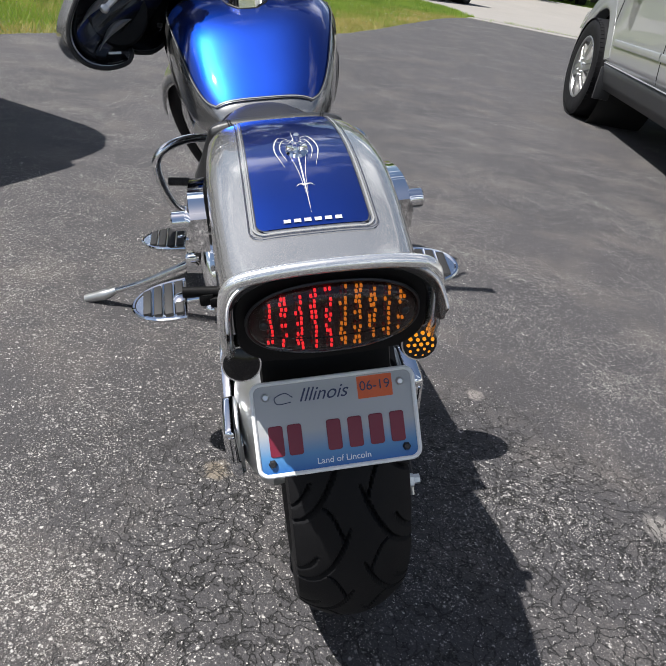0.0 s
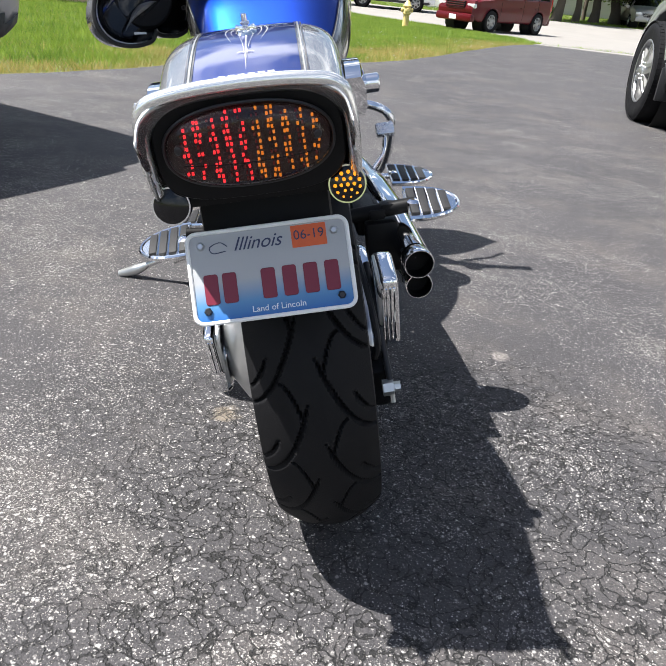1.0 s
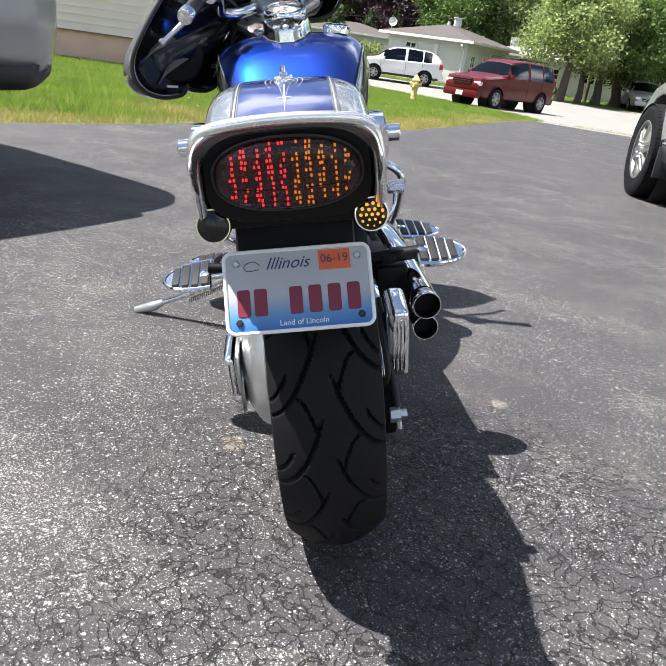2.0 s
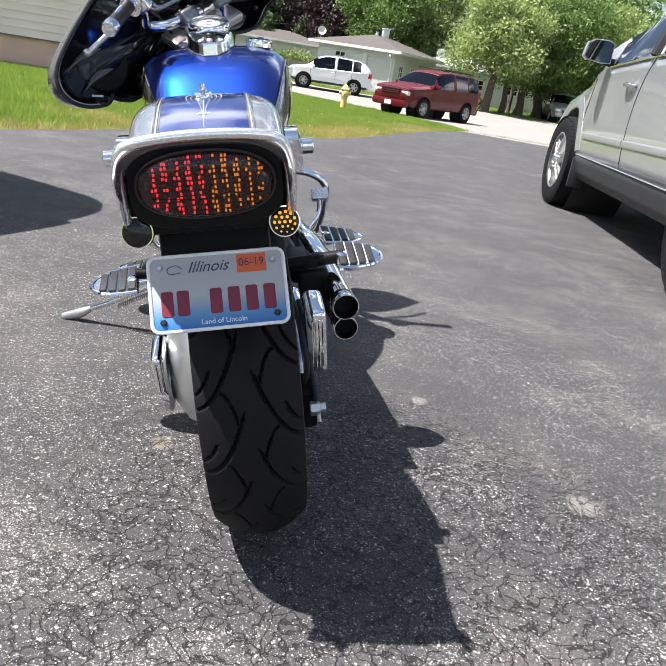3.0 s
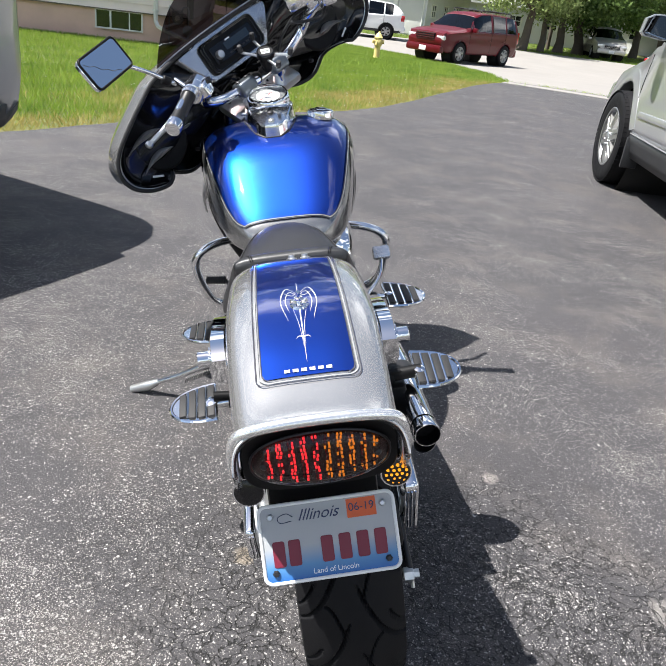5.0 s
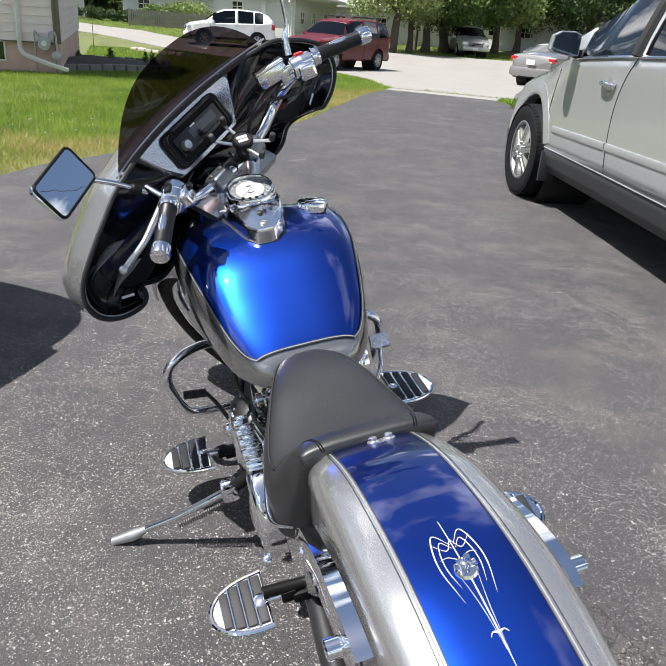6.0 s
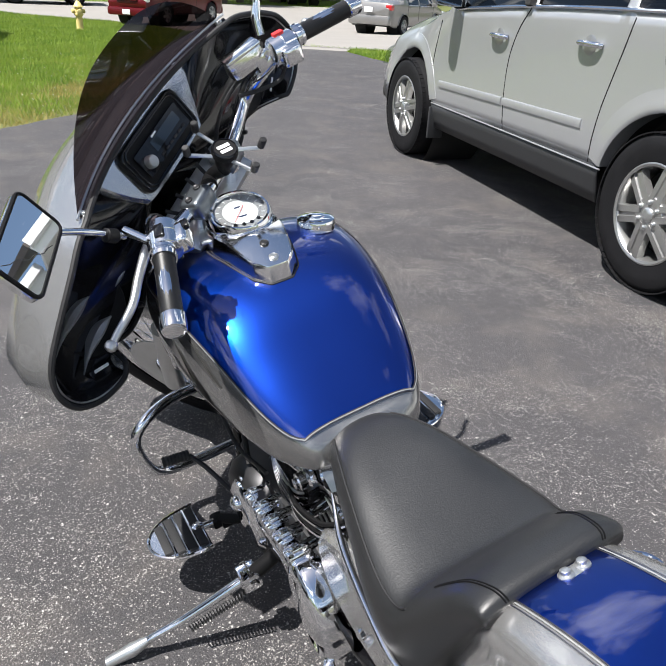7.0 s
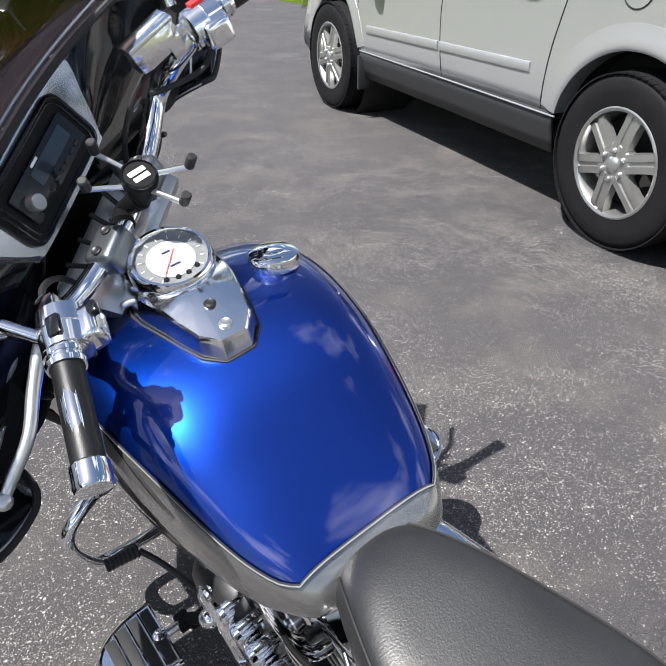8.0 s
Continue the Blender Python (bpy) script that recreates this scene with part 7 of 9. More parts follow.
def cloud_mesh(name, verts, faces, mat, parent=None, smooth=False):
    """A mesh of many loose faces; verts (n, 3), faces (m, k)."""
    me = bpy.data.meshes.new(name)
    k = faces.shape[1]
    me.vertices.add(len(verts)); me.vertices.foreach_set("co", verts.astype(np.float32).ravel())
    me.loops.add(faces.size); me.loops.foreach_set("vertex_index", faces.astype(np.int32).ravel())
    me.polygons.add(len(faces)); me.polygons.foreach_set("loop_start", np.arange(0, faces.size, k, dtype=np.int32))
    me.update(calc_edges=True)
    me.materials.append(mat)
    ob = new(name, me)
    ob.parent = parent
    return ob


def leaf_cloud(centres, radii, count, size, droop=0.3):
    """Leaf quads gathered in the outer parts of round clumps."""
    w = np.array([r ** 2 for r in radii]); w = w / w.sum()
    which = RNG.choice(len(radii), count, p=w)
    d = RNG.normal(size=(count, 3)); d /= np.linalg.norm(d, axis=1)[:, None]
    rad = np.array(radii)[which] * (0.25 + 0.75 * RNG.random(count) ** 0.5) * (1 + 0.18 * RNG.normal(size=count))
    c = np.array(centres)[which] + d * rad[:, None] * np.array([1, 1, 0.78])
    a = RNG.normal(size=(count, 3)); a[:, 2] -= droop; a /= np.linalg.norm(a, axis=1)[:, None]
    b = np.cross(a, RNG.normal(size=(count, 3))); b /= np.linalg.norm(b, axis=1)[:, None]
    s = size * (0.6 + 0.8 * RNG.random(count))[:, None]
    v = np.stack([c - a * s, c + b * s * 0.5 - a * s * 0.1, c + a * s, c - b * s * 0.5 - a * s * 0.1], 1).reshape(-1, 3)
    return v, np.arange(4 * count).reshape(-1, 4)


M["bark"] = material("grey_brown_bark", (0.085, 0.068, 0.052), 0.9, vary=0.45, vary_scale=9, bump=0.9, bump_scale=35)
M["leaf_bright"] = leaf_material("light_green_leaves", (0.095, 0.150, 0.045), (0.42, 0.50, 0.19), broad=0.9, through_light=0.45)
M["leaf_mid"] = leaf_material("green_leaves", (0.040, 0.085, 0.020), (0.21, 0.31, 0.085), broad=0.9, through_light=0.45)
M["leaf_dark"] = leaf_material("dark_green_leaves", (0.025, 0.05, 0.02), (0.09, 0.14, 0.045), broad=0.7)
M["leaf_purple"] = leaf_material("purple_leaves", (0.012, 0.006, 0.009), (0.055, 0.026, 0.034), broad=0.7, through_light=0.2)


def tree(base, trunk_r, fork, crown, spread, leaf, count, size, label, name="tree", seed=1, lean=(0, 0), low=0.0):
    """A tapered trunk with limbs to the clumps of an uneven crown."""
    r = random.Random(seed)
    bx, by = base
    z0 = ground_z(bx, by) - 0.06
    root = tagged(empty(name, Matrix.Translation((bx, by, z0))), label, "tree")
    fk = Vector((lean[0], lean[1], fork))
    bm = tube([(0, 0, 0), (lean[0] * 0.3 + 0.04, lean[1] * 0.3, fork * 0.35), (lean[0] * 0.7 - 0.03, lean[1] * 0.7, fork * 0.7), tuple(fk)], trunk_r, 10, 4, radii=[trunk_r * 1.45, trunk_r * 1.02, trunk_r * 0.9, trunk_r * 0.8])
    centres, radii_ = [], []
    n = 15
    for k in range(n):
        a = 2 * math.pi * (k * 0.382 + r.random() * 0.12)
        h = (k + 0.5) / n
        rr = spread * (0.35 + 0.65 * math.sin(math.pi * min(0.95, 0.18 + 0.82 * h))) * r.uniform(0.55, 0.95)
        c = fk + Vector((math.cos(a) * rr * 0.72, math.sin(a) * rr * 0.72, low + (crown - fork - low) * h * 0.92))
        centres.append(tuple(c)); radii_.append(spread * r.uniform(0.26, 0.44))
        mid = fk.lerp(c, 0.5) + Vector((0, 0, 0.12 * rr))
        bm = join(bm, tube([tuple(fk - Vector((0, 0, 0.1))), tuple(mid), tuple(c)], 0.05, 6, 3, radii=[trunk_r * 0.45, trunk_r * 0.22, trunk_r * 0.06]))
    part("trunk", bm, M["bark"], root)
    v, f = leaf_cloud(centres, radii_, int(count * 2.2), size * 0.66)
    tagged(cloud_mesh("crown", v, f, leaf, root), kind="stuff")
    return root


def shrub(at_, w, h, leaf, count, label, seed=3, size=0.07):
    r = random.Random(seed)
    x, y = at_
    cs = [(r.uniform(-w, w) * 0.62, r.uniform(-w, w) * 0.35, h * r.uniform(0.28, 0.62)) for k in range(9)]
    v, f = leaf_cloud(cs, [h * r.uniform(0.30, 0.46) for k in range(9)], count, size)
    v[:, 2] = np.maximum(v[:, 2], 0)
    root = tagged(empty("bush", Matrix.Translation((x, y, ground_z(x, y) - 0.04))), label, "bush")
    part("stems", join(*[tube([(0, 0, 0), tuple(Vector(c) * 0.6), c], 0.03, 5, 3, radii=[0.04, 0.02, 0.008]) for c in cs]), M["bark"], root)
    tagged(cloud_mesh("foliage", v, f, leaf, root), kind="stuff")


# trees over the street
tree((14.9, 41), 0.24, 2.2, 6.6, 3.6, M["leaf_bright"], 9500, 0.15, "broad light green maple with a forked trunk on the verge", seed=5, lean=(0.35, 0.2), low=0.35)
tree((16.6, 42.5), 0.17, 2.2, 6.0, 2.6, M["leaf_bright"], 6000, 0.15, "young light green maple with a slim trunk", seed=8, low=0.25)
tree((18.2, 43.8), 0.24, 1.9, 7.2, 3.4, M["leaf_mid"], 8500, 0.16, "green street tree with a dark trunk", seed=11, low=0.3)
tree((19.7, 44.3), 0.28, 2.0, 7.6, 3.5, M["leaf_mid"], 8500, 0.16, "green street tree leaning over the pavement", seed=12, lean=(-0.3, 0), low=0.3)
tree((22.0, 47.0), 0.26, 2.2, 8.2, 4.0, M["leaf_mid"], 9000, 0.17, "tall green street tree with a straight trunk", seed=21, low=0.2)
tree((25.5, 48.5), 0.24, 2.1, 8.0, 3.9, M["leaf_bright"], 9000, 0.17, "light green tree beyond the bend of the street", seed=22, low=0.2)
tree((29.5, 52.5), 0.24, 2.0, 8.4, 4.2, M["leaf_mid"], 8000, 0.19, "green tree by the far corner of the street", seed=23, low=0.25)
tree((34, 50), 0.26, 2.2, 9.0, 4.6, M["leaf_dark"], 7500, 0.20, "dark green tree at the end of the street", seed=24, low=0.2)
tree((30, 60), 0.3, 2.2, 12.5, 5.5, M["leaf_mid"], 9000, 0.24, "tall green tree standing behind the white house", seed=41, low=-0.5)
tree((39, 46), 0.26, 2.2, 9.5, 5.0, M["leaf_mid"], 7500, 0.22, "large green tree across the street", seed=25, low=0.2)
tree((44, 38), 0.26, 2.2, 10.0, 5.2, M["leaf_dark"], 7000, 0.23, "large dark green tree down the street", seed=26, low=0.2)
tree((12.0, 58), 0.3, 2.2, 9.5, 4.6, M["leaf_mid"], 9500, 0.20, "large green tree behind the ranch house", seed=31, low=-1.0)
tree((16.5, 60), 0.3, 2.2, 10.5, 5.0, M["leaf_bright"], 9000, 0.21, "tall pale green tree behind the houses", seed=32, low=-1.0)
tree((8.4, 63), 0.3, 2.2, 9.0, 4.4, M["leaf_purple"], 9000, 0.20, "dark purple-leaved tree behind the ranch house", seed=33, low=-1.2)
tree((4.4, 66), 0.3, 2.2, 8.6, 3.8, M["leaf_purple"], 7500, 0.20, "dark purple-leaved tree behind the gardens", seed=34, low=-1.2)
tree((-0.5, 64), 0.3, 2.0, 8.4, 4.4, M["leaf_mid"], 8000, 0.20, "green tree behind the neighbouring gardens", seed=35, low=-1.0)
tree((-7, 66), 0.3, 2.0, 9.4, 5.0, M["leaf_mid"], 7500, 0.22, "large green tree beyond the lawns", seed=36, low=-1.0)


def conifer(at_, h, w, seed):
    x, y = at_
    r = random.Random(seed)
    root = tagged(empty("conifer", Matrix.Translation((x, y, ground_z(x, y) - 0.05))), "dense dark green conifer behind the garden fence", "tree", group="conifers by the fence")
    part("trunk", tube([(0, 0, 0), (0, 0, h * 0.5), (0, 0, h * 0.96)], 0.1, 8, 3, radii=[0.13, 0.08, 0.015]), M["bark"], root)
    cs, rs = [], []
    for k in range(26):
        q = (k + 0.5) / 26
        a = k * 2.4
        rr = w * (1 - q) ** 0.8 * 0.62
        cs.append((math.cos(a) * rr, math.sin(a) * rr, h * (0.06 + 0.9 * q))); rs.append(w * (0.16 + 0.30 * (1 - q)))
    v, f = leaf_cloud(cs, rs, 4200, 0.10, 0.8)
    tagged(cloud_mesh("foliage", v, f, M["leaf_dark"], root), kind="stuff")


for k, (x, y, h, w) in enumerate(((5.3, 61, 4.2, 1.5), (7.4, 61, 4.5, 1.6), (2.6, 60.5, 4.0, 1.5))):
    conifer((x, y), h, w, 40 + k)
shrub((4.6, 54.5), 1.6, 1.9, M["leaf_bright"], 3500, "round light green shrub beside the fence", 51, 0.09)
shrub((2.5, 54.8), 1.5, 1.7, M["leaf_mid"], 3000, "dense green shrub beside the fence", 52, 0.09)
shrub((12.6, 44.4), 1.0, 0.8, M["leaf_dark"], 1800, "low clipped dark hedge by the house wall", 53, 0.06)
shrub((16.8, 50.5), 1.6, 0.8, M["leaf_dark"], 2000, "low dark hedge by the far house", 54, 0.07)
for k, x in enumerate((-3.6, -1.4, 0.4)):
    shrub((x, 57.5 - 0.5 * k), 1.3, 1.0, M["leaf_dark"], 2200, "clipped dark green bush in front of a house", 55 + k, 0.08)
shrub((9.2, 42.6), 0.25, 0.35, M["leaf_mid"], 500, "small green shrub at the house corner", 61, 0.04)

# woods that close the view all round
cs, rs = [], []
for k in range(150):
    a = radians(-150 + 300 * (k + RNG.random()) / 150)
    d = 76 + 9 * RNG.random()
    h = 9.5 + 5 * RNG.random() if abs(a) < radians(75) else 7 + 3 * RNG.random()
    for q in range(4):
        cs.append((d * math.sin(a) + 3 * RNG.normal(), d * math.cos(a) + 3 * RNG.normal(), 0.6 + h * (q + 0.5) / 4.3)); rs.append(2.0 + 1.6 * RNG.random())
v, f = leaf_cloud(cs, rs, 62000, 0.42)
tagged(cloud_mesh("far_woods", v, f, M["leaf_mid"]), "dense summer woods closing the view", "woods", kind="stuff")
cs = [(x, 62 + 5 * RNG.random(), z) for x in np.arange(-26, 60, 1.7) for z in (1.2, 3.2, 5.2)]
cs = [(x if x < 40 else x, y - max(0, x - 26) * 0.55, z) for x, y, z in cs]
v, f = leaf_cloud(cs, [1.7 + 0.7 * RNG.random() for c in cs], 30000, 0.26)
tagged(cloud_mesh("hedge_row", v, f, M["leaf_dark"]), "dark green undergrowth behind the far houses", "undergrowth", kind="stuff")

# ---- grass ----
M["grass"] = leaf_material("lawn_grass_blades", (0.065, 0.155, 0.013), (0.29, 0.39, 0.055), 0.5, 0.4, 1.6)
M["drygrass"] = leaf_material("yellowed_grass_blades", (0.14, 0.17, 0.025), (0.50, 0.38, 0.14), 0.6, 0.35, 2.2)
edge_xy = np.array(wob)
bed_poly = [(-2.2, 16.2), (-1.5, 16.5), (0.8, 18.4), (1.1, 22.9), (-2.1, 23.4)]


def inside(poly, x, y):
    p = np.array(poly); out = np.zeros(len(x), bool)
    for (x0, y0), (x1, y1) in zip(p, np.roll(p, -1, 0)):
        c = ((y0 > y) != (y1 > y))
        with np.errstate(divide="ignore", invalid="ignore"):
            out ^= c & (x < (x1 - x0) * (y - y0) / (y1 - y0) + x0)
    return out


def edge_distance(x, y):
    """How far a place lies from the driveway's lawn edge."""
    d = np.full(len(x), 1e9)
    for a, b in zip(edge_xy, edge_xy[1:]):
        ab = b - a
        t = np.clip(((x - a[0]) * ab[0] + (y - a[1]) * ab[1]) / (ab @ ab), 0, 1)
        d = np.minimum(d, np.hypot(x - a[0] - ab[0] * t, y - a[1] - ab[1] * t))
    return d


def blades(x, y, length, width, lean):
    n = len(x)
    z = np.interp(y, np.linspace(0, 75, 400), [ground_z(0, q) for q in np.linspace(0, 75, 400)]) - 0.036
    a = RNG.random(n) * 2 * math.pi
    h = length * (0.55 + 0.7 * RNG.random(n))
    base = np.stack([x, y, z], 1)
    side = np.stack([np.cos(a), np.sin(a), 0 * a], 1) * (width * (0.7 + 0.6 * RNG.random(n)))[:, None] / 2
    b = RNG.random(n) * 2 * math.pi
    tip = base + np.stack([np.cos(b) * lean * h, np.sin(b) * lean * h, h], 1)
    v = np.stack([base - side, base + side, tip], 1).reshape(-1, 3)
    return v, np.arange(3 * n).reshape(-1, 3)


drive_poly, street_poly = drive_outline, STREET
apron_poly = [(5.44, 15.55), (7.30, 13.70), (7.74, 14.27), (7.86, 14.43), (5.95, 16.40), (5.80, 16.20)]


def lawn_points(x0, x1, y0, y1, n):
    x, y = RNG.uniform(x0, x1, n), RNG.uniform(y0, y1, n)
    ok = ~inside(drive_poly, x, y) & ~inside(street_poly, x, y) & ~inside(bed_poly, x, y) & ~inside(apron_poly, x, y) & ~((x < -1.43) & (y > 15.5) & (y < 40))
    return x[ok], y[ok]


x, y = lawn_points(-7, 5.6, 3.2, 15.6, 420000)
d = edge_distance(x, y)
near_lawn = RNG.random(len(x)) < np.where(d < 3.5, 1.0, 0.55)
x, y, d = x[near_lawn], y[near_lawn], d[near_lawn]
patchy = np.array([noise.noise((a * 0.9, b * 0.9, 4.0)) for a, b in zip(x, y)])
dry = RNG.random(len(x)) < np.clip(1.25 - d / 1.15 + patchy * 0.9, 0.05, 0.93)
keep_edge = RNG.random(len(x)) < np.clip(0.35 + d * 1.6, 0, 1)
m_ = dry & keep_edge
v, f = blades(x[m_], y[m_], 0.062, 0.007, 0.75)
tagged(cloud_mesh("yellowed_grass", v, f, M["drygrass"]), "sparse yellowed grass along the driveway's edge", "grass", kind="stuff")
m_ = ~dry & keep_edge
v, f = blades(x[m_], y[m_], 0.075, 0.007, 0.6)
tagged(cloud_mesh("lawn_grass", v, f, M["grass"]), "mown green grass of the front lawn", "grass", kind="stuff")
x, y = lawn_points(-6, 9, 15, 33, 150000)
x2, y2 = lawn_points(6.5, 13, 9, 22, 90000)
x3, y3 = lawn_points(-8, 26, 39, 60, 90000)
x, y = np.concatenate([x, x2, x3]), np.concatenate([y, y2, y3])
v, f = blades(x, y, 0.085, 0.018, 0.6)
tagged(cloud_mesh("verge_grass", v, f, M["grass"]), "mown green grass on the verges along the street", "grass", kind="stuff")
# clover heads and seedlings at the edge
M["clover"] = material("white_clover_heads", (0.62, 0.62, 0.52), 0.8, vary=0.2, vary_scale=30)
x, y = lawn_points(-1.5, 4.5, 6.5, 14, 2600)
d = edge_distance(x, y); m_ = RNG.random(len(x)) < np.clip(1.2 - d / 3.2, 0.05, 1) * 0.14
x, y = x[m_], y[m_]
z = np.array([ground_z(a, b) for a, b in zip(x, y)]) + 0.035
o = np.array([(1, 0, 0), (-1, 0, 0), (0, 1, 0), (0, -1, 0), (0, 0, 0.8), (0, 0, -0.8)]) * 0.007
fo = np.array([(0, 2, 4), (2, 1, 4), (1, 3, 4), (3, 0, 4), (2, 0, 5), (1, 2, 5), (3, 1, 5), (0, 3, 5)])
v = (np.stack([x, y, z], 1)[:, None] + o[None]).reshape(-1, 3)
f = (np.arange(len(x))[:, None, None] * 6 + fo[None]).reshape(-1, 3)
tagged(cloud_mesh("clover_flowers", v, f, M["clover"]), "small white clover heads dotted over the lawn", "flowers", kind="stuff")

# ---- the house beside the drive ----
M["siding"] = material("grey_vinyl_siding", (0.76, 0.66, 0.62), 0.6, vary=0.10, vary_scale=1.4, bump=0.12, bump_scale=90)
M["foundation"] = material("painted_foundation", (0.64, 0.44, 0.35), 0.9, vary=0.22, vary_scale=2.2, bump=0.6, bump_scale=45)
M["trimwhite"] = material("white_trim_paint", (0.66, 0.66, 0.63), 0.5, vary=0.10, vary_scale=3, bump=0.06, bump_scale=80)
M["corner_post"] = material("brown_corner_board", (0.16, 0.13, 0.105), 0.6, vary=0.2, vary_scale=5)
M["shingle"] = material("brown_roof_shingles", (0.082, 0.070, 0.064), 0.9, vary=0.30, vary_scale=1.6, bump=0.8, bump_scale=16)
M["greyroof"] = material("pale_grey_roof_shingles", (0.34, 0.34, 0.34), 0.9, vary=0.2, vary_scale=1.4, bump=0.8, bump_scale=16)
M["meter_grey"] = material("grey_meter_enamel", (0.36, 0.37, 0.37), 0.5, 0.1, vary=0.15, vary_scale=12)
M["pane"] = material("dark_window_pane", (0.012, 0.014, 0.016), 0.06, coat=1.0)
HX, HY = -1.43, 15.5


def shiplap(length, exposure):
    """One lapped board from the origin along x, its face to -y."""
    prof = [(0.004, 0.0), (-0.022, 0.0), (-0.024, 0.006), (-0.022, 0.014), (-0.012, exposure * 0.6), (-0.004, exposure + 0.012), (0.004, exposure + 0.012)]
    return loft([[Vector((x_, y_, z_)) for y_, z_ in prof] for x_ in (0.0, length)])


home = tagged(empty("house", Matrix.Translation((HX, HY, 0))), "grey lap-sided house with a tan foundation and basement window", "house")
wall = part("wall", join(box((-7.5, 4.2, 1.75), (15.0, 8.36, 2.56), 0.0)), M["siding"], home)
board_me = None
for k in range(17):
    if board_me is None:
        b_ = part("siding_board", shiplap(15.0 - 0.06, 0.155), M["siding"], wall, angle=30)
        board_me = b_.data
    else:
        b_ = new("siding_board", board_me); b_.parent = wall
    b_.location = (-15.0, 0.012, 0.47 + 0.155 * k)
side_me = None
for k in range(17):
    if side_me is None:
        b_ = part("siding_board", shiplap(8.2, 0.155), M["siding"], wall, angle=30); side_me = b_.data
    else:
        b_ = new("siding_board", side_me); b_.parent = wall
    b_.matrix_basis = Matrix.Translation((-0.012, 0.1, 0.47 + 0.155 * k)) @ Matrix.Rotation(radians(90), 4, "Z")
part("foundation", box((-7.5, 4.2, 0.11), (14.95, 8.30, 0.76), 0.01), M["foundation"], home, "tan painted foundation wall")
part("corner_board", join(box((-0.035, -0.018, 1.72), (0.10, 0.022, 2.52), 0.004), box((0.006, 0.03, 1.72), (0.022, 0.10, 2.52), 0.004)), M["corner_post"], home, "brown corner board")
part("starter_strip", box((-7.5, -0.004, 0.462), (15.0, 0.05, 0.022), 0.004), M["corner_post"], home)
wroot = part("window", join(box((-1.49, 0.028, 0.45), (0.96, 0.05, 0.03), 0.005), box((-1.49, 0.028, 0.10), (0.96, 0.06, 0.03), 0.005), box((-1.955, 0.03, 0.275), (0.03, 0.05, 0.34), 0.005), box((-1.025, 0.03, 0.275), (0.03, 0.05, 0.34), 0.005), box((-1.66, 0.03, 0.275), (0.035, 0.04, 0.33), 0.004), box((-1.28, 0.03, 0.275), (0.025, 0.04, 0.33), 0.004)), M["trimwhite"], home, "weathered basement window frame")
for x0, w0 in ((-1.81, 0.27), (-1.47, 0.35), (-1.155, 0.23)):
    part("pane", box((x0, 0.036, 0.275), (w0, 0.012, 0.32), 0.0), M["pane"], wroot)
roof_bm = loft([[Vector((x, -0.55, 3.0)), Vector((x, -0.55, 3.12)), Vector((x, 4.2, 4.7)), Vector((x, 8.95, 3.12)), Vector((x, 8.95, 3.0))] for x in (-15.4, 0.4)])
part("roof", roof_bm, M["shingle"], home)
spout = part("downspout", tube([(-0.74, -0.07, 3.0), (-0.74, -0.07, 0.42), (-0.735, -0.08, 0.34), (-0.68, -0.13, 0.255), (-0.55, -0.22, 0.20), (-0.10, -0.40, 0.07), (0.14, -0.50, 0.02)], 0.042, 4, 5, smooth=False), M["trimwhite"], home, "white metal downspout with an elbow", angle=20)
for z in (2.4, 1.3, 0.55):
    part("strap", box((-0.74, -0.06, z), (0.13, 0.09, 0.03), 0.004), M["trimwhite"], spout)

gas = tagged(empty("gas_meter", Matrix.Translation((HX, HY - 0.16, 0))), "grey gas meter with regulator and pipes on the wall", "gas meter")
part("meter_body", join(turned((-0.28, -0.10, 0.44), (-0.28, 0.09, 0.44), [(0, 0.06), (0.05, 0.105), (0.5, 0.12), (0.95, 0.105), (1, 0.06)], 24), box((-0.28, -0.01, 0.52), (0.22, 0.17, 0.12), 0.03)), M["meter_grey"], gas)
part("dial", turned((-0.28, -0.125, 0.46), (-0.28, -0.10, 0.46), [(0, 0.05), (1, 0.055)], 20), M["trimwhite"], gas, "white meter dial")
part("regulator", turned((-0.07, -0.09, 0.24), (-0.07, 0.05, 0.24), [(0, 0.03), (0.15, 0.09), (0.45, 0.10), (0.55, 0.10), (0.85, 0.08), (1, 0.03)], 24), M["meter_grey"], gas)
part("pipe", tube([(-0.44, 0.12, 0.66), (-0.44, 0.0, 0.66), (-0.40, -0.02, 0.63), (-0.36, -0.02, 0.58)], 0.018, 8, 4), M["meter_grey"], gas)
part("pipe", tube([(-0.20, -0.02, 0.58), (-0.16, -0.02, 0.66), (-0.07, -0.02, 0.64), (-0.06, -0.02, 0.34)], 0.018, 8, 4), M["meter_grey"], gas)
part("riser", rod((-0.07, -0.02, -0.12), (-0.07, -0.02, 0.2), 0.018, 8), M["meter_grey"], gas)
part("riser", rod((-0.45, -0.02, -0.12), (-0.45, -0.02, 0.64), 0.016, 8), M["meter_grey"], gas)
pipe_ = tagged(part("conduit", tube([(HX - 0.09, HY - 0.05, -0.1), (HX - 0.09, HY - 0.05, 1.4), (HX - 0.09, HY - 0.05, 3.0)], 0.02, 8, 2), M["corner_post"]), "brown conduit running up the house corner", "pipe")

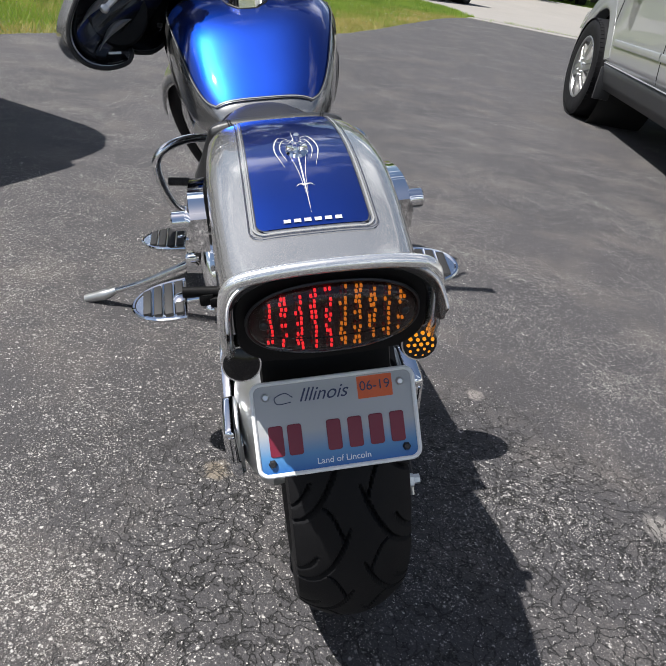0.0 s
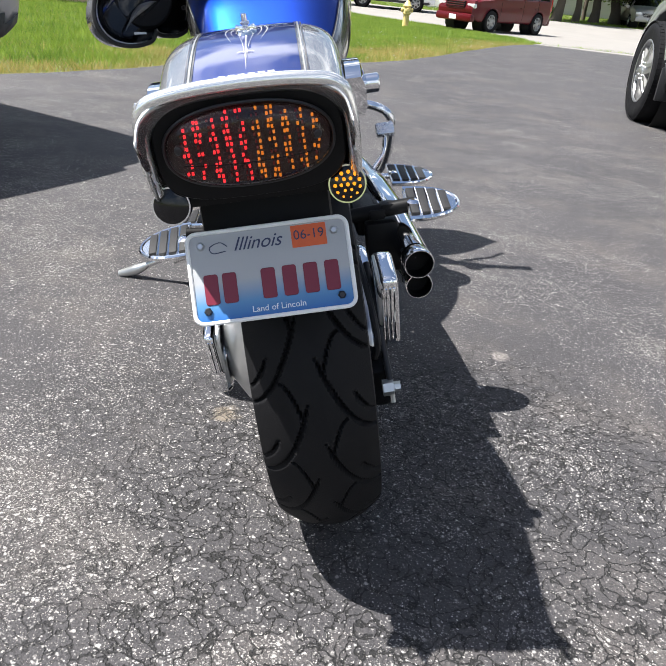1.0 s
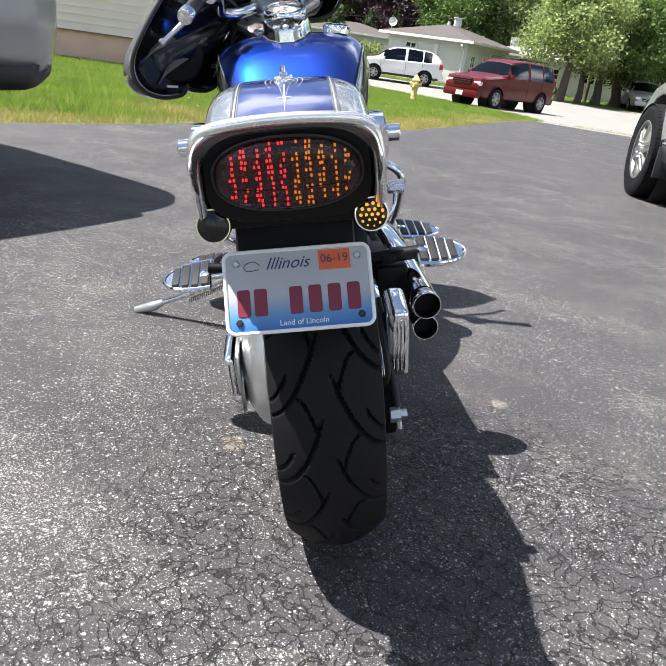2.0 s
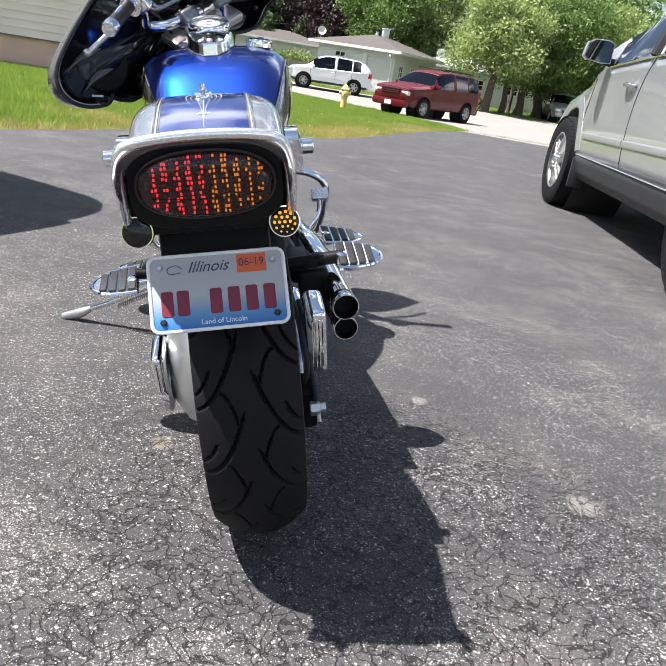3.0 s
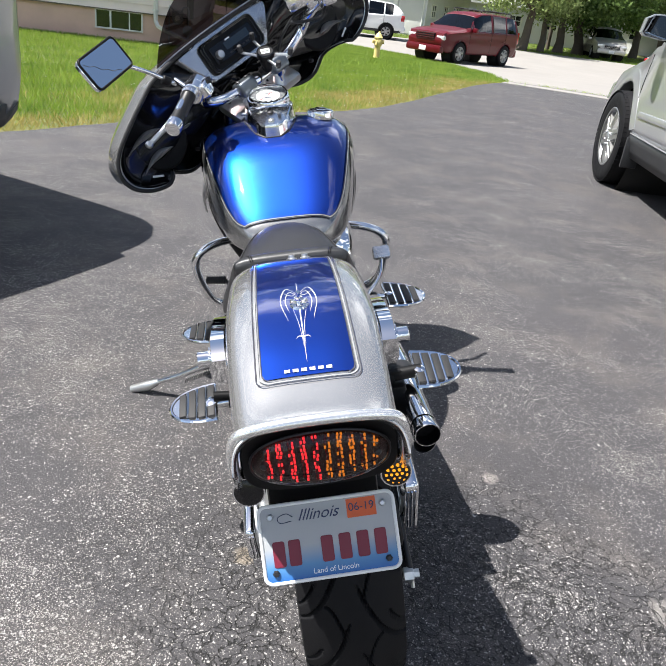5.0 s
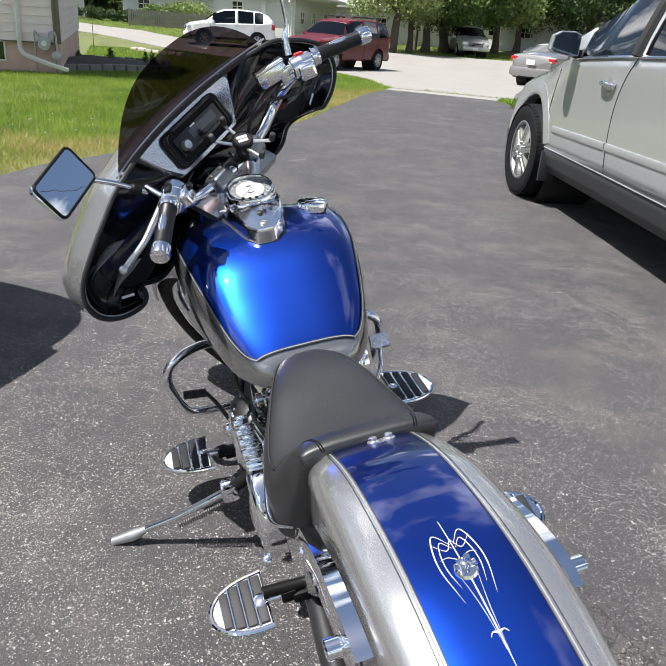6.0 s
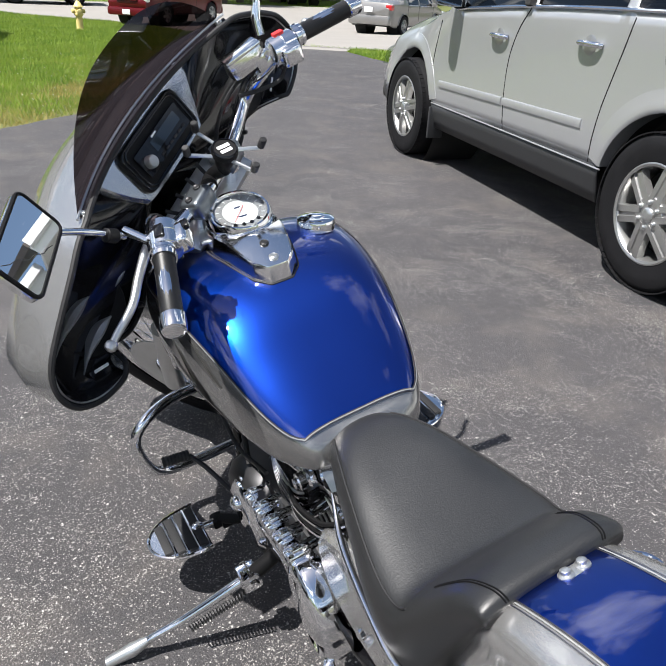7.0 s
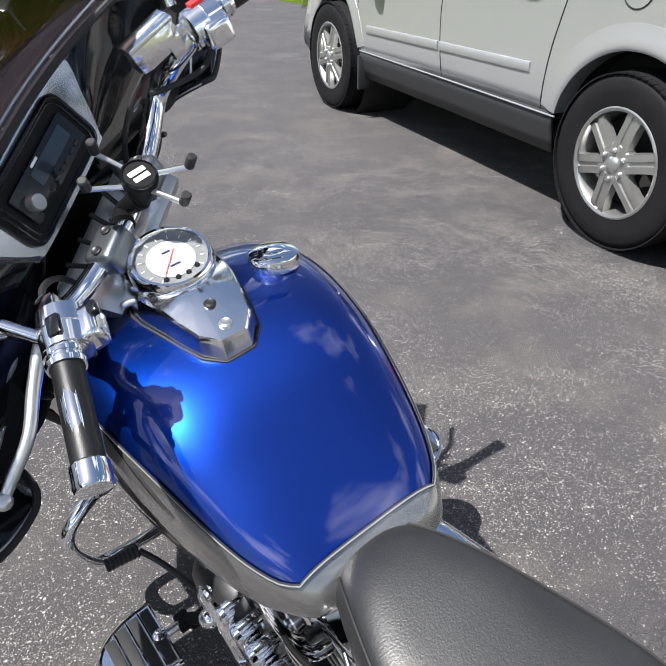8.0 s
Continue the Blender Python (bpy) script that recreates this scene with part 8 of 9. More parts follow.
# flower bed with a border of grey blocks
M["mulch"] = material("dark_mulch", (0.035, 0.028, 0.022), 0.95, vary=0.5, vary_scale=9, bump=1.0, bump_scale=60)
M["block"] = material("grey_edging_block", (0.21, 0.20, 0.19), 0.9, vary=0.25, vary_scale=8, bump=0.5, bump_scale=60)
bed = tagged(empty("flower_bed"), "dark mulched flower bed with a border of grey blocks", "flower bed")
ctr = Vector((-0.8, 20.0, 0))
rings = [[Vector((ctr.x + (x - ctr.x) * k, ctr.y + (y - ctr.y) * k, ground_z(x, y) + h + (0.02 * noise.noise((x * 2, y * 2, k)) if h > 0 else 0))) for x, y in bed_poly] for k, h in ((1.0, -0.05), (0.99, 0.10), (0.6, 0.15), (0.2, 0.16))]
part("soil", loft(rings), M["mulch"], bed)
path_ = [Vector((*p, 0)) for p in bed_poly[1:]]
blk_me = None
r = random.Random(4)
for a, b in zip(path_, path_[1:]):
    n = int((b - a).length / 0.30)
    for k in range(n):
        p = a.lerp(b, (k + 0.5) / n)
        if blk_me is None:
            o = part("edging_block", box((0, 0, 0), (0.285, 0.12, 0.19), 0.012, None, 1), M["block"], bed); blk_me = o.data
        else:
            o = new("edging_block", blk_me); o.parent = bed
        an = math.atan2(b.y - a.y, b.x - a.x)
        o.matrix_basis = Matrix.Translation((p.x, p.y, ground_z(p.x, p.y) + 0.05 + r.uniform(-0.01, 0.01))) @ Matrix.Rotation(an + r.uniform(-0.05, 0.05), 4, "Z")
M["stone"] = material("pale_border_stone", (0.42, 0.38, 0.32), 0.9, vary=0.2, vary_scale=8, bump=0.5, bump_scale=40)
for k in range(7):
    p = Vector((0.35, 32.0, 0)).lerp(Vector((2.05, 30.1, 0)), k / 6)
    bm = box((0, 0, 0), (0.34, 0.20, 0.16), 0.04)
    for v in bm.verts:
        v.co += Vector((noise.noise(v.co * 9 + Vector((k, 0, 0))), noise.noise(v.co * 9 + Vector((0, k, 3))), noise.noise(v.co * 9 + Vector((5, 0, k))))) * 0.03
    o = tagged(part("border_stone", bm, M["stone"]), "pale rough stone in a low lawn border", "stone", group="stones of the lawn border")
    o.matrix_basis = Matrix.Translation((p.x, p.y, ground_z(p.x, p.y) + 0.04)) @ Matrix.Rotation(-0.8 + r.uniform(-0.2, 0.2), 4, "Z")
for k, (x, y, h) in enumerate(((-0.55, 20.6, 0.30), (0.35, 20.3, 0.24), (-1.3, 19.2, 0.20), (0.6, 22.0, 0.2))):
    root = tagged(empty("garden_plant", Matrix.Translation((x, y, ground_z(x, y) + 0.12))), "small green leafy plant in the mulched bed", "plant", group="plants in the bed")
    part("stem", tube([(0, 0, -0.05), (0.01, 0, h * 0.5), (0.0, 0.01, h)], 0.006, 5, 3), M["bark"], root)
    v, f = leaf_cloud([(0, 0, h * 0.35), (0.02, 0, h * 0.7), (0, 0.02, h)], [0.10, 0.08, 0.05], 60, 0.05)
    tagged(cloud_mesh("leaves", v, f, M["leaf_mid"], root), kind="stuff")
tagged(part("garden_stake", rod((-1.0, 22.3, -0.35), (-1.0, 22.3, 1.35), 0.009, 6), M["darkmetal"]), "thin dark metal stake standing in the bed", "stake")

# fire hydrant
M["hydrant"] = material("yellow_hydrant_paint", (0.62, 0.50, 0.20), 0.5, vary=0.18, vary_scale=10, bump=0.1, bump_scale=60)
hx, hy = 3.75, 23.0
hyd = tagged(empty("fire_hydrant", Matrix.Translation((hx, hy, ground_z(hx, hy) - 0.02))), "faded yellow cast-iron fire hydrant on the lawn", "fire hydrant")
part("barrel", turned((0, 0, 0), (0, 0, 0.62), [(0, 0.14), (0.04, 0.14), (0.06, 0.10), (0.14, 0.095), (0.60, 0.095), (0.64, 0.13), (0.69, 0.13), (0.71, 0.115), (1, 0.10)], 24), M["hydrant"], hyd)
part("bonnet", turned((0, 0, 0.60), (0, 0, 0.80), [(0, 0.135), (0.12, 0.135), (0.18, 0.115), (0.55, 0.085), (0.8, 0.04), (0.82, 0.03), (1.0, 0.026)], 24), M["hydrant"], hyd)
part("hose_cap", turned((-0.08, 0, 0.50), (-0.19, 0, 0.50), [(0, 0.055), (0.5, 0.055), (0.55, 0.065), (0.9, 0.062), (1, 0.03)], 16), M["hydrant"], hyd)
part("hose_cap", turned((0.08, 0, 0.50), (0.19, 0, 0.50), [(0, 0.055), (0.5, 0.055), (0.55, 0.065), (0.9, 0.062), (1, 0.03)], 16), M["hydrant"], hyd)
part("pumper_cap", turned((0, -0.08, 0.47), (0, -0.20, 0.47), [(0, 0.07), (0.5, 0.07), (0.55, 0.085), (0.9, 0.08), (1, 0.03)], 16), M["hydrant"], hyd)
for k in range(6):
    a = k * math.pi / 3 + 0.3
    part("flange_bolt", rod((0.118 * math.cos(a), 0.118 * math.sin(a), 0.40), (0.118 * math.cos(a), 0.118 * math.sin(a), 0.445), 0.012, 6), M["hydrant"], hyd)

# ---- houses over the street ----
M["housegrey"] = material("light_grey_siding", (0.58, 0.585, 0.60), 0.7, vary=0.08, vary_scale=1.2, bump=0.1, bump_scale=40)
M["garage"] = material("grey_garage_door", (0.52, 0.52, 0.50), 0.6, vary=0.06, vary_scale=2)
M["housewhite"] = material("white_house_siding", (0.60, 0.60, 0.58), 0.7, vary=0.08, vary_scale=1.5)


def hip_house(corner, ang, w, d, wall_z, ridge_z, mats, label, over=0.5):
    """A low hipped house: its front-left corner walls run w along its x and d along its y."""
    z0 = ground_z(*corner) - 0.25
    m = Matrix.Translation((*corner, z0)) @ Matrix.Rotation(ang, 4, "Z")
    root = tagged(empty("ranch_house", m), label, "house")
    hz, rz = wall_z - z0, ridge_z - z0
    wl_ = part("wall", box((w / 2, d / 2, hz / 2), (w, d, hz), 0), mats[0], root)
    if w <= d:
        r0, r1 = Vector((w / 2, w / 2, rz)), Vector((w / 2, d - w / 2, rz))
    else:
        r0, r1 = Vector((d / 2, d / 2, rz)), Vector((w - d / 2, d / 2, rz))
    e = [Vector((-over, -over, hz)), Vector((w + over, -over, hz)), Vector((w + over, d + over, hz)), Vector((-over, d + over, hz))]
    bm = bmesh.new()
    E0 = [bm.verts.new(p) for p in e]; E1 = [bm.verts.new(p + Vector((0, 0, 0.06))) for p in e]; R0, R1 = bm.verts.new(r0), bm.verts.new(r1)
    bm.faces.new(E0[::-1])
    for k in range(4):
        bm.faces.new((E0[k], E0[(k + 1) % 4], E1[(k + 1) % 4], E1[k]))
    if w <= d:
        fs = ((E1[0], E1[1], R0), (E1[1], E1[2], R1, R0), (E1[2], E1[3], R1), (E1[3], E1[0], R0, R1))
    else:
        fs = ((E1[0], E1[1], R1, R0), (E1[1], E1[2], R1), (E1[2], E1[3], R0, R1), (E1[3], E1[0], R0))
    for f_ in fs:
        bm.faces.new(f_)
    rf = part("roof", bm, mats[1], root, smooth=False)
    for a, b in zip(e, e[1:] + e[:1]):
        c = (a + b) / 2
        ln = (b - a).length
        part("fascia", box(c + Vector((0, 0, -0.02)), (ln + 0.04, 0.05, 0.15) if abs((b - a).x) > abs((b - a).y) else (0.05, ln - 0.04, 0.15), 0), M["trimwhite"], root, "white painted fascia board")
    return root, hz, rz, wl_


def house_window(root, x, z, w, h, face, at_y):
    """face 'x': in the wall along x (looking -y); face 'y': in the wall along y (looking to the side)."""
    m = Matrix.Translation((x, at_y, z)) if face == "x" else Matrix.Translation((at_y, x, z)) @ Matrix.Rotation(radians(90), 4, "Z")
    fr = part("window", join(*[box(c, s, 0) for c, s in (((0, -0.025, h / 2), (w + 0.16, 0.05, 0.08)), ((0, -0.025, -h / 2), (w + 0.16, 0.06, 0.08)), ((-w / 2 - 0.04, -0.025, 0), (0.08, 0.05, h)), ((w / 2 + 0.04, -0.025, 0), (0.08, 0.05, h)), ((0, -0.02, 0), (0.05, 0.03, h)), ((0, -0.02, 0), (w, 0.026, 0.04)))]), M["trimwhite"], root)
    fr.matrix_basis = m
    for sx in (-1, 1):
        for sz in (-1, 1):
            part("pane", box((sx * w / 4, -0.006, sz * h / 4), (w / 2 - 0.06, 0.012, h / 2 - 0.05), 0), M["pane"], fr)


# the grey ranch house: its near corner towards the drive
an = math.atan2(-3.0, 4.44)
dirx, diry = Vector((math.cos(an), math.sin(an), 0)), Vector((-math.sin(an), math.cos(an), 0))
c0 = Vector((9.6, 43.1, 0)) - dirx * 5.2
ranch, hz, rz, rwall = hip_house((c0.x, c0.y), an, 5.2, 7.6, 2.22, 3.15, (M["housegrey"], M["shingle"]), "low grey ranch house with a brown hipped roof")
for k in range(13):
    part("siding_line", box((2.6, -0.006, 0.35 + 0.17 * k), (5.2, 0.012, 0.012), 0), M["housegrey"], rwall)
house_window(ranch, 1.55, 1.98, 0.66, 0.6, "x", 0.0)
part("garage_door", box((4.2, -0.012, 1.25), (1.55, 0.04, 1.95), 0.01), M["garage"], ranch, "plain grey garage door")
part("door_post", box((3.25, -0.05, 1.3), (0.30, 0.10, 2.15), 0.01), M["trimwhite"], ranch, "white post beside the garage")
part("downspout", tube([(5.02, -0.52, 2.44), (5.02, -0.30, 2.25), (5.02, -0.06, 2.1), (5.02, -0.05, 0.2)], 0.05, 6, 3), M["trimwhite"], ranch)
house_window(ranch, 1.15, 1.62, 0.62, 0.68, "y", 5.2)
house_window(ranch, 3.2, 1.62, 0.62, 0.68, "y", 5.2)
house_window(ranch, 5.4, 1.62, 0.8, 0.68, "y", 5.2)
part("wall_lamp", turned((0.9, -0.12, 1.5), (0.9, -0.12, 1.75), [(0, 0.03), (0.2, 0.06), (0.8, 0.07), (1, 0.02)], 10), M["darkmetal"], ranch)
flue = tagged(part("vent_stack", join(rod((9.0, 47.0, 2.55), (9.03, 47.0, 3.35), 0.11, 12), turned((9.02, 47, 2.5), (9.02, 47, 2.75), [(0, 0.26), (1, 0.12)], 12)), M["trimwhite"]), "white vent stack with a dark cap on the roof", "chimney")
part("cap", rod((9.03, 47.0, 3.35), (9.03, 47.0, 3.50), 0.14, 12), M["darkmetal"], flue, "dark metal cap")
tagged(part("chimney", join(box((9.8, 48.2, 3.25), (0.42, 0.42, 0.85), 0.01), box((9.8, 48.2, 3.66), (0.52, 0.52, 0.06), 0.01)), M["trimwhite"]), "square white-painted chimney on the brown roof", "chimney")
dish = tagged(empty("satellite_dish", Matrix.Translation((5.45, 46.9, 2.35))), "small white satellite dish on the roof edge", "satellite dish")
part("reflector", turned((0, -0.05, 0.48), (0, -0.18, 0.52), [(0, 0.02), (0.4, 0.16), (1, 0.27), (1.05, 0.27)], 20, False), M["trimwhite"], dish)
part("mast", tube([(0, 0, -0.1), (0, 0, 0.3), (0, -0.05, 0.48)], 0.025, 8, 3), M["meter_grey"], dish)
b2 = hip_house((13.3, 53.5), radians(-10), 9.5, 6.0, 2.15, 3.0, (M["housegrey"], M["greyroof"]), "low house with a pale grey roof behind the trees")[0]
for x in (2.0, 5.0, 7.6):
    house_window(b2, x, 1.55, 0.8, 0.7, "x", 0.0)
tagged(part("chimney", box((15.7, 55.2, 2.85), (0.5, 0.5, 1.0), 0.02), M["trimwhite"]), "white chimney on the pale grey roof", "chimney")
b3 = hip_house((0.2, 58.5), radians(-6), 7.0, 6.0, 2.15, 3.0, (M["housegrey"], M["shingle"]), "low tan-roofed house beyond the garden fence")[0]
for x in (1.5, 4.2):
    house_window(b3, x, 1.5, 0.8, 0.7, "x", 0.0)
b4 = hip_house((-12.5, 59.5), radians(4), 10.0, 6.5, 2.3, 3.3, (M["housewhite"], M["shingle"]), "pale house with a brown roof at the far end")[0]
for x in (2.0, 5.0, 8.0):
    house_window(b4, x, 1.5, 1.0, 0.8, "x", 0.0)
b5 = hip_house((27, 56), radians(-35), 11.0, 7.0, 2.4, 3.4, (M["housewhite"], M["greyroof"]), "white house with a wide garage beyond the street trees")[0]
part("garage_door", box((7.5, -0.02, 1.35), (3.6, 0.05, 2.1), 0.01), M["trimwhite"], b5)
for x in (2.0, 4.4):
    house_window(b5, x, 1.6, 0.9, 0.8, "x", 0.0)

fence = tagged(empty("garden_fence", Matrix.Translation((0.6, 52.6, ground_z(0, 52.6)))), "weathered grey wooden picket fence between gardens", "fence")
M["fencewood"] = material("weathered_fence_wood", (0.23, 0.215, 0.19), 0.9, vary=0.3, vary_scale=5, bump=0.4, bump_scale=40)
pk = None
for k in range(36):
    if pk is None:
        o = part("picket", slab([(-0.05, 0), (0.05, 0), (0.05, 0.95), (0, 1.02), (-0.05, 0.95)], 0.02, plane_at((0, 0, 0), (1, 0, 0), (0, 0, 1))), M["fencewood"], fence); pk = o.data
    else:
        o = new("picket", pk); o.parent = fence
    o.location = (0.14 * k, 0.0, 0.0)
for z in (0.25, 0.75):
    part("rail", box((2.45, 0.025, z), (5.0, 0.04, 0.08), 0.005), M["fencewood"], fence)
for x in (-0.1, 2.4, 5.0):
    part("post", box((x, 0.05, 0.5), (0.09, 0.09, 1.1), 0.01), M["fencewood"], fence)

# wooden pole with its service wire
pole = tagged(empty("utility_pole", Matrix.Translation((18.6, 46.5, ground_z(18.6, 46.5)))), "weathered wooden utility pole with a cross arm", "utility pole")
part("shaft", rod((0, 0, -0.3), (0, 0, 8.2), 0.13, 12), M["bark"], pole)
part("cross_arm", box((0, -0.1, 7.6), (2.2, 0.1, 0.12), 0.01), M["bark"], pole)
tagged(part("overhead_wire", tube([(18.6, 46.5, 5.7), (11.8, 48, 4.22), (9.8, 48.1, 3.80), (6.7, 48, 3.24), (0, 50, 2.9), (-9, 52, 3.6)], 0.018, 5, 5), M["darkmetal"]), "overhead service wire sagging over the gardens", "wire")

# ---- the house across the drive, met in the bike's mirror ----
own = tagged(empty("house", pose(0, 0, 0)), "pale sided house with white gutters and a deep eave", "house")
for x0, y0, y1 in ((6.15, 3.10, 4.55), (6.75, -8.0, 3.10)):
    ym, ln = (y0 + y1) / 2, y1 - y0
    part("wall", box((x0 + 1.6, ym, 1.62), (3.2, ln, 3.26), 0.0), M["housewhite"], own, "pale lap-sided wall")
    for k in range(15):
        part("siding_board", box((x0 - 0.008, ym, 0.30 + 0.2 * k), (0.016, ln - 0.02, 0.19), 0.004), M["housewhite"], own)
    part("soffit", box((x0 - 0.29, ym, 3.285), (0.58, ln + 0.02, 0.03), 0.0), M["garage"], own, "grey soffit boards under the eave")
    part("fascia", box((x0 - 0.60, ym, 3.37), (0.03, ln + 0.04, 0.20), 0.004), M["white"], own, "white fascia board")
    rim_g = [(-0.07, 0.0), (-0.07, 0.012), (-0.125, 0.02), (-0.135, 0.115), (-0.127, 0.115), (-0.118, 0.028), (-0.062, 0.02), (-0.062, 0.0)]
    part("gutter", loft([[(x0 - 0.555 + gx_, yy_, 3.36 + gz_) for gx_, gz_ in rim_g] for yy_ in (y0 - 0.02, y1 + 0.02)]), M["white"], own, "white metal gutter")
    part("roof", loft([[(x0 - 0.62, yy_, 3.475), (x0 + 3.2, yy_, 4.85), (x0 + 3.2, yy_, 4.78), (x0 - 0.62, yy_, 3.40)] for yy_ in (y0 - 0.03, y1 + 0.03)]), M["shingle"], own, "brown shingled roof slope")
    part("foundation", box((x0 + 1.6, ym, 0.05), (3.16, ln - 0.04, 0.34), 0.0), M["foundation"], own)

# ---- cars in the street ----


def dress_plain(root, info, paint, lamps, grille_mat, doors, nose, tail, lampz):
    S = lambda y, z, e=0.0: side_x(info, y, z) + e
    L = info["L"]
    for sgn in (-1, 1):
        part("headlight", box((sgn * info["W"] * 0.70, L / 2 - 0.13, lampz[0]), (info["W"] * 0.36, 0.22, 0.15), 0.04), M["lamp_clear"], root)
        part("taillight", box((sgn * info["W"] * 0.78, -L / 2 + 0.13, lampz[1]), (info["W"] * 0.26, 0.24, lamps), 0.03), M["taillamp"], root)
        for y0 in doors:
            part("door_gap", tube([(sgn * S(y0, z, 0.001), y0, z) for z in np.linspace(0.42, info["B"](y0), 7)], 0.006, 5, 1), M["cardark"], root)
        for y0 in doors[1:]:
            part("door_handle", tube([(sgn * S(y0 + 0.12, 0.88, 0.01), y0 + 0.08, 0.88), (sgn * S(y0 + 0.12, 0.88, 0.03), y0 + 0.14, 0.885), (sgn * S(y0 + 0.12, 0.88, 0.01), y0 + 0.22, 0.88)], 0.014, 8, 3), paint, root)
        ym = doors[0] - 0.12
        part("door_mirror", box((sgn * (info["W"] + 0.07), ym, info["B"](ym) + 0.06), (0.2, 0.12, 0.15), 0.04), paint, root)
        for ya in info["axles"]:
            R = info["R"]
            lip = [(sgn * (S(ya + R * 1.18 * math.cos(a), R + R * 1.18 * math.sin(a)) + 0.004), ya + R * 1.18 * math.cos(a), R + R * 1.18 * math.sin(a)) for a in np.linspace(radians(5), radians(175), 18)]
            part("arch_lip", tube(lip, 0.02, 6, 1, smooth=False), grille_mat, root)
    part("grille", box((0, L / 2 - 0.02, nose), (info["W"] * 0.9, 0.10, 0.20), 0.02), M["cardark"], root)
    for k in range(3):
        part("grille_bar", box((0, L / 2 + 0.035, nose - 0.07 + 0.07 * k), (info["W"] * 0.9, 0.02, 0.02), 0.004), paint, root)
    part("front_bumper", box((0, L / 2 - 0.06, 0.46), (info["W"] * 1.72, 0.26, 0.26), 0.08), paint, root)
    part("rear_bumper", box((0, -L / 2 + 0.06, 0.48), (info["W"] * 1.74, 0.28, 0.30), 0.09), paint, root)
    part("plate", box((0, L / 2 + 0.078, 0.45), (0.31, 0.012, 0.155), 0.004), M["white"], root)
    part("plate", box((0, -L / 2 - 0.085, tail), (0.31, 0.012, 0.155), 0.004), M["white"], root)


M["lamp_clear"] = material("clear_lamp_housing", (0.62, 0.63, 0.63), 0.12, 0.3, coat=1.0)


def aim(wheel_a, wheel_b, axles, half_track, side):
    """The pose of a car whose wheels on one side (side -1: its left) stand at a (rear) and b (front)."""
    a, b = Vector((*wheel_a, 0)), Vector((*wheel_b, 0))
    fwd = (b - a).normalized(); rgt = Vector((fwd.y, -fwd.x, 0))
    mid = (a + b) / 2 - rgt * side * half_track - fwd * (axles[0] + axles[1]) / 2
    return placed(mid.x, mid.y, math.degrees(math.atan2(-fwd.x, fwd.y)))


RED = dict(length=4.90, width=1.84, sill=0.36, r=0.375, axles=(-1.50, 1.45), cuts=64, arch=1.2, category="suv",
           top=[(-2.45, 1.0), (-2.40, 1.2), (-2.22, 1.70), (-1.9, 1.80), (-0.4, 1.82), (0.25, 1.78), (0.55, 1.66), (1.10, 1.22), (1.35, 1.18), (2.15, 1.10), (2.38, 1.02), (2.45, 0.80)],
           belt=[(-2.45, 0.98), (-2.3, 1.20), (0, 1.17), (1.1, 1.12), (2.2, 1.0), (2.45, 0.75)],
           plan=[(-2.45, 0.88), (-2.3, 0.95), (-1.5, 1.0), (1.5, 1.0), (2.2, 0.95), (2.45, 0.84)],
           windows=[("quarter_window", -2.15, -1.45), ("rear_door_window", -1.35, -0.50), ("front_door_window", -0.38, 0.72)], screens=[("windscreen_glass", 0.50, 1.08), ("rear_window", -2.40, -2.24)])
red, ri = car("suv", "dark red suv with a roof rack parked in the street", aim((9.5, 28.0), (7.22, 26.15), RED["axles"], 0.80, -1), M["carred"], RED)
ri.update(axles=RED["axles"], R=RED["r"])
dress_plain(red, ri, M["carred"], 0.42, M["carred"], (0.95, -0.44, -1.40), 0.88, 0.8, (0.84, 1.05))
for sgn in (-1, 1):
    rail = part("roof_rail", tube([(sgn * 0.62, -1.9, 1.80), (sgn * 0.62, -1.75, 1.87), (sgn * 0.62, 0.0, 1.88), (sgn * 0.62, 0.15, 1.80)], 0.022, 8, 4), M["darkmetal"], red)
for y in (-1.5, -0.4):
    part("roof_bar", rod((-0.62, y, 1.87), (0.62, y, 1.87), 0.02, 8), M["darkmetal"], red)

WHITE = dict(length=4.27, width=1.79, sill=0.30, r=0.335, axles=(-1.27, 1.28), cuts=64, arch=1.2, clad=0.42, category="suv",
             top=[(-2.13, 0.95), (-2.08, 1.2), (-1.78, 1.52), (-1.4, 1.64), (-0.3, 1.69), (0.3, 1.64), (0.7, 1.48), (1.22, 1.10), (1.5, 1.04), (1.95, 0.95), (2.10, 0.80), (2.13, 0.65)],
             belt=[(-2.13, 0.92), (-2.0, 1.12), (-0.5, 1.06), (1.2, 0.98), (1.95, 0.86), (2.13, 0.62)],
             plan=[(-2.13, 0.84), (-1.95, 0.94), (-1.2, 1.0), (1.2, 1.0), (1.8, 0.93), (2.13, 0.72)],
             windows=[("quarter_window", -1.55, -1.15), ("rear_door_window", -1.08, -0.32), ("front_door_window", -0.22, 0.85)], screens=[("windscreen_glass", 0.66, 1.20), ("rear_window", -2.06, -1.78)])
white, wi = car("suv", "small white suv parked along the street", aim((6.2, 36.2), (3.65, 36.35), WHITE["axles"], 0.78, -1), M["carwhite"], WHITE)
wi.update(axles=WHITE["axles"], R=WHITE["r"])
dress_plain(white, wi, M["carwhite"], 0.26, M["cladding"], (0.98, -0.27, -1.10), 0.72, 0.85, (0.78, 0.98))

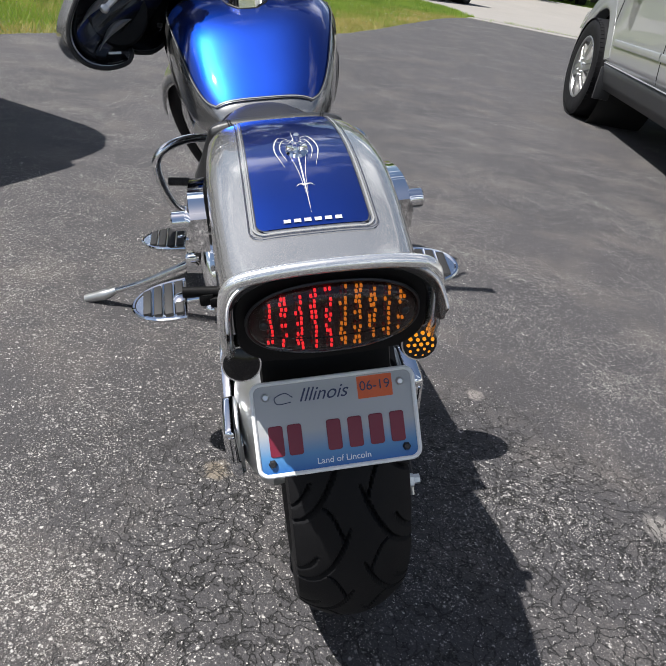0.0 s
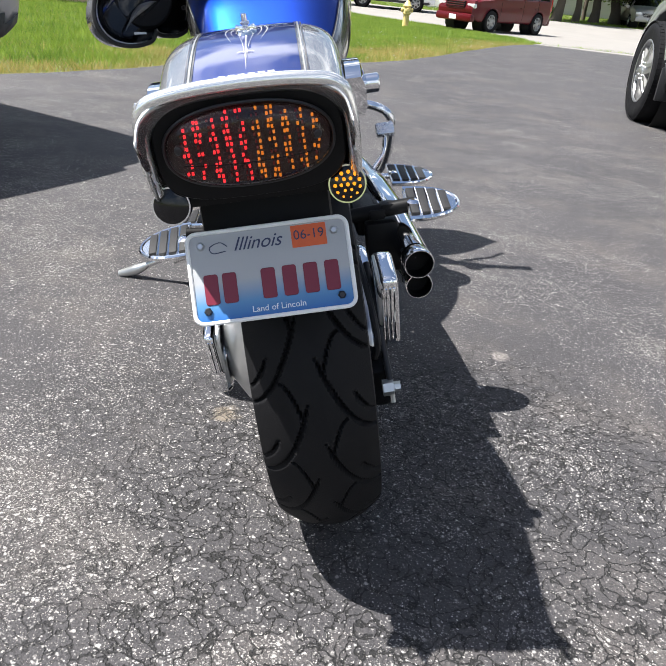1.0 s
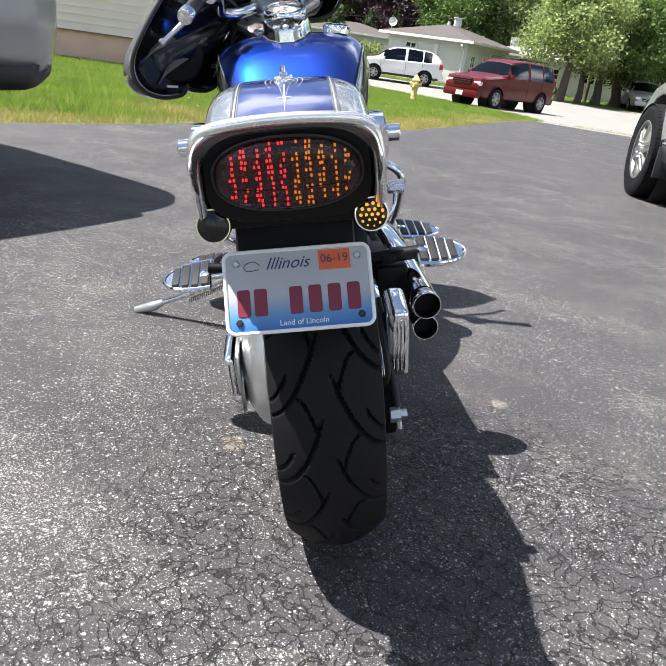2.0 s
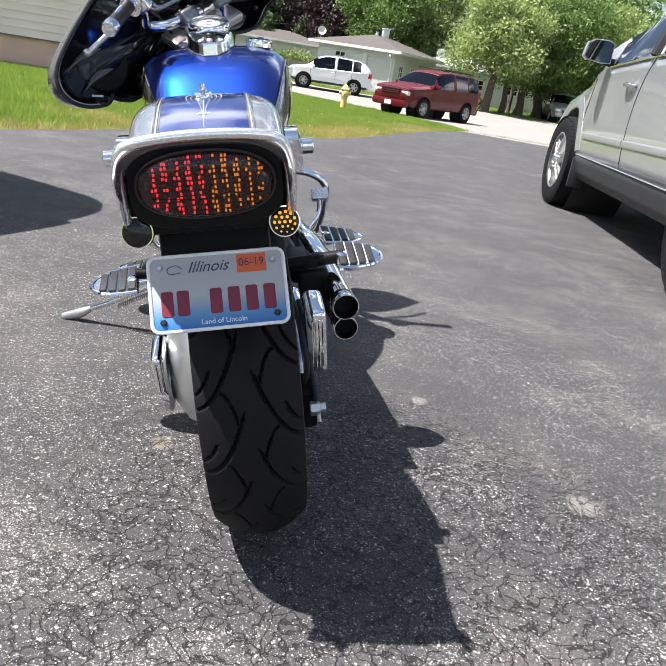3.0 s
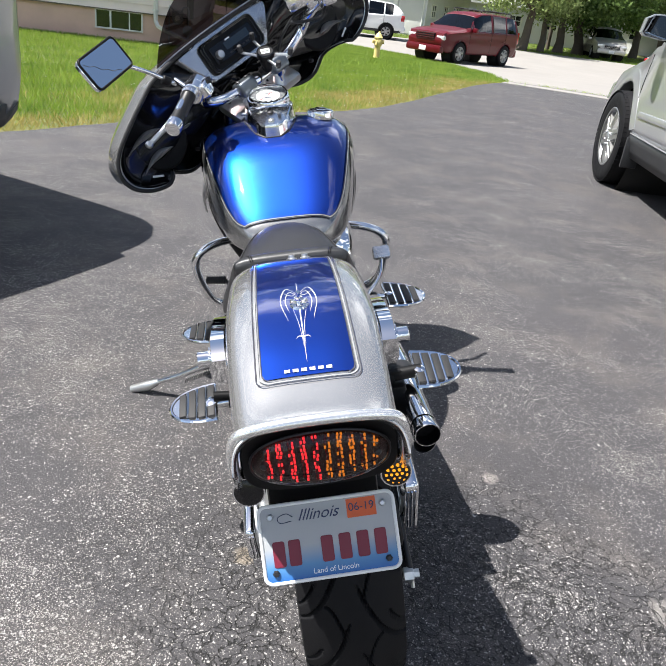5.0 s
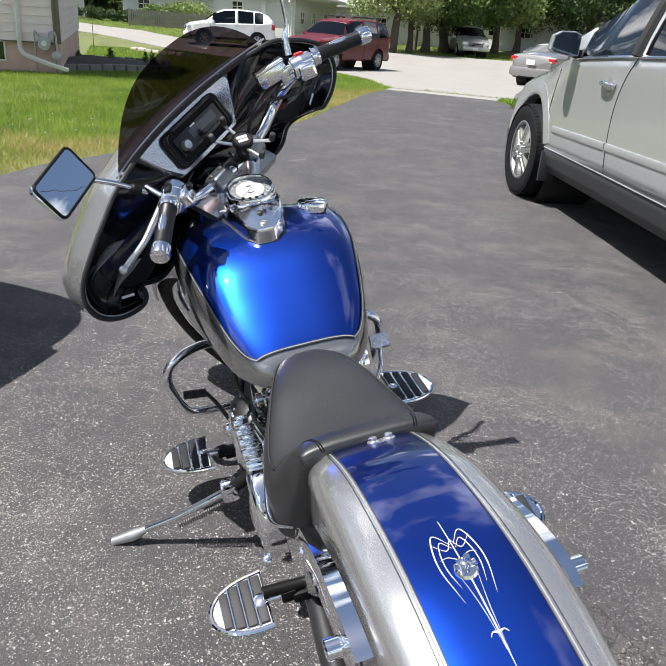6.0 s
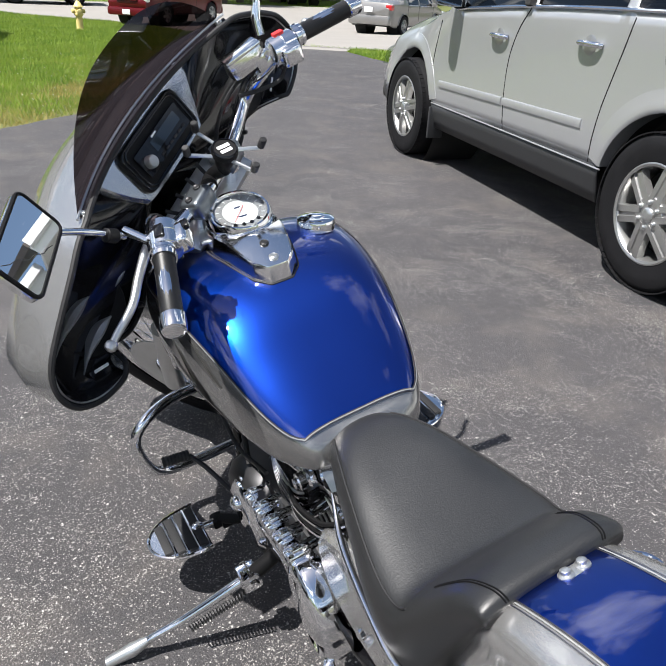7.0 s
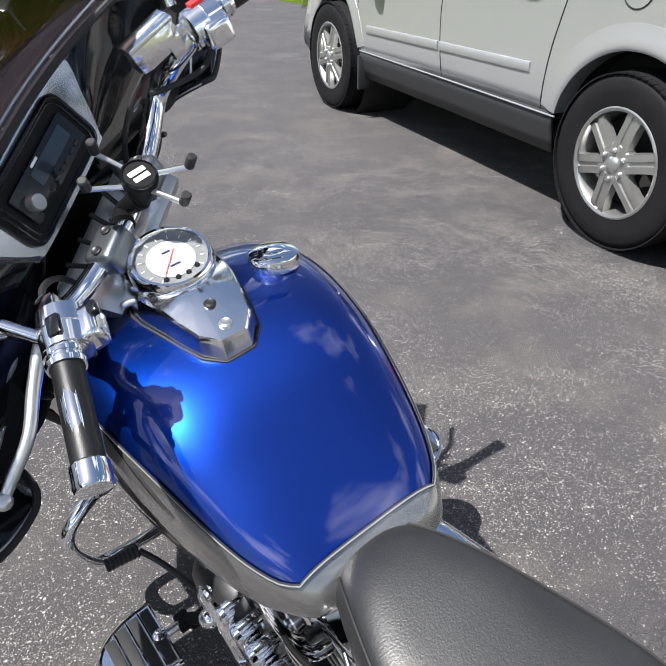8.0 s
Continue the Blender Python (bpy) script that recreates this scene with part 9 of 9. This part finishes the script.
SEDAN = dict(length=4.65, width=1.78, sill=0.26, r=0.315, axles=(-1.40, 1.30), cuts=64, arch=1.2,
             top=[(-2.32, 0.86), (-2.28, 1.02), (-1.75, 1.10), (-1.55, 1.12), (-0.85, 1.40), (-0.2, 1.46), (0.35, 1.42), (1.20, 1.02), (1.5, 0.96), (2.1, 0.84), (2.28, 0.70), (2.32, 0.6)],
             belt=[(-2.32, 0.84), (-2.2, 0.98), (-1.4, 0.98), (0, 0.94), (1.2, 0.90), (2.1, 0.74), (2.32, 0.58)],
             plan=[(-2.32, 0.82), (-2.15, 0.94), (-1.2, 1.0), (1.2, 1.0), (1.9, 0.93), (2.32, 0.70)],
             windows=[("rear_door_window", -1.15, -0.32), ("front_door_window", -0.22, 0.85)], screens=[("windscreen_glass", 0.42, 1.14), ("rear_window", -1.52, -0.92)])
M["cargrey"] = car_paint("grey_silver_car_paint", (0.22, 0.215, 0.21), 0.5, 0.4)
SA = aim((13.3, 23.1), (15.6, 24.45), SEDAN["axles"], 0.77, -1)
sedan, sei = car("car", "silver sedan parked in the street, seen from behind", SA, M["cargrey"], SEDAN)
sei.update(axles=SEDAN["axles"], R=SEDAN["r"])
dress_plain(sedan, sei, M["cargrey"], 0.16, M["cargrey"], (0.95, -0.27, -1.15), 0.62, 0.80, (0.66, 0.88))

VAN = dict(length=4.8, width=1.9, sill=0.28, r=0.33, axles=(-1.45, 1.40), cuts=48, arch=1.2,
           top=[(-2.40, 1.0), (-2.3, 1.5), (-2.0, 1.70), (0.2, 1.74), (0.7, 1.6), (1.5, 1.10), (2.1, 0.95), (2.38, 0.75), (2.40, 0.65)],
           belt=[(-2.40, 0.95), (-2.2, 1.05), (0, 1.0), (1.5, 0.95), (2.40, 0.62)],
           plan=[(-2.40, 0.9), (-2.0, 1.0), (1.4, 1.0), (2.1, 0.93), (2.40, 0.74)],
           windows=[("quarter_window", -2.0, -1.2), ("rear_door_window", -1.1, -0.2), ("front_door_window", -0.1, 0.95)], screens=[("windscreen_glass", 0.62, 1.42), ("rear_window", -2.36, -2.1)])
mv, mi = car("minivan", "champagne minivan parked by the far kerb", placed(20.7, 43.2, 168), M["cargold"], VAN)
mi.update(axles=VAN["axles"], R=VAN["r"])
dress_plain(mv, mi, M["cargold"], 0.3, M["cargold"], (1.0, -0.15, -1.15), 0.68, 0.8, (0.75, 1.0))
